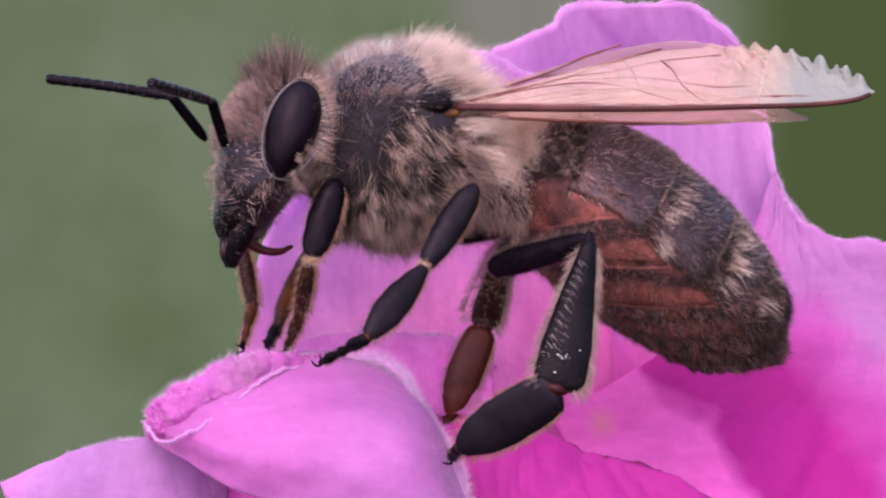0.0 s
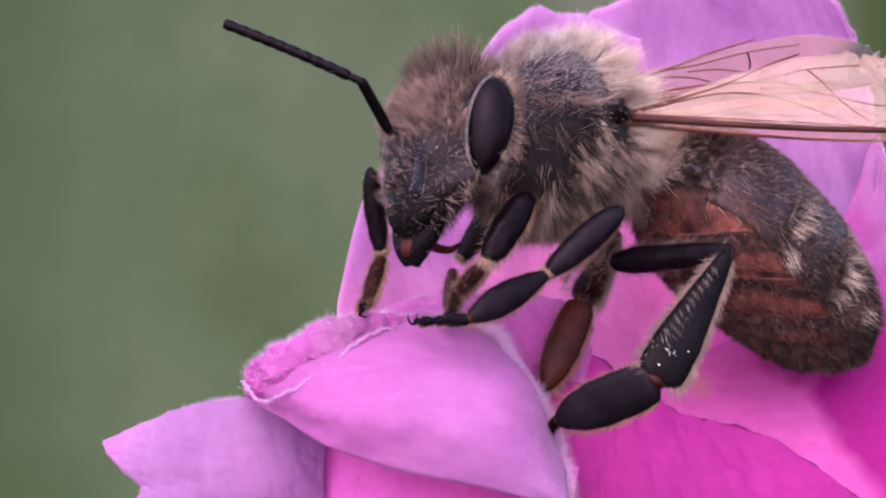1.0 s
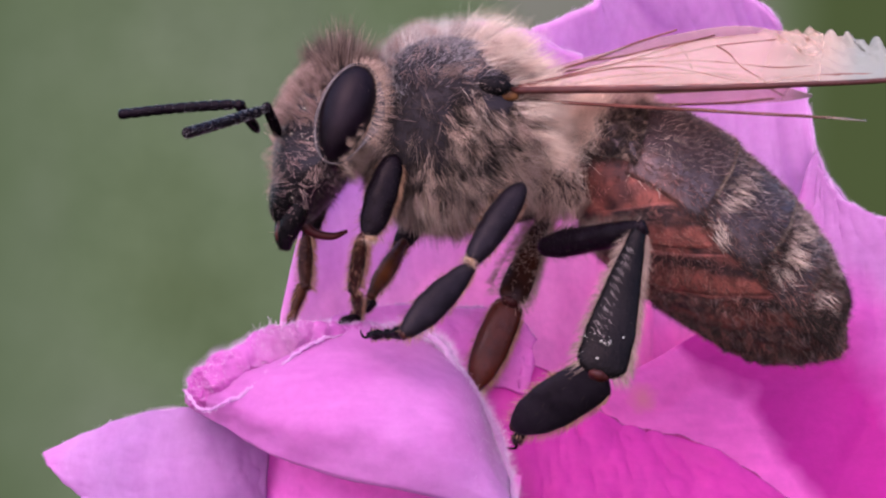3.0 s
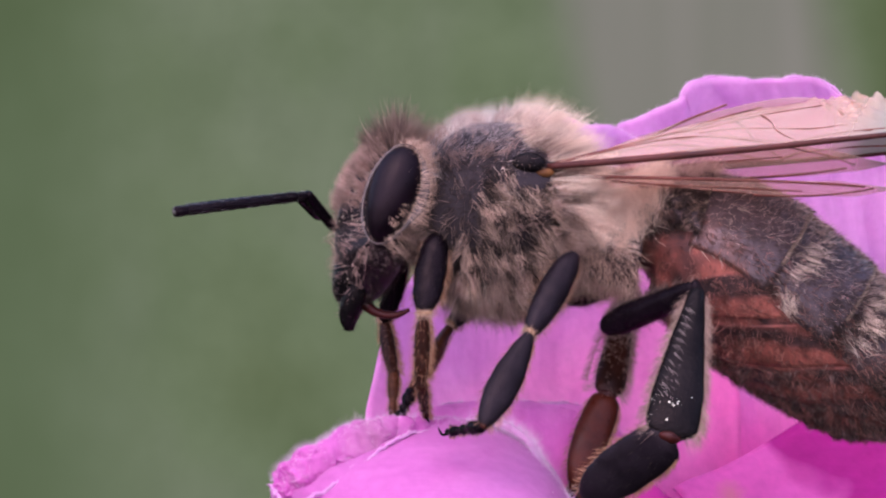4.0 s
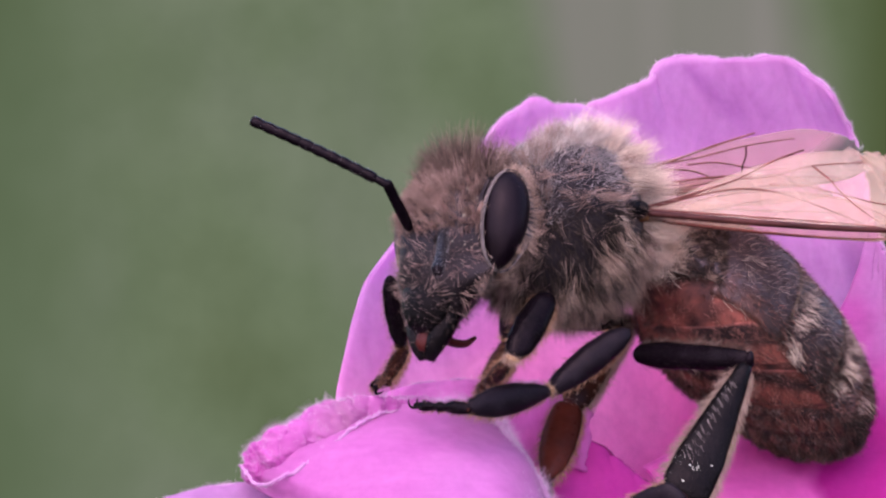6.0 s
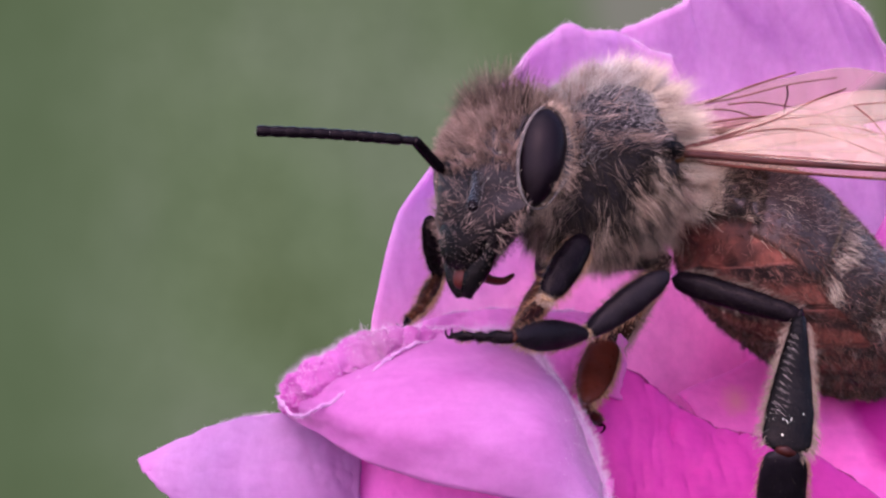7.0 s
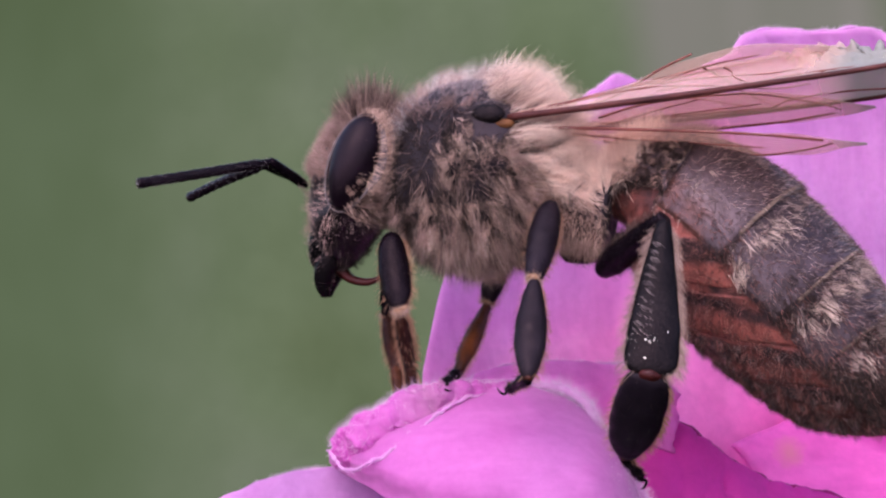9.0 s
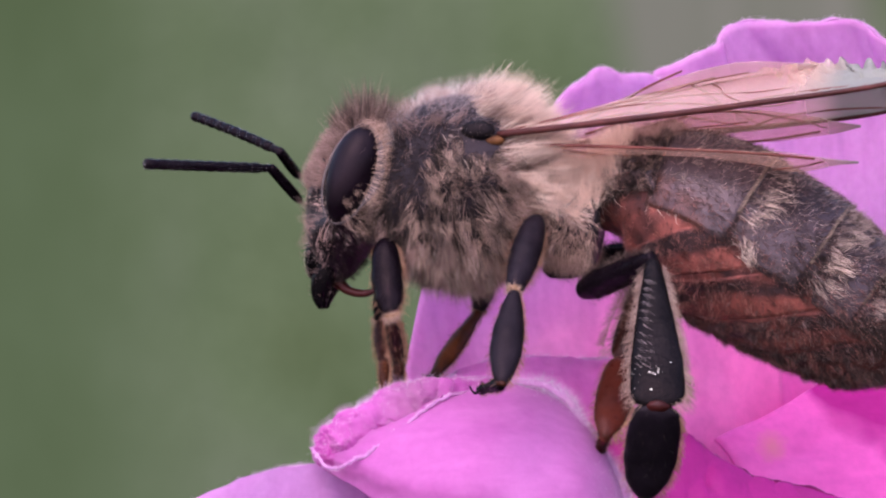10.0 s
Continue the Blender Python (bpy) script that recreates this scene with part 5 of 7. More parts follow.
    ht = leg_piece(f"hind_{sd}3", "hind_tarsus", 70 * U, [(0, 0.08, 0.1), (0.3, 0.1, 0.12), (0.4, 0.06, 0.07), (0.7, 0.1, 0.11), (1, 0.07, 0.08)], shell, "small jointed hind foot", 60, 0.12)
    foot(ht, 70 * U, dark)


# ---------- wings: x out along the wing, y towards its hind edge ----------
def vein(wing, points, radius, side, label="brown wing vein"):
    pts = [(x, y * side, 0.0) for x, y in points]
    radius *= 1.0 if "leading" in label else 0.8
    r = np.linspace(radius, radius * 0.6, len(pts))
    v, f = loft(pts, r, r, 8 * len(pts), 8, (0, 0, 1))
    place_mesh("vein", v, f, VEIN if "leading" in label else VEIN_THIN, wing, label)


def wing_sheet(name, front, rear, side, torn, label):
    u = np.linspace(0, 1, 150)
    a, b = spline(front, u), spline(rear, u)
    w = np.linspace(0, 1, 20)
    g = np.zeros((150, 20, 3))
    for i in range(150):
        tear = smoothstep(np.array([a[i, 0]]), torn, torn + 0.8)[0]
        rag = tear * (0.3 * noise.noise(Vector((i * 0.21, side, 0))) + 0.12 * noise.noise(Vector((i * 0.6, side, 4))) - 0.04 * rng.random() ** 2)
        for j in range(20):
            q = a[i] * (1 - w[j]) + b[i] * w[j]
            q = q + np.array([0, rag * w[j], 0])
            z = 0.012 * math.sin(w[j] * 14) * (1 - w[j]) + tear * w[j] * 0.3 * noise.noise(Vector((q[0] * 5, q[1] * 5, 2 + side))) + 0.05 * noise.noise(Vector((q[0], q[1], side)))
            g[i, j] = (q[0], q[1] * side, z)
    v, f = sheet(g)
    return place_mesh(name, v, f, MEMBRANE, bee, label, thick=0.012)


FRONT = [(0, -0.04, 0), (2, -0.1, 0), (4, -0.12, 0), (5.6, -0.06, 0), (7.2, 0.02, 0), (8.0, 0.2, 0), (8.4, 0.5, 0)]
REAR = [(0.05, 0.12, 0), (1.4, 1.0, 0), (2.9, 1.9, 0), (4.3, 2.5, 0), (5.6, 2.55, 0), (7.1, 1.95, 0), (8.35, 0.75, 0)]
HFRONT = [(0, 0, 0), (1.65, -0.05, 0), (3.52, -0.05, 0), (5.28, 0.05, 0), (6.82, 0.4, 0)]
HREAR = [(0.06, 0.1, 0), (1.32, 0.9, 0), (3.08, 1.5, 0), (5.06, 1.5, 0), (6.82, 0.5, 0)]
for w, side in (("near", 1), ("far", -1)):
    fw = wing_sheet("forewing", FRONT, REAR, side, 6.0 if w == "near" else 7.6, "clear amber forewing with brown veins and a frayed tip")
    MOVER["fw_" + w] = fw
    vein(fw, [(0, 0), (2, -0.08), (4, -0.1), (5.6, -0.04), (7.2, 0.04), (8.0, 0.22), (8.3, 0.45)], 0.075, side, "thick dark leading vein")
    vein(fw, [(0.1, 0.1), (2, 0.08), (4, 0.06), (5.2, 0.02)], 0.045, side)
    vein(fw, [(0.1, 0.2), (1.2, 0.75), (2.2, 1.3), (3.1, 2.0), (3.9, 2.5)], 0.045, side)
    vein(fw, [(2.2, 1.3), (3.0, 1.5), (4.0, 1.95), (5.2, 2.2)], 0.028, side)
    vein(fw, [(0.3, 0.25), (1.3, 0.7), (2.3, 1.0), (3.2, 0.9), (4.2, 0.4), (4.7, 0.1)], 0.032, side)
    vein(fw, [(4.0, 1.95), (4.3, 1.5), (4.6, 0.85), (5.2, 0.05)], 0.03, side)
    vein(fw, [(2.9, 1.2), (3.6, 1.25), (4.4, 1.05), (5.3, 0.8), (6.0, 0.85)], 0.026, side)
    vein(fw, [(5.1, 0.05), (5.6, 0.3), (6.6, 0.4), (7.6, 0.32), (8.0, 0.2)], 0.03, side)
    hw = wing_sheet("hindwing", HFRONT, HREAR, side, 9.0, "clear amber hindwing with brown veins")
    MOVER["hw_" + w] = hw
    vein(hw, [(0, 0), (1.5, -0.03), (3.2, -0.03), (4.8, 0.07), (6.0, 0.35)], 0.05, side)
    vein(hw, [(1.2, 0.88), (2.0, 1.27), (2.8, 1.48), (3.7, 1.56), (4.6, 1.48), (5.6, 0.95), (6.15, 0.5)], 0.035, side, "red-brown hind margin")
    vein(hw, [(0.2, 0.15), (1.5, 0.6), (3.0, 0.8), (4.6, 1.0)], 0.03, side)
    vein(hw, [(1.5, 0.6), (2.6, 1.1), (3.4, 1.4)], 0.026, side)


def motions():
    walk(MOVER['bee'], [
        (0, pose(-0.001105, 0.000400, 0.001990, 2.0, -0.0, 12.0)),
        (0.5, pose(-0.000966, 0.000400, 0.001966, 2.0, -0.0, 12.0)),
        (1, pose(0.000017, 0.000474, 0.001384, 16.0, -0.0, 38.0)),
        (1.5, pose(0.000424, 0.000470, 0.001163, 20.0, -0.0, 47.0)),
        (2, pose(0.000417, 0.000466, 0.001274, 20.0, -0.0, 50.0)),
        (3.5, pose(-0.001435, 0.000307, 0.001877, -5.0, -0.0, 3.0)),
        (4, pose(-0.001540, 0.000307, 0.001917, -5.0, -0.0, 3.0)),
        (4.5, pose(-0.000823, 0.000455, 0.001959, 8.0, -0.0, 20.0)),
        (5, pose(0.000082, 0.000482, 0.001178, 17.0, -0.0, 38.0)),
        (5.5, pose(0.000301, 0.000481, 0.001349, 20.0, -0.0, 46.0)),
        (7, pose(0.000318, 0.000483, 0.001021, 20.0, -0.0, 44.0)),
        (7.5, pose(-0.000148, 0.000479, 0.001244, 13.0, -0.0, 30.0)),
        (8, pose(-0.000956, 0.000349, 0.001546, -1.0, -0.0, 12.0)),
        (8.5, pose(-0.002373, 0.000283, 0.002073, -8.0, -0.0, -4.0)),
        (9, pose(-0.003234, 0.000221, 0.002010, -11.0, -0.0, -10.0)),
        (9.5, pose(-0.003051, 0.000221, 0.001562, -11.0, -0.0, -9.0)),
        (10, pose(-0.003165, 0.000241, 0.001634, -10.0, -0.0, -7.0))])
    walk(MOVER['head'], [
        (0, pose(-0.002702, -0.000022, -0.000029, -2.0, 0.3, 8.0)),
        (0.5, pose(-0.002642, -0.000031, 0.000067, -2.0, 0.3, 8.0)),
        (1, pose(-0.002672, 0.000010, -0.000184, -15.8, 2.8, 9.6)),
        (1.5, pose(-0.002712, 0.000189, -0.000239, -20.0, 1.7, 4.7)),
        (2, pose(-0.002677, 0.000188, -0.000372, -20.0, 0.6, 1.9)),
        (3.5, pose(-0.002528, 0.000105, 0.000002, 5.0, 0.0, 0.0)),
        (4, pose(-0.002420, 0.000092, 0.000078, 5.0, 0.0, 0.0)),
        (4.5, pose(-0.002485, -0.000102, -0.000099, -8.0, 1.0, 6.9)),
        (5, pose(-0.002589, -0.000003, -0.000204, -17.0, 1.2, 3.9)),
        (5.5, pose(-0.002745, 0.000191, -0.000365, -20.0, 0.7, 1.9)),
        (7, pose(-0.002677, 0.000133, -0.000240, -20.0, 0.7, 1.9)),
        (7.5, pose(-0.002719, 0.000099, -0.000077, -13.0, 0.4, 2.0)),
        (8, pose(-0.002596, 0.000107, 0.000239, 1.0, 0.0, -0.0)),
        (8.5, pose(-0.002659, 0.000084, 0.000003, 8.0, -0.1, 1.0)),
        (9, pose(-0.002601, 0.000127, -0.000097, 11.0, -0.4, 2.0)),
        (9.5, pose(-0.002493, 0.000191, -0.000103, 11.0, 0.2, -1.0)),
        (10, pose(-0.002344, 0.000176, -0.000012, 10.0, 0.1, -1.0))])
    walk(MOVER['abdomen'], [
        (0, pose(0.002100, 0.000000, -0.000500, 0.0, 2.0, 0.0)),
        (0.5, pose(0.002100, 0.000000, -0.000500, 0.0, 5.0, 0.0)),
        (1, pose(0.002100, -0.000223, -0.000687, -7.8, 0.1, -14.1)),
        (1.5, pose(0.002100, -0.000283, -0.000729, -9.3, -1.6, -21.0)),
        (2, pose(0.002100, -0.000283, -0.000729, -9.3, -1.8, -22.0)),
        (3.5, pose(0.002450, 0.000118, -0.000288, 5.0, 3.0, 0.3)),
        (4, pose(0.002550, 0.000118, -0.000288, 5.0, 3.0, 0.3)),
        (4.5, pose(0.002100, -0.000108, -0.000597, -4.0, 2.4, -8.2)),
        (5, pose(0.002100, -0.000253, -0.000708, -8.7, -1.3, -15.0)),
        (5.5, pose(0.002100, -0.000313, -0.000749, -10.5, -2.4, -17.9)),
        (7, pose(0.002100, -0.000313, -0.000749, -10.5, -3.4, -17.7)),
        (7.5, pose(0.002100, -0.000194, -0.000666, -6.9, -0.3, -11.0)),
        (8, pose(0.002300, 0.000072, -0.000342, 3.0, 1.5, 0.1)),
        (8.5, pose(0.002600, 0.000140, -0.000261, 6.0, 4.0, 0.4)),
        (9, pose(0.002750, 0.000204, -0.000176, 9.2, 10.4, 1.7)),
        (9.5, pose(0.002700, 0.000204, -0.000176, 9.0, 2.0, 0.3)),
        (10, pose(0.002700, 0.000184, -0.000204, 8.0, -3.0, -0.4))])
    walk(MOVER['mid_l0'], [
        (0, pose(0.001432, -0.001697, -0.000655, -142.4, 49.1, -147.6)),
        (0.5, pose(0.001408, -0.001694, -0.000736, -142.4, 47.0, -146.8)),
        (1, pose(0.000771, -0.002003, -0.000838, -145.1, 41.1, 177.6)),
        (1.5, pose(0.000539, -0.002032, -0.001195, -145.0, 44.3, 166.2)),
        (2, pose(0.000486, -0.002060, -0.001443, -141.1, 38.0, 170.7)),
        (3.5, pose(0.001564, -0.001399, -0.000796, -142.2, 53.2, -136.2)),
        (4, pose(0.001563, -0.001396, -0.000835, -141.5, 52.4, -135.2)),
        (4.5, pose(0.001158, -0.001887, -0.000882, -136.5, 41.9, -150.1)),
        (5, pose(0.000736, -0.002077, -0.001058, -138.9, 35.8, -173.6)),
        (5.5, pose(0.000544, -0.002121, -0.001342, -140.5, 38.9, 174.3)),
        (7, pose(0.000628, -0.002223, -0.001393, -143.4, 39.6, 172.1)),
        (7.5, pose(0.000906, -0.002051, -0.001133, -147.6, 41.4, -176.1)),
        (8, pose(0.001411, -0.001598, -0.001113, -149.1, 48.7, -152.8)),
        (8.5, pose(0.001818, -0.001204, -0.000874, -127.7, 59.8, -117.2)),
        (9, pose(0.001929, -0.000967, -0.000738, -105.2, 57.6, -91.1)),
        (9.5, pose(0.001898, -0.001029, -0.000578, -108.9, 55.0, -94.5)),
        (10, pose(0.001857, -0.001091, -0.000704, -112.9, 53.9, -99.3))])
    walk(MOVER['mid_l1'], [
        (0, pose(0.000260, -0.002439, -0.002255, -140.1, 35.9, -138.6)),
        (0.5, pose(0.000201, -0.002485, -0.002286, -143.8, 34.5, -141.4)),
        (1, pose(-0.000824, -0.001936, -0.002230, -144.0, 20.1, -169.5)),
        (1.5, pose(-0.000933, -0.001671, -0.002674, -152.0, 8.6, -180.0)),
        (2, pose(-0.001159, -0.001792, -0.002750, -154.2, 9.3, 173.9)),
        (3.5, pose(0.000649, -0.002278, -0.002491, -143.5, 53.0, -137.3)),
        (4, pose(0.000646, -0.002309, -0.002511, -142.9, 56.0, -138.2)),
        (4.5, pose(-0.000208, -0.002672, -0.002298, -141.6, 34.0, -151.8)),
        (5, pose(-0.000972, -0.002267, -0.002297, -148.1, 12.8, -169.3)),
        (5.5, pose(-0.001096, -0.001957, -0.002672, -149.5, 11.6, -179.1)),
        (7, pose(-0.000987, -0.001999, -0.002745, -160.2, -2.1, -174.5)),
        (7.5, pose(-0.000679, -0.002161, -0.002533, -151.7, 10.4, -159.2)),
        (8, pose(0.000168, -0.002234, -0.002704, -150.4, 28.2, -140.7)),
        (8.5, pose(0.001332, -0.002152, -0.002704, -122.5, 58.0, -112.0)),
        (9, pose(0.001906, -0.002100, -0.002526, -88.8, 67.2, -78.9)),
        (9.5, pose(0.001804, -0.002241, -0.002312, -104.7, 64.5, -93.0)),
        (10, pose(0.001654, -0.002321, -0.002416, -98.5, 60.9, -89.6))])
    walk(MOVER['mid_l2'], [
        (0, pose(-0.001099, -0.003637, -0.003564, 161.9, 24.1, 125.8)),
        (0.5, pose(-0.001240, -0.003633, -0.003551, 161.0, 23.2, 123.4)),
        (1, pose(-0.002888, -0.002317, -0.002998, -179.0, 20.0, 106.0)),
        (1.5, pose(-0.003143, -0.001670, -0.003011, -174.5, 16.6, 100.5)),
        (2, pose(-0.003353, -0.001561, -0.003111, -178.7, 19.5, 92.9)),
        (3.5, pose(-0.000340, -0.003190, -0.004277, 167.0, 3.4, 122.9)),
        (4, pose(-0.000286, -0.003144, -0.004364, 165.9, 3.4, 120.2)),
        (4.5, pose(-0.001840, -0.003548, -0.003548, 175.2, 12.8, 106.4)),
        (5, pose(-0.003113, -0.002672, -0.002793, -175.7, 16.4, 104.5)),
        (5.5, pose(-0.003286, -0.001991, -0.003118, -178.9, 19.9, 93.3)),
        (7, pose(-0.003210, -0.002213, -0.002663, -172.6, 18.8, 112.3)),
        (7.5, pose(-0.002735, -0.002939, -0.002938, -178.0, 13.8, 104.4)),
        (8, pose(-0.001354, -0.003483, -0.003763, 173.1, 4.2, 116.8)),
        (8.5, pose(0.000889, -0.003247, -0.004602, 158.4, 3.5, 123.1)),
        (9, pose(0.002074, -0.002953, -0.004586, 144.1, 3.0, 119.6)),
        (9.5, pose(0.001753, -0.003202, -0.004330, 154.0, -1.7, 118.9)),
        (10, pose(0.001661, -0.003408, -0.004369, 156.2, -0.8, 118.5))])
    walk(MOVER['hind_l0'], [
        (0, pose(0.001831, -0.001571, -0.002330, 10.8, -13.7, -56.9)),
        (0.5, pose(0.001694, -0.001543, -0.002354, 9.1, -12.6, -55.6)),
        (1, pose(0.001144, -0.001633, -0.002116, -1.7, -20.8, -70.0)),
        (1.5, pose(0.001244, -0.001743, -0.002147, -2.9, -19.8, -81.6)),
        (2, pose(0.001323, -0.001814, -0.002193, -1.9, -18.7, -87.1)),
        (3.5, pose(0.002080, -0.001239, -0.002274, 17.7, -10.3, -50.2)),
        (4, pose(0.002189, -0.001241, -0.002314, 20.7, -12.5, -51.9)),
        (4.5, pose(0.001641, -0.001788, -0.002293, 8.8, -20.6, -62.7)),
        (5, pose(0.001292, -0.001747, -0.001910, -2.1, -19.8, -73.8)),
        (5.5, pose(0.001343, -0.001910, -0.002133, 0.0, -21.3, -86.7)),
        (7, pose(0.001395, -0.001821, -0.001691, -14.1, -2.4, -63.4)),
        (7.5, pose(0.001472, -0.001788, -0.001826, -15.7, 6.7, -57.8)),
        (8, pose(0.001754, -0.001386, -0.001971, -3.9, 15.9, -29.5)),
        (8.2, pose(0.002146, -0.001485, -0.002109, -7.2, 9.4, -40.5)),
        (8.3, pose(0.002341, -0.001456, -0.002178, 22.3, -19.1, -54.5)),
        (8.4, pose(0.002537, -0.001428, -0.002248, 28.1, -16.9, -59.7)),
        (8.5, pose(0.002733, -0.001053, -0.002293, 26.0, -7.0, -55.9)),
        (9, pose(0.002979, -0.000748, -0.002092, 40.3, -11.6, -54.1)),
        (9.5, pose(0.002889, -0.000777, -0.002152, 29.5, -4.0, -54.3)),
        (10, pose(0.002784, -0.000889, -0.002175, 26.6, -4.9, -53.2))])
    walk(MOVER['hind_l1'], [
        (0, pose(0.003277, -0.003793, -0.001682, -117.4, 56.9, -126.0)),
        (0.5, pose(0.003201, -0.003740, -0.001761, -118.7, 54.8, -126.7)),
        (1, pose(0.002016, -0.004031, -0.001146, -121.2, 45.4, -157.4)),
        (1.5, pose(0.001616, -0.004284, -0.001224, -124.0, 47.8, -171.0)),
        (2, pose(0.001457, -0.004396, -0.001317, -126.1, 50.3, -176.3)),
        (3.5, pose(0.003798, -0.003303, -0.001788, -116.9, 61.5, -115.9)),
        (4, pose(0.003832, -0.003339, -0.001722, -118.5, 61.3, -117.3)),
        (4.5, pose(0.002815, -0.004057, -0.001335, -115.3, 49.1, -131.9)),
        (5, pose(0.002010, -0.004213, -0.000986, -129.2, 42.7, -165.4)),
        (5.5, pose(0.001490, -0.004449, -0.001143, -121.5, 47.0, -167.3)),
        (7, pose(0.002614, -0.004261, -0.001574, -86.2, 37.9, -132.7)),
        (7.5, pose(0.002914, -0.004083, -0.002141, -88.2, 43.6, -119.1)),
        (8, pose(0.004040, -0.002678, -0.002716, -91.6, 61.8, -103.4)),
        (8.2, pose(0.004193, -0.003233, -0.002557, -74.2, 63.2, -85.7)),
        (8.3, pose(0.003840, -0.003555, -0.001284, -59.3, 55.6, -70.1)),
        (8.4, pose(0.003856, -0.003682, -0.001454, -108.4, 59.3, -107.4)),
        (8.5, pose(0.004254, -0.003294, -0.001959, -104.1, 61.8, -97.5)),
        (9, pose(0.004549, -0.002912, -0.001544, -101.5, 70.5, -89.9)),
        (9.5, pose(0.004478, -0.002987, -0.001962, -79.7, 66.6, -72.2)),
        (10, pose(0.004413, -0.003066, -0.001942, -84.9, 62.8, -78.8))])
    walk(MOVER['hind_l2'], [
        (0, pose(0.002218, -0.005250, -0.004440, 166.5, 31.4, 140.3)),
        (0.5, pose(0.002066, -0.005264, -0.004451, 166.0, 30.1, 138.6)),
        (1, pose(-0.000120, -0.004917, -0.003491, 173.8, 37.0, 113.6)),
        (1.5, pose(-0.000568, -0.004630, -0.003665, 176.4, 32.3, 102.6)),
        (2, pose(-0.000644, -0.004532, -0.003850, 173.8, 32.7, 96.8)),
        (3.5, pose(0.003110, -0.004720, -0.004681, 152.1, 31.3, 137.3)),
        (4, pose(0.003108, -0.004741, -0.004613, 152.6, 26.7, 134.5)),
        (4.5, pose(0.001373, -0.005660, -0.003825, 166.1, 34.7, 126.2)),
        (5, pose(-0.000334, -0.004826, -0.003218, 174.6, 32.8, 109.5)),
        (5.5, pose(-0.000701, -0.004942, -0.003552, 177.3, 33.3, 105.5)),
        (7, pose(0.000851, -0.006173, -0.003596, 55.2, 66.3, 15.1)),
        (7.5, pose(0.001755, -0.006168, -0.004414, 62.1, 67.7, 35.2)),
        (8, pose(0.003679, -0.004192, -0.005619, 64.6, 54.4, 56.7)),
        (8.2, pose(0.004304, -0.004714, -0.005497, 62.8, 50.0, 59.7)),
        (8.3, pose(0.004474, -0.005304, -0.004002, 67.4, 51.1, 65.7)),
        (8.4, pose(0.003352, -0.005286, -0.004287, 127.6, 54.1, 120.0)),
        (8.5, pose(0.004052, -0.004838, -0.004861, 114.9, 43.6, 114.4)),
        (9, pose(0.004552, -0.004013, -0.004649, 106.1, 32.3, 111.5)),
        (9.5, pose(0.004878, -0.004235, -0.004984, 94.1, 35.9, 102.3)),
        (10, pose(0.004707, -0.004543, -0.004872, 97.4, 38.1, 102.7))])
    walk(MOVER['hind_l3'], [
        (0, pose(0.000626, -0.003928, -0.005701, 114.0, 19.5, 85.6)),
        (0.5, pose(0.000493, -0.003878, -0.005668, 111.6, 19.5, 84.8)),
        (1, pose(-0.000898, -0.003143, -0.004948, 112.0, 36.8, 60.5)),
        (1.5, pose(-0.001013, -0.002632, -0.004960, 104.9, 35.8, 47.1)),
        (2, pose(-0.000884, -0.002508, -0.005163, 100.8, 35.8, 42.6)),
        (3.5, pose(0.001588, -0.003315, -0.005940, 105.9, 16.2, 92.9)),
        (4, pose(0.001591, -0.003196, -0.005702, 106.7, 15.7, 93.1)),
        (4.5, pose(0.000196, -0.004051, -0.005203, 103.8, 29.1, 75.0)),
        (5, pose(-0.001015, -0.002906, -0.004529, 112.4, 37.1, 60.4)),
        (5.5, pose(-0.001242, -0.002991, -0.004884, 100.4, 37.9, 46.7)),
        (7, pose(0.001792, -0.005918, -0.005815, 73.9, 57.0, 32.8)),
        (7.5, pose(0.002505, -0.005637, -0.006657, 77.0, 58.4, 49.6)),
        (8, pose(0.004454, -0.003013, -0.007590, 91.3, 56.7, 79.1)),
        (8.2, pose(0.005090, -0.003368, -0.007352, -76.6, 42.6, -90.8)),
        (8.3, pose(0.005102, -0.003917, -0.005888, -6.7, 23.1, -11.7)),
        (8.4, pose(0.002642, -0.004056, -0.006250, -77.7, 57.2, -78.9)),
        (8.5, pose(0.003327, -0.003239, -0.006533, 79.3, 21.1, 88.8)),
        (9, pose(0.003800, -0.002108, -0.005945, 49.0, 21.3, 74.2)),
        (9.5, pose(0.004462, -0.002318, -0.006407, 101.1, 60.8, 109.9)),
        (10, pose(0.004289, -0.002683, -0.006366, 75.0, 36.4, 85.9))])
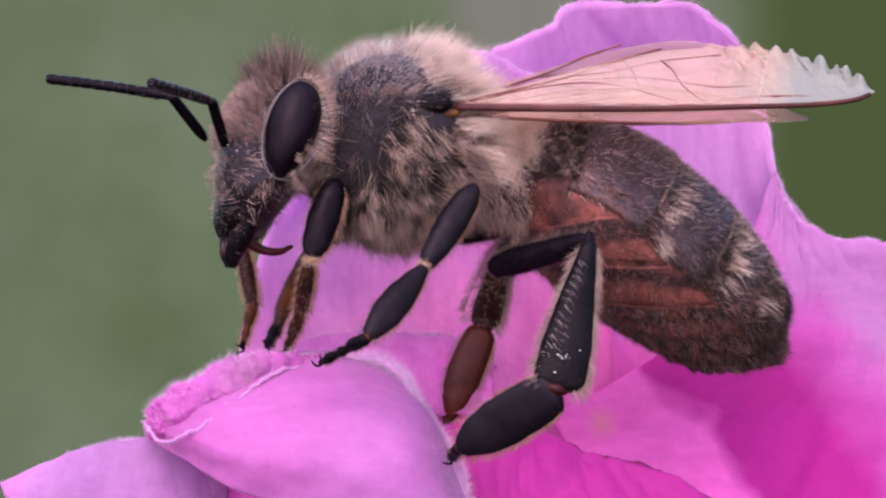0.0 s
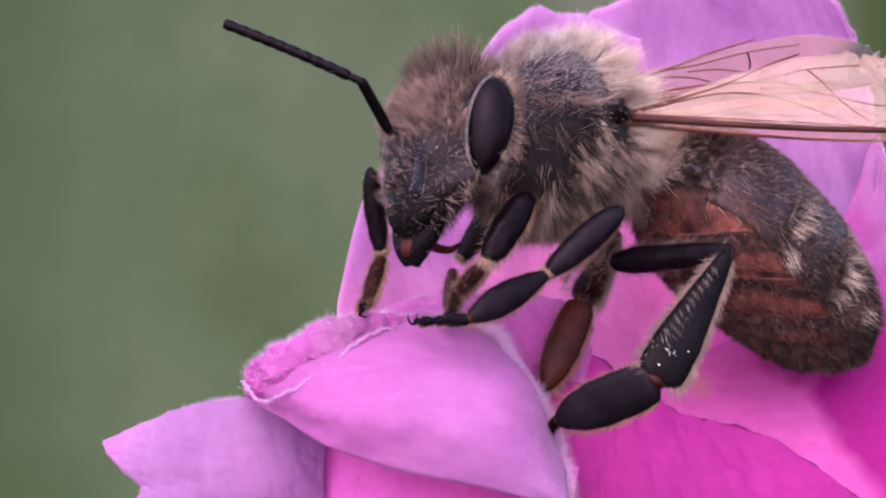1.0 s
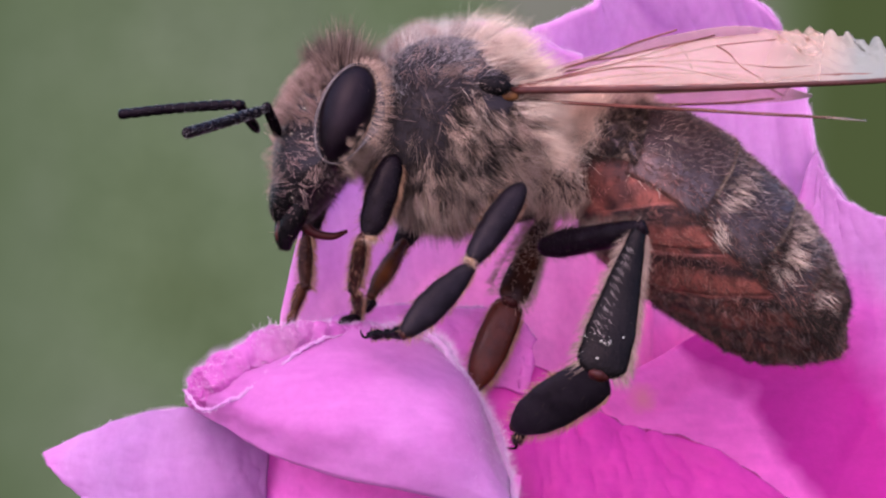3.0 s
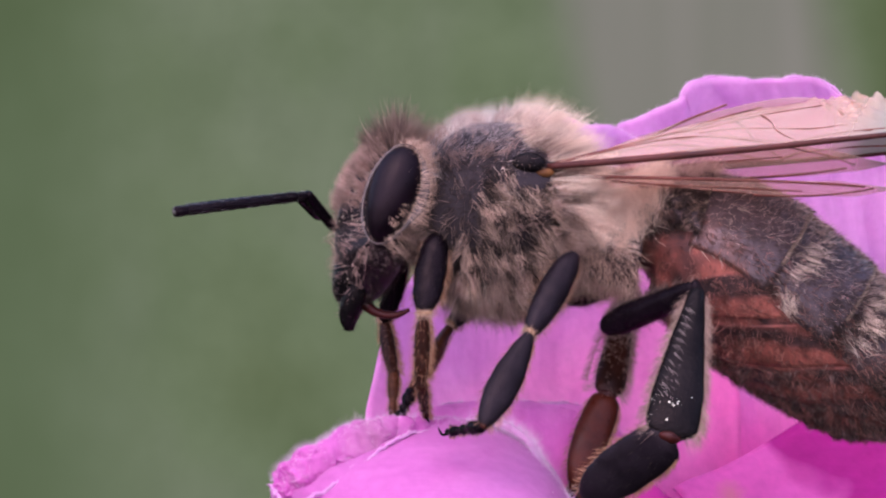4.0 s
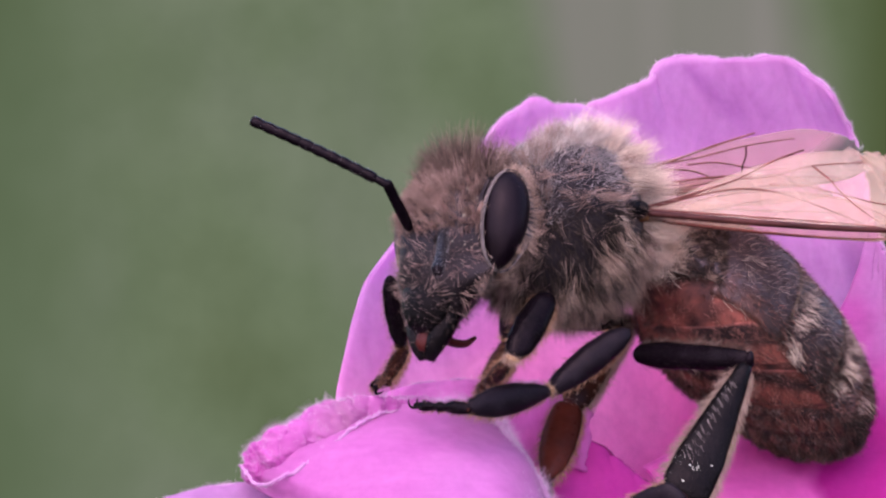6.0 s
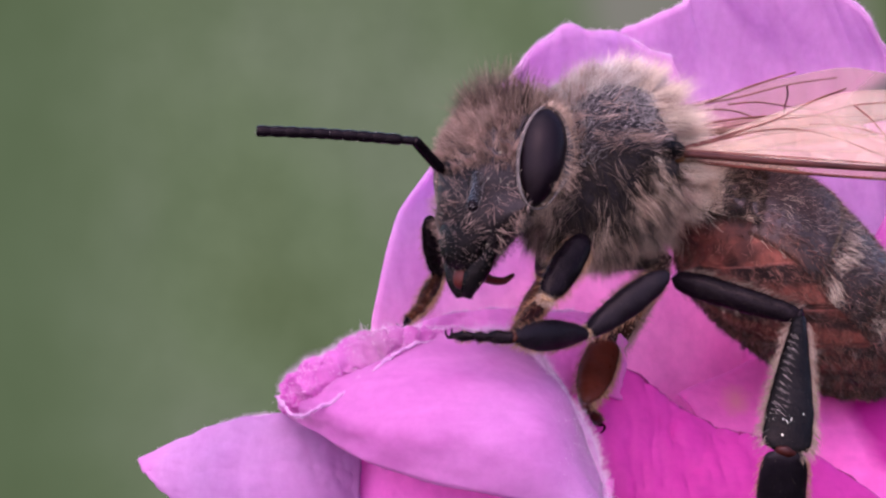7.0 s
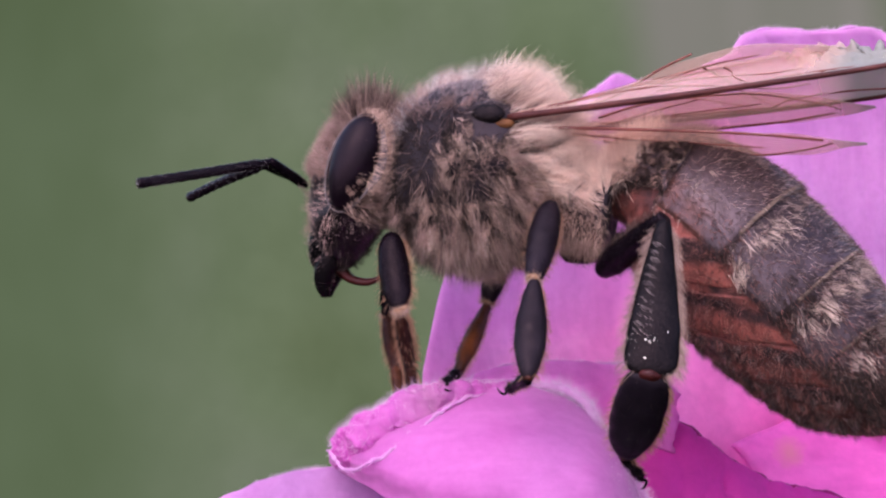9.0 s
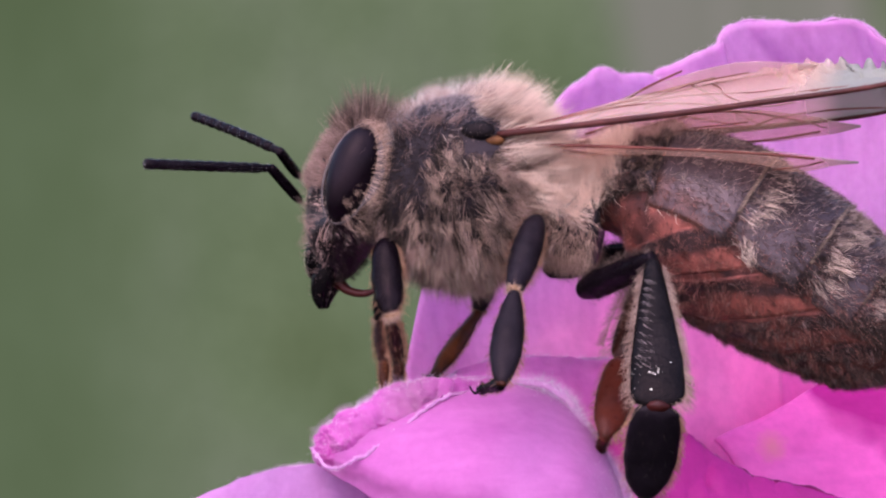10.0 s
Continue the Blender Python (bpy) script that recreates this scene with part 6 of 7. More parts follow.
    walk(MOVER['fore_l0'], [
        (0, pose(-0.001326, -0.001119, -0.000560, -126.8, 62.6, -136.2)),
        (0.5, pose(-0.001216, -0.001143, -0.000581, -131.9, 67.4, -142.2)),
        (1, pose(-0.001147, -0.001298, -0.000743, -120.6, 45.1, -156.9)),
        (1.5, pose(-0.001144, -0.001375, -0.000931, -126.9, 41.5, -172.1)),
        (2, pose(-0.001219, -0.001298, -0.001029, -123.6, 44.4, -172.3)),
        (3.5, pose(-0.001300, -0.001070, -0.000291, -125.7, 73.8, -126.8)),
        (4, pose(-0.001190, -0.001068, -0.000388, -114.8, 69.4, -115.7)),
        (4.5, pose(-0.001175, -0.001213, -0.000513, -117.7, 58.7, -136.2)),
        (5, pose(-0.001044, -0.001388, -0.000664, -113.6, 42.2, -149.8)),
        (5.5, pose(-0.001203, -0.001334, -0.000885, -109.0, 39.9, -153.9)),
        (7, pose(-0.001147, -0.001404, -0.000880, -112.6, 36.9, -154.6)),
        (7.5, pose(-0.001227, -0.001170, -0.000357, -119.3, 50.1, -147.7)),
        (8, pose(-0.001285, -0.001049, -0.000412, -112.6, 57.1, -121.0)),
        (8.5, pose(-0.001396, -0.001108, -0.000309, -137.1, 77.4, -131.1)),
        (9, pose(-0.001463, -0.000891, -0.001343, -50.4, 69.5, -44.5)),
        (9.5, pose(-0.001479, -0.000927, -0.001124, -46.1, 68.8, -41.8)),
        (10, pose(-0.001339, -0.000931, -0.001126, -61.3, 69.2, -57.5))])
    walk(MOVER['fore_l1'], [
        (0, pose(-0.001920, -0.001689, -0.002147, 113.7, 54.1, 97.1)),
        (0.5, pose(-0.001758, -0.001564, -0.002232, 105.6, 54.7, 90.5)),
        (1, pose(-0.002308, -0.001795, -0.002009, 135.4, 42.8, 77.7)),
        (1.5, pose(-0.002470, -0.001559, -0.002116, 133.5, 46.3, 68.2)),
        (2, pose(-0.002485, -0.001470, -0.002279, 133.9, 43.4, 64.2)),
        (3.5, pose(-0.001599, -0.001470, -0.002007, 103.5, 65.4, 99.8)),
        (4, pose(-0.001462, -0.001635, -0.002062, 101.2, 71.2, 97.9)),
        (4.5, pose(-0.001846, -0.001855, -0.002041, 111.2, 56.8, 86.2)),
        (5, pose(-0.002189, -0.002053, -0.001867, 123.1, 45.9, 70.3)),
        (5.5, pose(-0.002434, -0.001939, -0.002032, 128.5, 40.5, 62.0)),
        (7, pose(-0.002438, -0.002019, -0.001955, 126.5, 43.7, 64.3)),
        (7.5, pose(-0.002196, -0.001784, -0.001729, 132.6, 45.0, 86.1)),
        (8, pose(-0.001786, -0.001881, -0.001913, 109.0, 44.4, 91.7)),
        (8.5, pose(-0.001654, -0.001405, -0.002054, 103.3, 48.6, 105.4)),
        (9, pose(-0.001017, -0.001330, -0.003019, 81.2, 42.5, 93.0)),
        (9.5, pose(-0.000997, -0.001358, -0.002792, 87.0, 39.6, 96.8)),
        (10, pose(-0.000998, -0.001468, -0.002797, 86.8, 30.8, 95.0))])
    walk(MOVER['fore_l2'], [
        (0, pose(-0.002027, -0.000834, -0.003339, 126.4, 48.6, 106.1)),
        (0.5, pose(-0.001766, -0.000714, -0.003433, 111.5, 45.1, 93.0)),
        (1, pose(-0.002077, -0.000742, -0.003008, 109.8, 39.2, 60.3)),
        (1.5, pose(-0.002095, -0.000616, -0.003180, 137.3, 25.8, 54.3)),
        (2, pose(-0.002021, -0.000509, -0.003291, 120.3, 27.6, 47.0)),
        (3.5, pose(-0.001702, -0.000866, -0.003345, 87.3, 36.1, 85.2)),
        (4, pose(-0.001526, -0.001165, -0.003454, 84.9, 37.2, 83.5)),
        (4.5, pose(-0.001794, -0.001052, -0.003272, 105.6, 50.8, 80.7)),
        (5, pose(-0.001844, -0.001090, -0.002924, 114.3, 33.6, 59.8)),
        (5.5, pose(-0.001909, -0.000951, -0.002988, 103.9, 34.0, 47.3)),
        (7, pose(-0.001978, -0.001059, -0.002970, 114.2, 32.1, 52.3)),
        (7.5, pose(-0.002127, -0.000746, -0.002768, 122.6, 60.3, 85.3)),
        (8, pose(-0.001818, -0.000832, -0.002942, 104.8, 37.8, 87.4)),
        (8.5, pose(-0.001910, -0.000468, -0.003158, 95.3, 48.9, 98.6)),
        (9, pose(-0.001072, -0.000247, -0.004013, 78.0, 58.9, 88.6)),
        (9.5, pose(-0.001131, -0.000232, -0.003729, 89.7, 42.4, 99.0)),
        (10, pose(-0.001108, -0.000210, -0.003552, 89.6, 70.2, 96.7))])
    walk(MOVER['fore_r0'], [
        (0, pose(-0.002218, 0.001466, -0.000689, 143.7, 50.3, 123.1)),
        (0.5, pose(-0.002120, 0.001447, -0.000651, 145.6, 53.4, 126.4)),
        (1, pose(-0.002660, 0.002277, -0.001187, -38.2, 68.2, -75.5)),
        (1.5, pose(-0.002401, 0.002477, -0.001196, -41.6, 67.8, -88.6)),
        (2, pose(-0.002345, 0.002550, -0.001293, -36.8, 66.5, -86.6)),
        (3.5, pose(-0.002075, 0.001400, -0.000523, 122.1, 51.3, 114.8)),
        (4, pose(-0.001965, 0.001393, -0.000503, 121.9, 51.2, 114.6)),
        (4.5, pose(-0.001921, 0.001463, -0.000626, 150.0, 69.3, 125.8)),
        (5, pose(-0.002549, 0.002082, -0.001466, 31.4, 67.8, -1.2)),
        (5.5, pose(-0.002341, 0.002126, -0.001759, 25.8, 64.6, -13.7)),
        (7, pose(-0.002325, 0.002031, -0.001699, 56.2, 56.9, 19.6)),
        (7.5, pose(-0.001773, 0.001457, -0.000989, 97.6, 67.6, 65.9)),
        (8, pose(-0.002230, 0.001549, -0.000295, 121.2, 47.9, 102.5)),
        (8.5, pose(-0.002043, 0.001274, -0.000353, 112.8, 48.5, 113.6)),
        (9, pose(-0.002038, 0.001390, -0.001037, 103.3, 55.4, 112.6)),
        (9.5, pose(-0.001944, 0.001348, -0.000644, 105.7, 55.4, 113.9)),
        (10, pose(-0.001785, 0.001402, -0.000861, 106.9, 56.2, 112.9))])
    walk(MOVER['fore_r1'], [
        (0, pose(-0.002843, 0.002424, -0.002064, -65.2, 54.2, -81.0)),
        (0.5, pose(-0.002753, 0.002305, -0.002086, -67.9, 39.2, -87.0)),
        (1, pose(-0.002484, 0.001599, -0.002936, -92.6, 26.8, -130.8)),
        (1.5, pose(-0.002384, 0.001799, -0.002858, -96.0, 24.2, -142.5)),
        (2, pose(-0.002299, 0.001766, -0.003100, -88.4, 20.3, -140.8)),
        (3.5, pose(-0.002544, 0.002415, -0.001919, -66.6, 53.2, -75.2)),
        (4, pose(-0.002433, 0.002411, -0.001897, -64.6, 53.0, -73.6)),
        (4.5, pose(-0.002291, 0.001977, -0.002298, -92.4, 27.4, -111.6)),
        (5, pose(-0.001873, 0.002066, -0.003122, -87.0, 9.0, -128.1)),
        (5.5, pose(-0.001596, 0.001944, -0.003374, -101.2, 16.4, -143.6)),
        (7, pose(-0.001404, 0.002358, -0.003196, -99.0, 12.9, -140.1)),
        (7.5, pose(-0.001494, 0.002078, -0.002643, -119.1, 26.2, -139.9)),
        (8, pose(-0.002490, 0.002721, -0.001620, -75.6, 42.5, -92.3)),
        (8.5, pose(-0.002519, 0.002359, -0.001693, -84.8, 56.9, -81.9)),
        (9, pose(-0.002429, 0.002328, -0.002508, -57.0, 56.9, -54.7)),
        (9.5, pose(-0.002354, 0.002275, -0.002117, -68.1, 57.7, -64.3)),
        (10, pose(-0.002171, 0.002318, -0.002348, -65.7, 43.4, -68.8))])
    walk(MOVER['fore_r2'], [
        (0, pose(-0.002709, 0.001575, -0.003257, -104.6, 47.5, -113.2)),
        (0.5, pose(-0.002693, 0.001167, -0.003015, -101.3, 67.2, -112.6)),
        (1, pose(-0.003342, 0.000605, -0.003598, 100.0, -7.3, -129.1)),
        (1.5, pose(-0.003450, 0.000984, -0.003459, 104.3, -4.5, -135.5)),
        (2, pose(-0.003368, 0.000893, -0.003609, 106.0, -5.9, -142.9)),
        (3.5, pose(-0.002318, 0.001562, -0.003096, -83.5, 66.6, -87.2)),
        (4, pose(-0.002182, 0.001563, -0.003072, -88.8, 75.1, -91.9)),
        (4.5, pose(-0.002771, 0.000763, -0.002975, -102.1, 32.5, -118.1)),
        (5, pose(-0.002769, 0.000924, -0.003351, -84.8, 6.1, -127.5)),
        (5.5, pose(-0.002731, 0.001107, -0.003788, 104.7, -2.8, -136.5)),
        (7, pose(-0.002503, 0.001439, -0.003525, -115.3, 1.5, -143.4)),
        (7.5, pose(-0.002504, 0.001230, -0.003294, -117.5, 7.0, -130.1)),
        (8, pose(-0.002534, 0.001638, -0.002614, -101.7, 36.9, -108.9)),
        (8.5, pose(-0.002406, 0.001566, -0.002925, -96.5, 63.8, -91.3)),
        (9, pose(-0.001965, 0.001674, -0.003741, -53.3, 63.2, -49.2)),
        (9.5, pose(-0.002013, 0.001567, -0.003359, -71.9, 49.5, -69.1)),
        (10, pose(-0.001785, 0.001322, -0.003359, -76.5, 57.7, -72.7))])
    walk(MOVER['mid_r0'], [
        (0, pose(0.000500, 0.001500, -0.000700, -175.2, 35.2, 173.6)),
        (0.5, pose(0.000500, 0.001500, -0.000700, -175.1, 36.6, 173.6)),
        (1, pose(0.000500, 0.001235, -0.001094, -147.7, 60.5, 171.0)),
        (1.5, pose(0.000500, 0.001160, -0.001186, 84.6, 56.5, 37.4)),
        (2, pose(0.000500, 0.001160, -0.001186, 78.1, 62.2, 28.9)),
        (3.5, pose(0.000500, 0.001637, -0.000436, 175.5, 46.1, 175.5)),
        (4, pose(0.000500, 0.001637, -0.000436, 175.6, 47.7, 175.5)),
        (4.5, pose(0.000500, 0.001374, -0.000902, -165.5, 47.7, 172.7)),
        (5, pose(0.000500, 0.001198, -0.001141, 106.6, 58.3, 62.9)),
        (5.5, pose(0.000500, 0.001121, -0.001232, 83.7, 61.0, 37.5)),
        (7, pose(0.000500, 0.001121, -0.001232, 91.1, 59.7, 45.0)),
        (7.5, pose(0.000500, 0.001271, -0.001047, -176.6, 45.1, 142.8)),
        (8, pose(0.000500, 0.001585, -0.000543, -178.5, 37.9, 171.8)),
        (8.5, pose(0.000500, 0.001662, -0.000382, 136.8, 43.0, 135.2)),
        (9, pose(0.000500, 0.001730, -0.000218, 145.5, 74.1, 157.2)),
        (9.5, pose(0.000500, 0.001730, -0.000218, 114.8, 51.7, 122.0)),
        (10, pose(0.000500, 0.001708, -0.000273, 109.9, 55.1, 115.7))])
    walk(MOVER['mid_r1'], [
        (0, pose(-0.001561, 0.001731, -0.002163, -113.0, 41.7, -118.4)),
        (0.5, pose(-0.001579, 0.001732, -0.002251, -121.9, 35.6, -122.9)),
        (1, pose(-0.000698, 0.001425, -0.003231, -74.0, 9.7, -122.7)),
        (1.5, pose(0.001429, 0.001871, -0.002951, -111.6, 24.6, -153.1)),
        (2, pose(0.001364, 0.001637, -0.003060, -111.1, 25.1, -155.5)),
        (3.5, pose(-0.000972, 0.001752, -0.001973, -121.7, 36.3, -110.7)),
        (4, pose(-0.000985, 0.001754, -0.002074, -126.8, 39.7, -115.9)),
        (4.5, pose(-0.001163, 0.001587, -0.002742, -123.3, 29.4, -132.2)),
        (5, pose(0.001006, 0.002188, -0.002943, -100.6, 20.5, -135.4)),
        (5.5, pose(0.001315, 0.001747, -0.003083, -98.8, 16.8, -142.4)),
        (7, pose(0.001256, 0.001876, -0.003060, -99.9, 20.3, -141.6)),
        (7.5, pose(-0.000690, 0.002176, -0.002546, -95.1, 28.8, -123.9)),
        (8, pose(-0.001510, 0.001877, -0.002127, -124.6, 35.8, -123.4)),
        (8.5, pose(-0.000598, 0.002752, -0.001828, -179.8, 62.6, -171.5)),
        (9, pose(-0.000052, 0.001962, -0.002309, -117.2, 49.4, -97.7)),
        (9.5, pose(-0.000197, 0.002843, -0.001879, -149.8, 53.9, -128.5)),
        (10, pose(-0.000024, 0.002800, -0.002010, -140.9, 48.8, -119.7))])
    walk(MOVER['mid_r2'], [
        (0, pose(-0.002354, 0.000264, -0.003651, -106.9, 19.0, -108.2)),
        (0.5, pose(-0.002565, 0.000205, -0.003552, -117.3, 17.6, -111.8)),
        (1, pose(-0.001888, -0.000428, -0.003608, 100.9, -11.5, -133.4)),
        (1.5, pose(-0.000382, 0.000951, -0.003884, 105.9, -7.9, -142.9)),
        (2, pose(-0.000477, 0.000797, -0.004010, 106.5, -8.7, -146.0)),
        (3.5, pose(-0.001609, 0.000066, -0.003296, -154.5, 55.5, -150.0)),
        (4, pose(-0.001737, 0.000208, -0.003503, -121.0, 45.2, -114.1)),
        (4.5, pose(-0.002470, 0.000142, -0.003837, 93.5, 4.5, -115.6)),
        (5, pose(-0.000484, 0.000718, -0.003727, 101.7, -8.0, -133.8)),
        (5.5, pose(-0.000381, 0.000442, -0.003730, 105.7, -7.9, -142.1)),
        (7, pose(-0.000388, 0.000576, -0.003837, 105.4, -10.4, -140.6)),
        (7.5, pose(-0.001785, 0.000550, -0.003623, 97.3, 0.7, -123.3)),
        (8, pose(-0.002509, 0.000365, -0.003434, -119.5, 16.2, -110.5)),
        (8.5, pose(-0.001616, 0.002600, -0.003812, 89.6, 20.4, -92.5)),
        (9, pose(-0.000248, 0.000522, -0.004008, 90.1, 21.0, -89.4)),
        (9.5, pose(-0.001018, 0.001810, -0.003683, 91.1, 13.6, -84.3)),
        (10, pose(-0.000755, 0.001521, -0.003690, 90.0, 17.8, -90.2))])
    walk(MOVER['hind_r0'], [
        (0, pose(0.001600, 0.001500, -0.001700, -7.5, -3.3, 40.4)),
        (0.5, pose(0.001600, 0.001500, -0.001700, -9.6, -4.1, 44.5)),
        (1, pose(0.001600, 0.001096, -0.002084, -6.8, 10.7, 10.4)),
        (1.5, pose(0.001600, 0.000986, -0.002171, -15.5, 3.4, -4.2)),
        (2, pose(0.001600, 0.000986, -0.002171, -12.7, 4.2, -15.6)),
        (3.5, pose(0.001600, 0.001724, -0.001433, -12.1, -15.5, 49.8)),
        (4, pose(0.001600, 0.001724, -0.001433, -10.7, -15.9, 46.1)),
        (4.5, pose(0.001600, 0.001304, -0.001899, -9.3, 1.4, 25.3)),
        (5, pose(0.001600, 0.001041, -0.002128, -21.8, -1.4, 11.2)),
        (5.5, pose(0.001600, 0.000931, -0.002213, -16.7, 0.8, -9.6)),
        (7, pose(0.001600, 0.000931, -0.002213, -17.8, 1.4, -3.5)),
        (7.5, pose(0.001600, 0.001149, -0.002039, -10.9, 5.9, 22.4)),
        (8, pose(0.001600, 0.001637, -0.001542, -16.7, -14.1, 41.5)),
        (8.5, pose(0.001600, 0.001766, -0.001377, -1.5, -14.4, 42.9)),
        (9, pose(0.001600, 0.001886, -0.001205, 7.8, -13.7, 22.5)),
        (9.5, pose(0.001600, 0.001886, -0.001205, 6.9, -17.3, 21.6)),
        (10, pose(0.001600, 0.001847, -0.001263, 7.3, -14.6, 16.8))])
    walk(MOVER['hind_r1'], [
        (0, pose(0.003390, 0.003022, -0.001564, -112.6, 41.2, -118.0)),
        (0.5, pose(0.003275, 0.003144, -0.001532, -110.7, 41.2, -116.5)),
        (1, pose(0.003874, 0.001513, -0.002523, -111.8, 14.6, -139.8)),
        (1.5, pose(0.003942, 0.000814, -0.002312, -115.2, 19.2, -153.6)),
        (2, pose(0.003860, 0.000355, -0.002342, -116.4, 20.4, -157.5)),
        (3.5, pose(0.003062, 0.003457, -0.000802, -114.4, 53.7, -111.8)),
        (4, pose(0.003167, 0.003356, -0.000788, -115.6, 57.0, -113.7)),
        (4.5, pose(0.003727, 0.002309, -0.001956, -112.6, 27.4, -123.7)),
        (5, pose(0.003907, 0.001502, -0.002074, -114.1, 23.4, -144.7)),
        (5.5, pose(0.003920, 0.000537, -0.002247, -117.3, 25.8, -156.9)),
        (7, pose(0.003948, 0.000786, -0.002271, -116.3, 24.6, -153.8)),
        (7.5, pose(0.003764, 0.002041, -0.002281, -117.9, 19.8, -136.4)),
        (8, pose(0.003311, 0.003148, -0.000970, -116.4, 43.6, -120.6)),
        (8.5, pose(0.003268, 0.003319, -0.000789, -114.5, 59.2, -105.7)),
        (9, pose(0.003712, 0.002761, -0.000648, -96.6, 51.4, -84.2)),
        (9.5, pose(0.003689, 0.002713, -0.000505, -113.5, 51.1, -96.7)),
        (10, pose(0.003779, 0.002505, -0.000668, -112.0, 55.8, -99.2))])
    walk(MOVER['hind_r2'], [
        (0, pose(0.002227, 0.000831, -0.003732, -159.5, 67.2, -170.7)),
        (0.5, pose(0.002169, 0.000927, -0.003702, -163.6, 66.9, -175.1)),
        (1, pose(0.001440, -0.000544, -0.003358, -111.5, 51.2, -149.2)),
        (1.5, pose(0.001156, -0.000565, -0.003398, -97.7, 38.0, -145.1)),
        (2, pose(0.001007, -0.000828, -0.003487, -95.6, 35.0, -145.9)),
        (3.5, pose(0.002337, 0.001645, -0.003456, 179.2, 69.9, 178.0)),
        (4, pose(0.002447, 0.001713, -0.003551, -145.1, 63.4, -143.1)),
        (4.5, pose(0.002102, -0.000122, -0.003475, -146.7, 68.1, -167.4)),
        (5, pose(0.001438, -0.000242, -0.003384, -103.1, 37.7, -139.8)),
        (5.5, pose(0.001193, -0.000627, -0.003683, -93.3, 35.8, -140.4)),
        (7, pose(0.001259, -0.000536, -0.003641, -98.9, 21.8, -141.2)),
        (7.5, pose(0.001519, -0.000097, -0.003396, -108.2, 42.0, -135.8)),
        (8, pose(0.002097, 0.001095, -0.003243, -143.1, 66.0, -152.2)),
        (8.5, pose(0.002814, 0.001697, -0.003621, -140.0, 65.1, -130.5)),
        (9, pose(0.003922, 0.000715, -0.003222, -131.6, 70.7, -117.3)),
        (9.5, pose(0.003447, 0.000660, -0.003070, -114.0, 68.0, -101.5)),
        (10, pose(0.003482, 0.000677, -0.003393, -113.2, 51.5, -98.9))])
    walk(MOVER['hind_r3'], [
        (0, pose(0.001394, 0.000695, -0.005739, 117.7, 33.8, 93.4)),
        (0.5, pose(0.001286, 0.000851, -0.005779, 117.7, 33.9, 93.5)),
        (1, pose(0.000270, -0.001245, -0.005055, 114.5, 36.9, 61.7)),
        (1.5, pose(-0.000250, -0.001548, -0.004738, 119.0, 39.3, 54.9)),
        (2, pose(-0.000472, -0.001827, -0.004733, 117.7, 38.4, 51.3)),
        (3.5, pose(0.001533, 0.001674, -0.005652, 116.2, 27.1, 101.8)),
        (4, pose(0.001667, 0.001127, -0.005496, 116.1, 26.3, 101.4)),
        (4.5, pose(0.001273, -0.000306, -0.005579, 114.5, 34.7, 81.6)),
        (5, pose(0.000123, -0.001354, -0.004714, 110.3, 41.8, 61.0)),
        (5.5, pose(-0.000167, -0.001753, -0.004956, 104.7, 43.0, 49.7)),
        (7, pose(-0.000315, -0.001802, -0.004450, 21.5, 37.0, 3.8)),
        (7.5, pose(0.000361, -0.001224, -0.004853, 29.2, 52.1, 11.8)),
        (8, pose(0.001314, 0.000683, -0.005231, 38.4, 50.8, 33.1)),
        (8.5, pose(0.002219, 0.001000, -0.005595, 108.7, 18.7, 102.9)),
        (9, pose(0.003592, 0.000076, -0.005276, 107.3, 19.0, 109.2)),
        (9.5, pose(0.003284, -0.000141, -0.005087, 106.3, 15.0, 106.7)),
        (10, pose(0.003272, -0.000662, -0.005096, 107.6, 15.5, 105.0))])
    walk(MOVER['ant_l0'], [
        (0, pose(-0.000840, -0.000267, 0.000110, 107.3, -45.7, -122.6)),
        (0.5, pose(-0.000787, -0.000287, -0.000062, 107.0, -47.7, -122.2)),
        (1, pose(-0.000804, -0.000240, -0.000230, 97.1, -3.6, -129.2)),
        (1.5, pose(-0.000675, -0.000396, -0.000120, 97.2, 3.8, -126.7)),
        (2, pose(-0.000742, -0.000311, 0.000103, 96.9, -8.5, -119.7)),
        (3.5, pose(-0.000952, -0.000289, -0.000089, 110.0, -26.7, -112.0)),
        (4, pose(-0.000952, -0.000289, -0.000206, 112.6, -32.0, -117.3)),
        (4.5, pose(-0.000737, -0.000307, -0.000182, 108.0, -20.1, -130.8)),
        (5, pose(-0.000775, -0.000278, -0.000058, 102.4, -6.2, -121.8)),
        (5.5, pose(-0.000703, -0.000352, 0.000052, 102.6, -5.9, -129.9)),
        (7, pose(-0.000739, -0.000311, -0.000058, 102.6, -6.4, -127.9)),
        (7.5, pose(-0.000704, -0.000329, -0.000108, 105.9, -22.1, -127.0)),
        (8, pose(-0.000826, -0.000284, -0.000032, 110.7, -27.9, -118.4)),
        (8.5, pose(-0.001017, -0.000314, -0.000108, 114.0, -9.6, -113.4)),
        (9, pose(-0.001036, -0.000340, 0.000054, 114.5, -20.8, -110.2)),
        (9.5, pose(-0.001130, -0.000367, -0.000139, 114.0, -0.1, -105.5)),
        (10, pose(-0.001083, -0.000347, -0.000038, 113.7, -31.0, -106.5))])
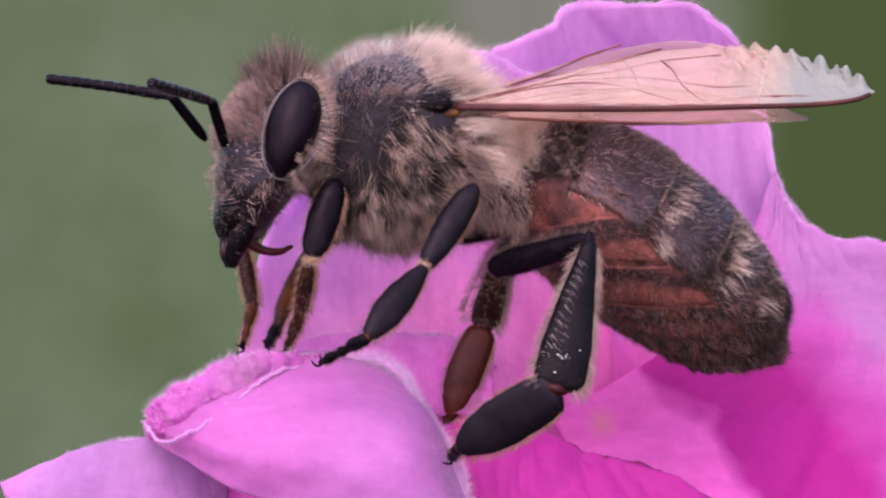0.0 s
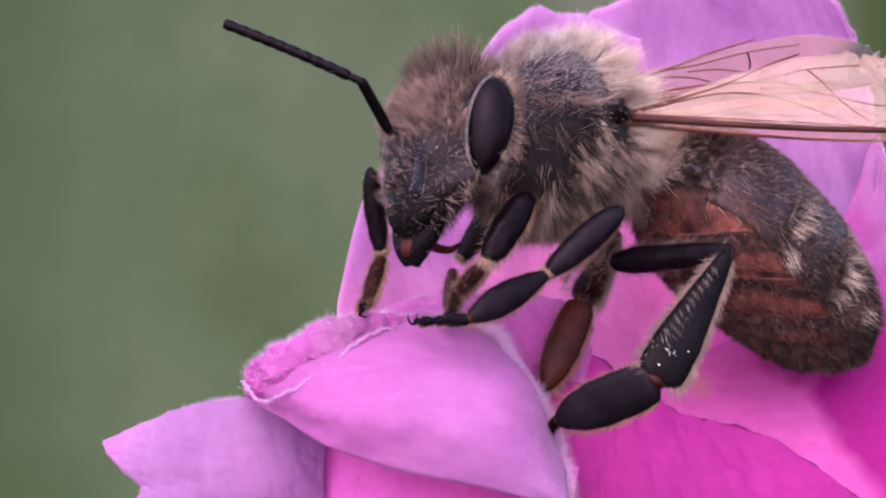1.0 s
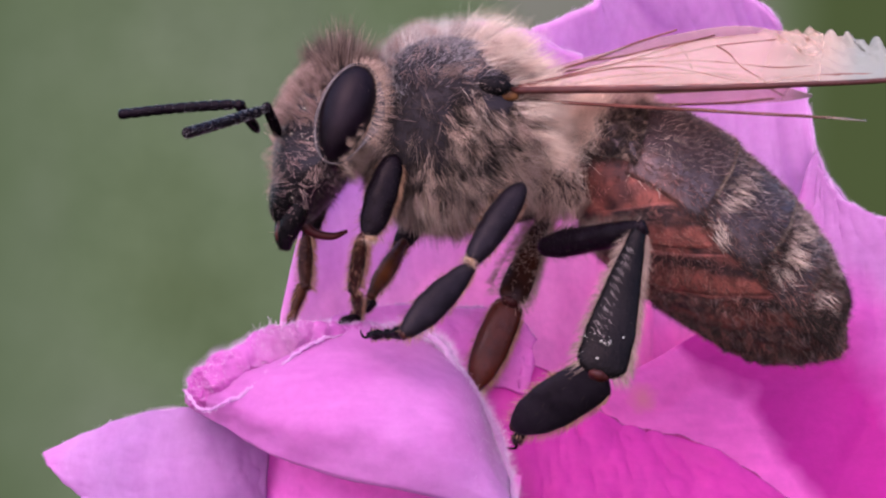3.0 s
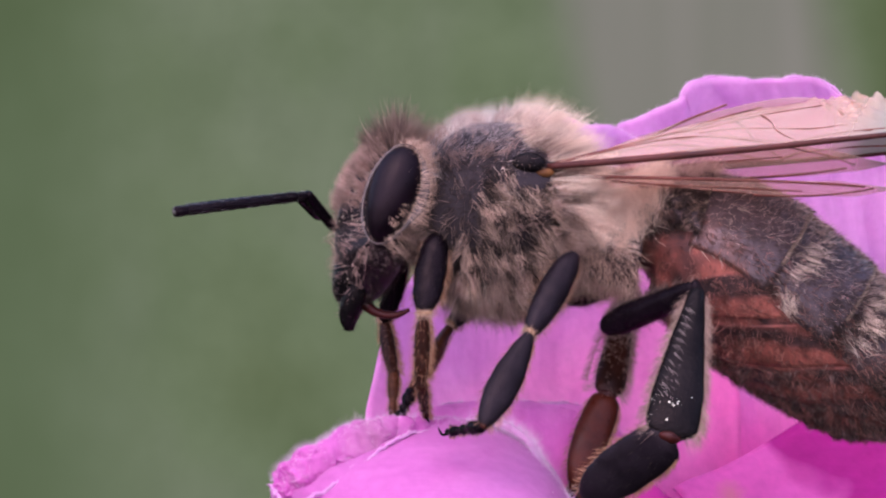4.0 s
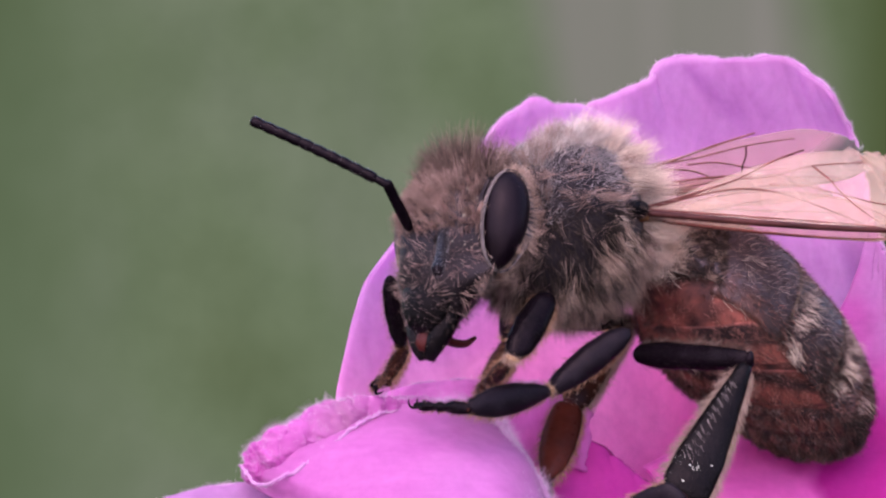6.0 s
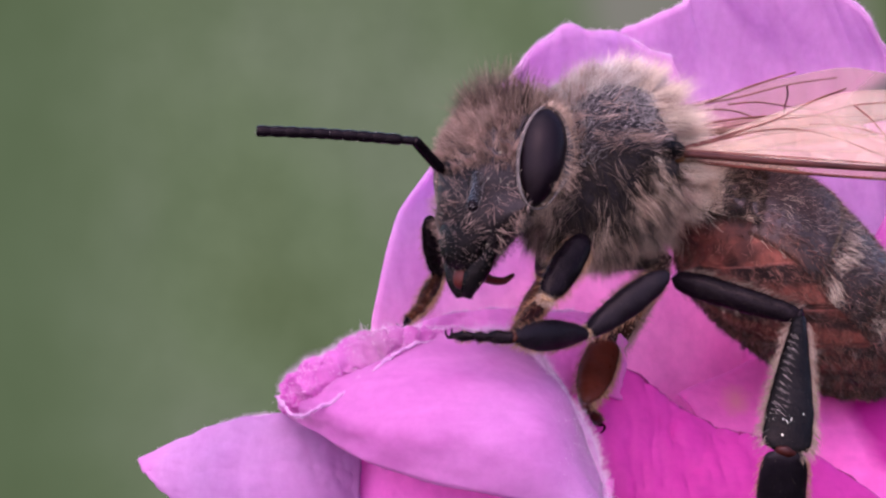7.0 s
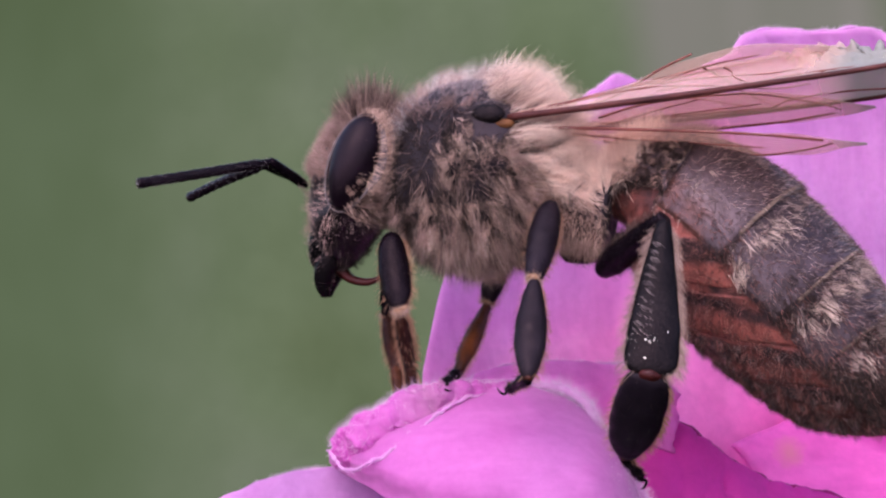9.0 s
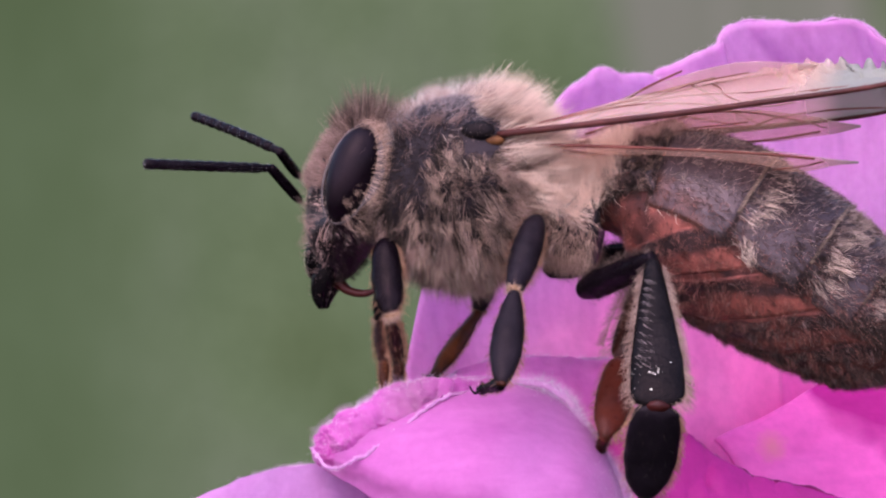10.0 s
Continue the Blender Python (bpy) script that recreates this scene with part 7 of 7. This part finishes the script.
    walk(MOVER['ant_l1'], [
        (0, pose(-0.001305, -0.000995, 0.000994, 90.0, -1.9, -124.2)),
        (0.5, pose(-0.001230, -0.000990, 0.000851, 90.1, -1.8, -127.6)),
        (1, pose(-0.001583, -0.001196, -0.000152, 92.3, 14.8, -136.4)),
        (1.5, pose(-0.001412, -0.001384, -0.000202, 94.5, 22.1, -133.4)),
        (2, pose(-0.001348, -0.001371, 0.000287, 95.3, 17.5, -131.2)),
        (3.5, pose(-0.001366, -0.001312, 0.000466, 82.8, 10.7, -130.5)),
        (4, pose(-0.001432, -0.001220, 0.000448, 80.7, 8.3, -143.3)),
        (4.5, pose(-0.001495, -0.001185, 0.000242, 88.1, 15.6, -132.6)),
        (5, pose(-0.001422, -0.001322, 0.000076, 92.2, 11.9, -130.6)),
        (5.5, pose(-0.001491, -0.001295, 0.000178, 91.8, 15.0, -138.0)),
        (7, pose(-0.001493, -0.001280, 0.000080, 92.1, 11.7, -135.0)),
        (7.5, pose(-0.001392, -0.001243, 0.000357, 87.9, 17.2, -137.6)),
        (8, pose(-0.001345, -0.001245, 0.000546, 85.8, 10.9, -126.3)),
        (8.5, pose(-0.001501, -0.001432, 0.000098, 79.0, 22.7, -134.5)),
        (9, pose(-0.001435, -0.001424, 0.000493, 78.2, 9.9, -132.0)),
        (9.5, pose(-0.001460, -0.001558, -0.000136, 76.2, 33.9, -135.5)),
        (10, pose(-0.001384, -0.001361, 0.000599, 79.9, 0.4, -125.3))])
    walk(MOVER['ant_r0'], [
        (0, pose(-0.001126, 0.000437, 0.000339, 138.9, -40.1, -146.5)),
        (0.5, pose(-0.001071, 0.000417, 0.000166, 131.2, -41.5, -134.7)),
        (1, pose(-0.000866, 0.000428, 0.000349, 145.9, -53.1, 177.6)),
        (1.5, pose(-0.000810, 0.000377, 0.000508, 127.4, -33.1, -160.1)),
        (2, pose(-0.000856, 0.000435, 0.000451, 131.0, -47.2, -165.7)),
        (3.5, pose(-0.001381, 0.000333, 0.000060, 125.1, -12.7, -105.3)),
        (4, pose(-0.001320, 0.000330, 0.000063, 125.2, -16.6, -105.8)),
        (4.5, pose(-0.001083, 0.000470, 0.000393, 131.8, -34.3, -144.9)),
        (5, pose(-0.000837, 0.000378, 0.000296, 128.3, -41.0, -154.1)),
        (5.5, pose(-0.000776, 0.000328, 0.000291, 132.9, -52.5, -166.4)),
        (7, pose(-0.000849, 0.000403, 0.000179, 131.7, -28.2, -162.6)),
        (7.5, pose(-0.000957, 0.000430, 0.000426, 131.2, -27.9, -147.7)),
        (8, pose(-0.001138, 0.000382, 0.000349, 132.8, -19.3, -131.6)),
        (8.5, pose(-0.001628, 0.000254, 0.000069, 131.6, 5.4, -106.4)),
        (9, pose(-0.001526, 0.000191, 0.000280, 131.5, -8.4, -98.0)),
        (9.5, pose(-0.001426, 0.000181, 0.000076, 132.2, -9.3, -101.1)),
        (10, pose(-0.001287, 0.000225, 0.000511, 129.4, -22.3, -92.8))])
    walk(MOVER['ant_r1'], [
        (0, pose(-0.001914, -0.000084, 0.001136, -176.0, -8.9, 135.6)),
        (0.5, pose(-0.001722, -0.000241, 0.000985, -179.7, -21.8, 149.5)),
        (1, pose(-0.001607, 0.000460, 0.001336, 180.0, -23.0, 122.4)),
        (1.5, pose(-0.001783, 0.000026, 0.001183, -177.5, -25.9, 112.3)),
        (2, pose(-0.001668, 0.000227, 0.001358, -176.0, -27.6, 108.9)),
        (3.5, pose(-0.001698, -0.000829, 0.000332, -174.9, 14.2, 148.8)),
        (4, pose(-0.001642, -0.000809, 0.000416, -175.2, 2.6, 146.7)),
        (4.5, pose(-0.001918, -0.000117, 0.001089, -177.2, -16.3, 139.4)),
        (5, pose(-0.001675, -0.000028, 0.001107, -179.0, -25.5, 129.4)),
        (5.5, pose(-0.001506, 0.000152, 0.001272, -174.9, -32.2, 114.9)),
        (7, pose(-0.001889, 0.000078, 0.000762, 176.5, -3.4, 143.7)),
        (7.5, pose(-0.001880, -0.000154, 0.001004, 178.0, -12.2, 147.1)),
        (8, pose(-0.001912, -0.000489, 0.000758, 178.9, -2.5, 159.6)),
        (8.5, pose(-0.001976, -0.000926, -0.000048, 173.0, 30.1, 151.0)),
        (9, pose(-0.001696, -0.001019, 0.000460, 168.2, 11.1, 142.6)),
        (9.5, pose(-0.001660, -0.001016, 0.000276, 171.1, 18.0, 156.2)),
        (10, pose(-0.001343, -0.000917, 0.000980, 171.1, -17.3, 147.7))])
    walk(MOVER['fw_near'], [
        (0, pose(0.001060, -0.001350, 0.000960, 31.0, -0.0, -28.0)),
        (0.5, pose(0.001060, -0.001350, 0.000960, 31.0, -0.0, -28.0)),
        (1, pose(0.001060, -0.001357, 0.000946, 27.3, -6.3, -32.5)),
        (1.5, pose(0.001060, -0.001358, 0.000943, 27.8, -7.8, -35.3)),
        (2, pose(0.001060, -0.001358, 0.000943, 27.8, -7.8, -35.3)),
        (3.5, pose(0.001060, -0.001347, 0.000969, 29.5, -0.9, -25.2)),
        (4, pose(0.001060, -0.001347, 0.000969, 29.5, -0.9, -25.2)),
        (4.5, pose(0.001060, -0.001353, 0.000953, 28.5, -3.9, -27.8)),
        (5, pose(0.001060, -0.001357, 0.000945, 26.4, -6.9, -32.4)),
        (5.5, pose(0.001060, -0.001359, 0.000942, 27.0, -8.4, -35.2)),
        (7, pose(0.001060, -0.001359, 0.000942, 27.0, -8.4, -35.2)),
        (7.5, pose(0.001060, -0.001356, 0.000948, 28.0, -5.7, -31.6)),
        (8, pose(0.001060, -0.001348, 0.000965, 32.7, 0.3, -25.0)),
        (8.5, pose(0.001060, -0.001346, 0.000971, 29.7, -1.1, -18.2)),
        (9, pose(0.001060, -0.001345, 0.000976, 30.7, -1.8, -14.4)),
        (9.5, pose(0.001060, -0.001345, 0.000976, 30.7, -1.8, -14.4)),
        (10, pose(0.001060, -0.001345, 0.000974, 30.7, -1.9, -15.4))])
    walk(MOVER['hw_near'], [
        (0, pose(0.001510, -0.001100, 0.000780, 27.0, 2.0, -27.0)),
        (0.5, pose(0.001510, -0.001100, 0.000780, 27.0, 2.0, -27.0)),
        (1, pose(0.001510, -0.001134, 0.000733, 23.2, -4.2, -31.7)),
        (1.5, pose(0.001510, -0.001144, 0.000723, 23.8, -5.7, -34.6)),
        (2, pose(0.001510, -0.001144, 0.000723, 23.8, -5.7, -34.6)),
        (3.5, pose(0.001510, -0.001082, 0.000811, -3.4, 5.0, -23.7)),
        (4, pose(0.001510, -0.001082, 0.000811, -3.4, 5.0, -23.7)),
        (4.5, pose(0.001510, -0.001116, 0.000756, 8.4, -1.8, -26.9)),
        (5, pose(0.001510, -0.001139, 0.000728, 22.3, -4.8, -31.7)),
        (5.5, pose(0.001510, -0.001148, 0.000717, 23.0, -6.3, -34.5)),
        (7, pose(0.001510, -0.001148, 0.000717, 23.0, -6.3, -34.5)),
        (7.5, pose(0.001510, -0.001129, 0.000739, 22.0, -3.6, -30.8)),
        (8, pose(0.001510, -0.001089, 0.000799, 10.7, 4.2, -23.8)),
        (8.5, pose(0.001510, -0.001079, 0.000818, -3.2, 5.7, -16.5)),
        (9, pose(0.001510, -0.001070, 0.000837, -2.2, 6.0, -12.2)),
        (9.5, pose(0.001510, -0.001070, 0.000837, -2.2, 6.0, -12.2)),
        (10, pose(0.001510, -0.001073, 0.000831, -2.2, 5.9, -13.3))])
    walk(MOVER['fw_far'], [
        (0, pose(0.001060, 0.001350, 0.000960, -31.0, -1.2, -6.3)),
        (0.5, pose(0.001060, 0.001350, 0.000960, -31.0, -1.2, -6.3)),
        (1, pose(0.001060, 0.001317, 0.000571, -41.8, -7.6, -12.6)),
        (1.5, pose(0.001060, 0.001301, 0.000474, -45.8, -8.3, -12.8)),
        (2, pose(0.001060, 0.001301, 0.000474, -45.8, -8.3, -12.8)),
        (3.5, pose(0.001060, 0.001343, 0.001204, -20.0, -3.0, -4.1)),
        (4, pose(0.001060, 0.001343, 0.001204, -20.0, -3.0, -4.1)),
        (4.5, pose(0.001060, 0.001340, 0.000765, -36.0, -4.6, -8.2)),
        (5, pose(0.001060, 0.001309, 0.000522, -42.8, -7.8, -12.5)),
        (5.5, pose(0.001060, 0.001291, 0.000426, -46.8, -8.5, -12.6)),
        (7, pose(0.001060, 0.001291, 0.000426, -46.8, -8.5, -12.6)),
        (7.5, pose(0.001060, 0.001324, 0.000619, -40.9, -6.3, -10.5)),
        (8, pose(0.001060, 0.001348, 0.001107, -27.0, -1.9, -6.4)),
        (8.5, pose(0.001060, 0.001339, 0.001253, -18.0, -2.7, -3.3)),
        (9, pose(0.001060, 0.001322, 0.001399, -13.0, -3.5, -3.6)),
        (9.5, pose(0.001060, 0.001322, 0.001399, -13.0, -3.5, -3.6)),
        (10, pose(0.001060, 0.001328, 0.001350, -15.0, -3.5, -3.5))])
    walk(MOVER['hw_far'], [
        (0, pose(0.001510, 0.001100, 0.000780, -27.0, 0.8, -7.3)),
        (0.5, pose(0.001510, 0.001100, 0.000780, -27.0, 0.8, -7.3)),
        (1, pose(0.001510, 0.001045, 0.000427, -37.8, -5.7, -13.8)),
        (1.5, pose(0.001510, 0.001023, 0.000341, -41.7, -6.5, -14.1)),
        (2, pose(0.001510, 0.001023, 0.000341, -41.7, -6.5, -14.1)),
        (3.5, pose(0.001510, 0.001109, 0.001003, -16.0, -0.9, -4.9)),
        (4, pose(0.001510, 0.001109, 0.001003, -16.0, -0.9, -4.9)),
        (4.5, pose(0.001510, 0.001078, 0.000603, -31.9, -2.7, -9.3)),
        (5, pose(0.001510, 0.001034, 0.000384, -38.8, -6.0, -13.7)),
        (5.5, pose(0.001510, 0.001011, 0.000297, -42.7, -6.8, -14.0)),
        (7, pose(0.001510, 0.001011, 0.000297, -42.7, -6.8, -14.0)),
        (7.5, pose(0.001510, 0.001054, 0.000471, -36.9, -4.5, -11.8)),
        (8, pose(0.001510, 0.001108, 0.000914, -23.0, 0.2, -7.3)),
        (8.5, pose(0.001510, 0.001109, 0.001048, -14.0, -0.6, -4.1)),
        (9, pose(0.001510, 0.001103, 0.001182, -9.0, -1.4, -4.3)),
        (9.5, pose(0.001510, 0.001103, 0.001182, -9.0, -1.4, -4.3)),
        (10, pose(0.001510, 0.001106, 0.001137, -11.0, -1.4, -4.2))])
    walk(MOVER['flower'], [
        (0, pose(0.000000, 0.000000, 0.000000, 0.0, -0.0, 0.0)),
        (0.5, pose(0.000000, 0.000000, 0.000000, 0.0, -0.0, 0.0)),
        (1, pose(0.000000, 0.000030, -0.000004, -0.5, -0.0, 0.0)),
        (1.5, pose(0.000000, 0.000060, -0.000009, -1.0, -0.0, 0.0)),
        (2, pose(0.000000, 0.000060, -0.000009, -1.0, -0.0, 0.0)),
        (3.5, pose(0.000000, 0.000101, -0.000016, -1.7, -0.0, 0.0)),
        (4, pose(0.000000, 0.000101, -0.000016, -1.7, -0.0, 0.0)),
        (4.5, pose(0.000000, 0.000101, -0.000016, -1.7, -0.0, 0.0)),
        (5, pose(0.000000, 0.000107, -0.000017, -1.8, -0.0, 0.0)),
        (5.5, pose(0.000000, 0.000101, -0.000016, -1.7, -0.0, 0.0)),
        (7, pose(-0.000036, 0.000078, -0.000005, -1.3, -0.6, 0.0)),
        (7.5, pose(-0.000048, 0.000072, -0.000002, -1.2, -0.8, 0.0)),
        (8, pose(-0.000048, 0.000072, -0.000002, -1.2, -0.8, 0.0)),
        (8.5, pose(-0.000048, 0.000060, -0.000000, -1.0, -0.8, 0.0)),
        (9, pose(-0.000048, 0.000048, 0.000002, -0.8, -0.8, 0.0)),
        (9.5, pose(-0.000048, 0.000024, 0.000005, -0.4, -0.8, 0.0)),
        (10, pose(-0.000048, 0.000000, 0.000009, 0.0, -0.8, 0.0))])


motions()
